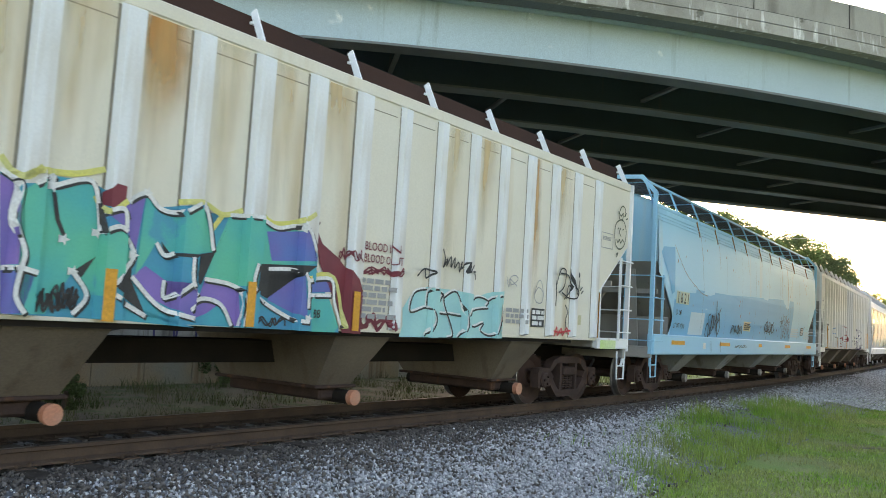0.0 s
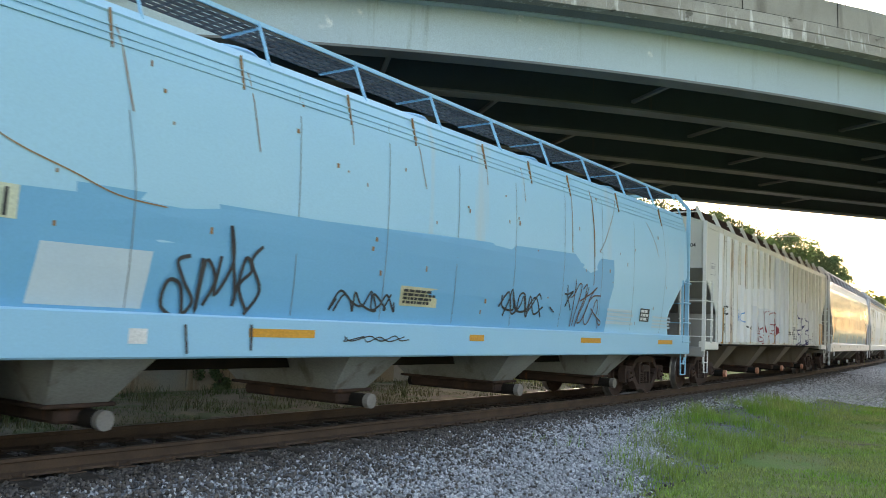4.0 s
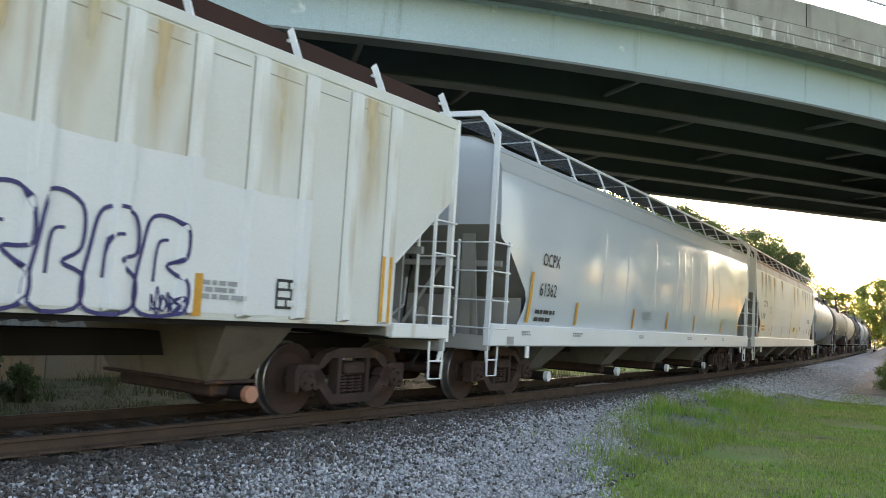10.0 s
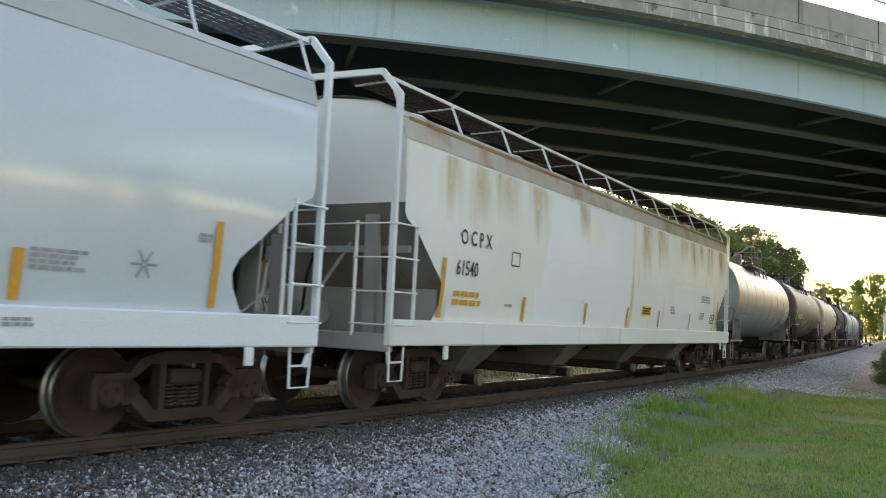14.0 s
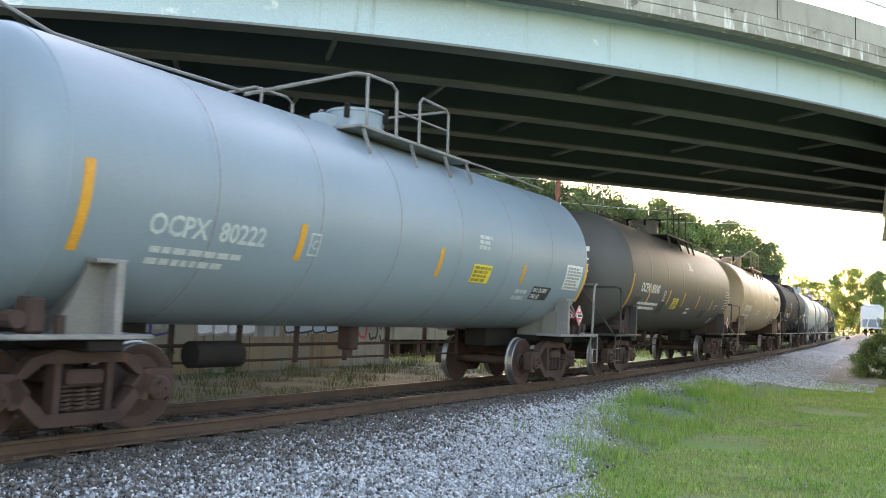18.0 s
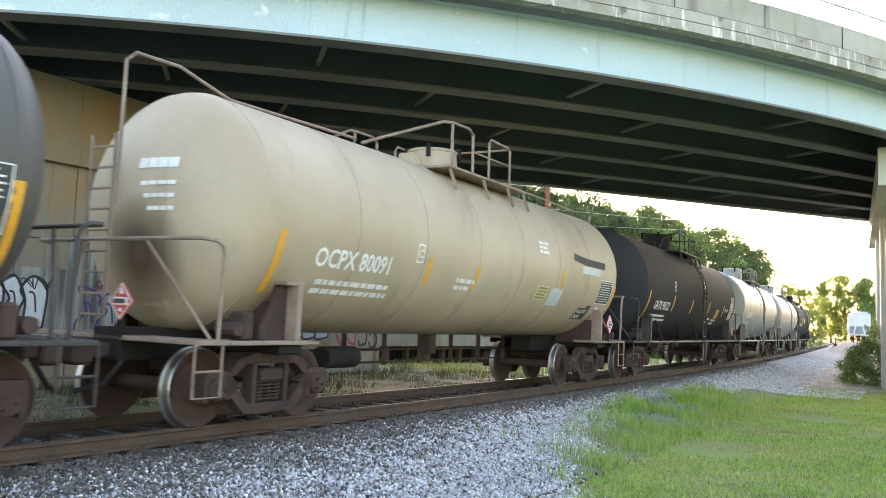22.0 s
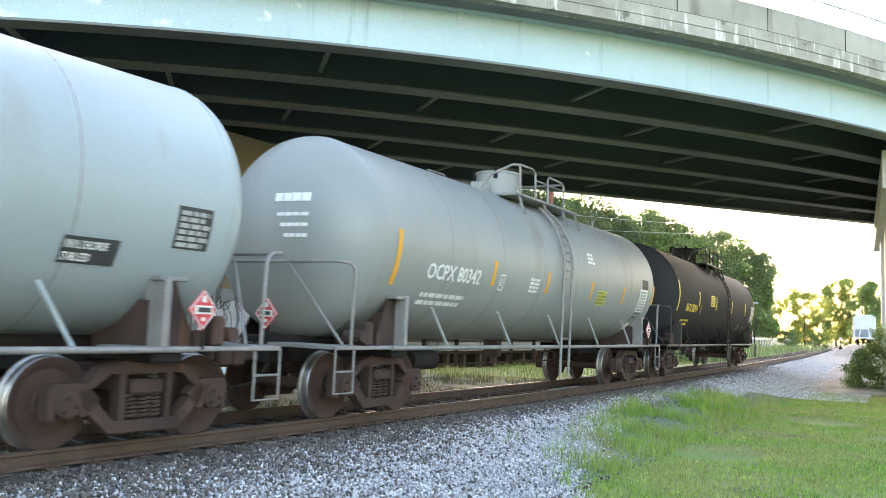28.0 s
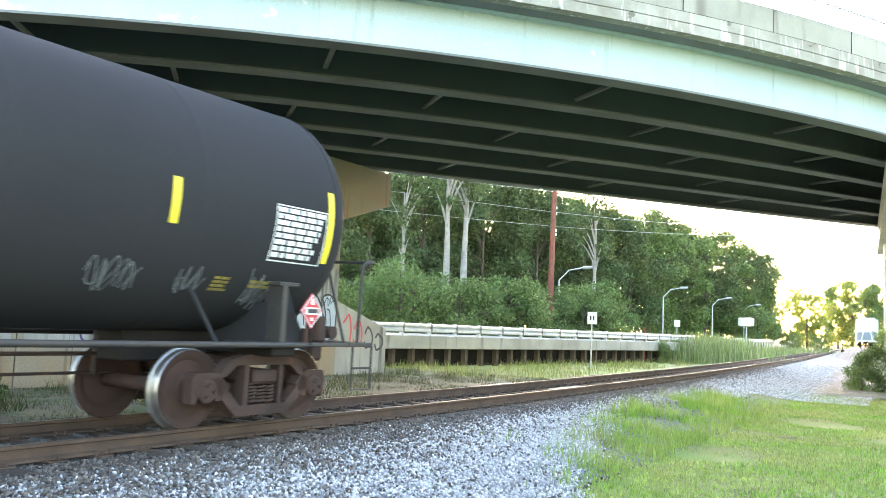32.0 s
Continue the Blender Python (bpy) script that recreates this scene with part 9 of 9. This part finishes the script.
def tank_marks(c, k, surf, half):
    d = TANK_MARKS[k]
    side_text(c, d["words"], d["x"], d["z"], d["size"], d["ink"], surf, "reporting_mark", tight=d["tight"], bold=0.022)
    boxed(c, *d["box"], surf, d["ink"] if k < 6 else "faded_yellow", "CCCBCEC"[k])
    for x, z0, z1 in d["stripes"]:
        decal(c, "reflector_stripe", d.get("stripe_ink", "orange"), x - 0.055, x + 0.055, z0, z1, surf, "orange reflector stripe" if k < 6 else "yellow reflector stripe", 6)
    for key, back, ink in (("yellow", "yellow", "faded_yellow"), ("cream", "pale_yellow", "faded_yellow"), ("ochre", "orange", "faded_yellow"), ("ygreen", "yellow_green", "faded_yellow")):
        if key in d:
            x, z, w, h = d[key]
            data_box(c, x, z, w, h, surf, 4, back, ink, k + 1)
    if "small" in d:
        bars(c, "stencil_text", d["ink"] if k < 6 else "white", d["small"][0], d["small"][0] + 0.45, d["small"][1], 3, 0.06, surf, 100 + k)
    if "white4" in d:
        bars(c, "stencil_text", "white", d["white4"][0], d["white4"][0] + 0.52, d["white4"][1], 4, 0.05, surf, 110 + k)
    if "black" in d:
        x, z, w, h = d["black"]
        decal(c, "name_panel", "black", x, x + w, z, z + h, surf, "black panel with the cargo's name", lift=0.01)
        for row, words in enumerate(("VINYL CHLORIDE", "STABILIZED")):
            size = h * 0.42
            side_text(c, words, x + 0.03 * w, z + h * (0.56 - 0.46 * row), size, "white", lambda a, b: surf(a, b) - 0.008, "cargo_name", tight=0.93 * w / (9.6 * size), bold=0.02)
    if "panel" in d:
        data_box(c, *d["panel"], surf, 7, "white", "grey_ink", 130 + k)
    if "words2" in d:
        side_text(c, "FRA AIP", *d["words2"], 0.2, "white", surf, "stencil_word", tight=0.85)
    if "panelk" in d:
        x, z, w, h = d["panelk"]
        decal(c, "data_panel", "black", x, x + w, z, z + h, surf, lift=0.01)
        bars(c, "data_text", "white", x + 0.04, x + w * 0.97, z + h * 0.95, 9, h * 0.036, surf, 135 + k, 1.9, 0.018)
        framed(c, "table_frame", x - 0.02, x + w + 0.02, z - 0.02, z + h + 0.02, 0.014, surf, "white")
    if "panelg" in d:
        data_box(c, *d["panelg"], surf, 6, "black", "grey_ink", 131)
    if "grid" in d:
        x, z, w, h = d["grid"]
        bars(c, "capacity_table", "white", x, x + w, z + h, 8, h / 11, surf, 140 + k, 0.35)
        framed(c, "table_frame", x - 0.03, x + w + 0.01, z - 0.02, z + h + 0.03, 0.015, surf, "white")
    if "grey" in d:
        data_box(c, *d["grey"], surf, 3, "grey_ink", "black", 150)
    if "white" in d:
        decal(c, "white_patch", "white", d["white"][0], d["white"][0] + d["white"][2], d["white"][1], d["white"][1] + d["white"][3], surf, n=2, slant=0.3)
    for i, (a, b, z) in enumerate(d["lines"]):
        bars(c, "stencil_text", d["ink"], a, b, z, 2, 0.065, surf, 160 + 7 * k + i, 0.8)
    for x, z, w, h in d.get("patches", ()):
        decal(c, "paint_patch", "black", x, x + w, z, z + h, surf, n=3)
    if "smear" in d:
        x, z, w, h = d["smear"]
        part("paint_smear", stroke(MB(), [(x, z + h), (x + 0.4 * w, z + 0.7 * h), (x + w, z + 0.6 * h)], 0.16, surf, 0.01), "black", c, "black paint smear")
        decal(c, "paint_patch", "faded_white", x + 0.5, x + 0.85 * w, z - 0.12, z + 0.04, surf)
        decal(c, "paint_patch", "faded_white", 2.3, 2.9, 1.75, 2.1, surf)
    if d.get("scratches"):
        for i, (x, z, w, h) in enumerate(((4.2, 1.45, 0.55, 0.5), (5.25, 1.5, 0.35, 0.35), (6.3, 1.36, 0.4, 0.55))):
            scribble(c, x, z, w, h, 201 + i, surf, "scratch", 0.012, "pale scratched tag")
        bars(c, "stencil_text", "faded_yellow", 5.75, 6.0, 1.75, 4, 0.03, surf, 210)
        bars(c, "stencil_text", "faded_yellow", 6.3, 6.7, 1.74, 2, 0.035, surf, 211)
    # stencils on the leading head
    mb = MB()
    rng = random.Random(300 + k)
    for r in range(4):
        w = 0.6 - 0.07 * r
        y0 = -0.62 if k < 6 else -0.85
        z = 3.0 - 0.15 * r - (0.06 if r else 0)
        h = 0.12 if r == 0 else 0.05
        for i in range(4):
            ya, yb = y0 + w * i / 4 + 0.012, y0 + w * (i + 1) / 4
            vs = []
            for y, zz in ((ya, z), (yb, z), (yb, z + h), (ya, z + h)):
                q = max(0.0, 1 - (y * y + (zz - ZC) ** 2) / (TR * TR))
                vs.append((-half + 0.72 - 0.72 * math.sqrt(q) - 0.012, y, zz))
            mb.add(vs, [(3, 2, 1, 0)])
    tagged(part("head_stencil", mb, d["ink"], c), kind="stuff")
    if k in (0, 1, 2, 4):
        for e in (-1, 1):
            sb, n = MB(), 9
            for i in range(n):
                for j in range(n):
                    y, z = -0.75 + 1.3 * i / (n - 1), 1.3 + 1.5 * j / (n - 1)
                    q = max(0.0, 1 - (y * y + (z - ZC) ** 2) / (TR * TR))
                    sb.v.append((e * (half - 0.72 + 0.72 * math.sqrt(q) + 0.006), y, z))
            for i in range(n - 1):
                for j in range(n - 1):
                    a = i * n + j
                    sb.f.append((a, a + n, a + n + 1, a + 1))
            part("brown_stain", sb, "soot_head", c, "brown stain on the tank head", smooth=60)


def nudge(c, dx, work, *args):
    """Moves all that work adds to the car by dx along it."""
    before = set(c.children)
    work(c, *args)
    for ob in c.children:
        if ob not in before and not ob.name.startswith(("head_stencil", "brown_stain")):
            ob.matrix_basis = pose(dx, 0, 0) @ ob.matrix_basis


def build_train():
    """The cars, front to back, each with its place along the train at 20 s."""
    # first: cream ribbed hopper with a large painted piece
    c, surf, out = rib_hopper("cream ribbed hopper car with a large green graffiti piece", "cream", "cream_rib", wide=(7, 8, 9, 10, 11, 12))
    CARS.append((c, -112.08, 8.05))
    PROFILE["wide"] = (7, 8, 9, 10, 11, 12)
    graffiti_piece(c, surf)
    PROFILE["wide"] = ()
    # second: light blue smooth hopper
    c, surf = smooth_hopper("light blue covered hopper car with darker blue repaint patches", "sky_blue", "sky_blue_sill", 7.8, tip="galv_dull", gate="hopper_blue", XE=9.2, bay_dx=0.15, sill_top=1.37)
    CARS.append((c, -92.1, 7.8))
    blue_details(c, surf)
    # third: white ribbed hopper, rusty
    c, surf, out = rib_hopper("white ribbed covered hopper car streaked with rust", "white_rust", "white_rib")
    CARS.append((c, -72.08, 8.05))
    white_rib_details(c, surf)
    c, surf = smooth_hopper("clean white smooth-sided covered hopper car", "gloss_white", "gloss_white_sill", 7.95, band="eave_grey", wave=0.014, tip="patch_grey")
    CARS.append((c, -52.04, 7.95))
    nudge(c, 0.16, gloss_details, surf)
    c, surf = smooth_hopper("dirty white smooth-sided hopper car with a rust-stained roof", "old_white", "old_white_sill", 7.95, walk="walkway", band="eave_rust", tip="hopper_tan")
    CARS.append((c, -31.87, 8.0))
    nudge(c, 0.19, old_details, surf)
    tank_details()


TANKS = [("grey-blue tank car with faded white lettering", "tank_bluegrey", -14.17, 6.8, 5.5, False, None, "galv_dull"),
         ("dark grey tank car with white lettering", "tank_darkgrey", 1.12, 6.8, 5.5, False, None, "rail_dark"),
         ("cream tank car with brown stained ends", "tank_cream", 16.32, 6.8, 5.47, False, None, "rail_cream"),
         ("matt black tank car with white lettering", "tank_black", 31.91, 7.5, 6.08, True, 0.45, "rail_dark"),
         ("pale blue-grey tank car with a side ladder", "tank_paleblue", 48.05, 7.2, 5.86, True, -0.2, "galv_dull"),
         ("grey tank car with a side ladder", "tank_grey", 63.82, 7.1, 5.78, True, 0.1, "galv_dull"),
         ("black tank car with yellow lettering at the train's end", "tank_black2", 80.45, 8.2, 6.8, True, 0.6, "rail_dark")]


def tank_details():
    for k, (lab, body, s0, half, truck, pipe, lad, rail) in enumerate(TANKS):
        c, surf = tank_car(lab, body, half, truck, pipe, lad, -0.1, 6, rail)
        CARS.append((c, s0, truck))
        nudge(c, (0.15, 0.12, 0.12, 0.0, 0.2, 0.15, 0.02)[k], tank_marks, k, surf, half)


# ---- the standing cars on the siding ----


def build_siding():
    a = bearing_spot(1529, 132)
    rise = 0.7
    h = radians(31.0)
    for k in range(3):
        p = (a[0] + math.sin(h) * 18.6 * k, a[1] + math.cos(h) * 18.6 * k)
        far = thing("parked_hopper", "white covered hopper car standing on a siding", "hopper car", at=pose(p[0], p[1], rise, 0, 0, 90 - 31.0), group="cars on the siding")
        part("body", MB().box(-8.5, 8.5, -1.5, 1.5, 2.2, 4.2, 0.15).prism([(-8.5, 2.2), (-6.5, 1.1), (6.5, 1.1), (8.5, 2.2)], -1.5, 1.5), "gloss_white", far)
        part("roof", MB().prism([(-8.5, 4.2), (8.5, 4.2), (8.4, 4.45), (-8.4, 4.45)], -1.1, 1.1), "gloss_white", far)
        part("end_sill", MB().box(-9.2, 9.2, -1.5, 1.5, 0.95, 1.15), "gloss_white", far)
        for s in (-1.35, 1.35):
            part("corner_post", MB().box(-9.1, -9.0, s - 0.06, s + 0.06, 1.1, 4.2), "gloss_white", far)
            part("slope_brace", MB().beam((-9.0, s * 0.55, 1.1), (-8.4, s * 0.3, 2.6), 0.1, 0.1), "gloss_white", far)
        part("coupler", MB().box(-9.7, -9.1, -0.15, 0.15, 0.7, 1.0), "iron_dark", far)
        for x in (-7.2, 7.2):
            for e in (-0.9, 0.9):
                part("wheelset", MB().lathe([(-0.8, 0.05), (-0.8, 0.45), (-0.7, 0.45), (-0.7, 0.08), (0.7, 0.08), (0.7, 0.45), (0.8, 0.45), (0.8, 0.05)], "y", 18, (x + e, 0, 0.457)), "iron_dark", far)
            part("truck", MB().box(x - 1.1, x + 1.1, -1.08, -0.95, 0.3, 0.75).box(x - 1.1, x + 1.1, 0.95, 1.08, 0.3, 0.75), "iron_dark", far)
    for o in (-0.755, 0.755):
        r = thing("rail", "rusty rail of the siding", "rail", group="rails of the siding")
        q = Vector((math.cos(h), -math.sin(h), 0)) * o
        st, en = Vector((a[0], a[1], rise - 0.08)) + q, Vector((a[0] + math.sin(h) * 70, a[1] + math.cos(h) * 70, rise - 0.08)) + q
        part("rail_body", MB().beam(st - Vector((math.sin(h), math.cos(h), 0)) * 12, en, 0.07, 0.16), "rail", r)
    u, v = Vector((math.sin(h), math.cos(h), 0)), Vector((math.cos(h), -math.sin(h), 0))
    o = Vector((a[0], a[1], 0))
    bed = MB()
    for q, zz in ((-60, GZ - 0.2), (-14, rise - 0.16), (75, rise - 0.16)):
        bed.v += [tuple(o + u * q + v * w + Vector((0, 0, z))) for w, z in ((-4.5, GZ - 0.2), (-2, zz), (2, zz), (4.5, GZ - 0.2))]
    bed.f += [(k + j, k + j + 1, k + j + 5, k + j + 4) for k in (0, 4) for j in range(3)]
    tagged(part("siding_bed", bed, "verge"), "raised gravel bed of the siding", "ballast", kind="structure")


def motions():
    times = [k * 0.5 for k in range(65)]
    for car, s0, half in CARS:
        rows = []
        for t in times:
            s = s0 - travelled(t)
            a, b = rail_at(s - half), rail_at(s + half)
            m = (a + b) / 2
            d = b - a
            rows.append((t, pose(m.x, m.y, 0, 0, 0, math.degrees(math.atan2(d.y, d.x))) @ pose(0, 0, 0, LEAN, 0, 0)))
        walk(car, rows)
    spin = [k / 15 for k in range(481)]
    turns = [(t, -math.degrees(travelled(t) / WHEEL_R)) for t in spin]
    for ob, e in WHEELS:
        walk(ob, [(t, pose(e, 0, WHEEL_R, 0, a, 0)) for t, a in turns])


build_ground()
build_track()
build_bridge()
build_backdrop_walls()
build_woods()
build_siding()
build_train()
build_grass()
build_stones()
motions()
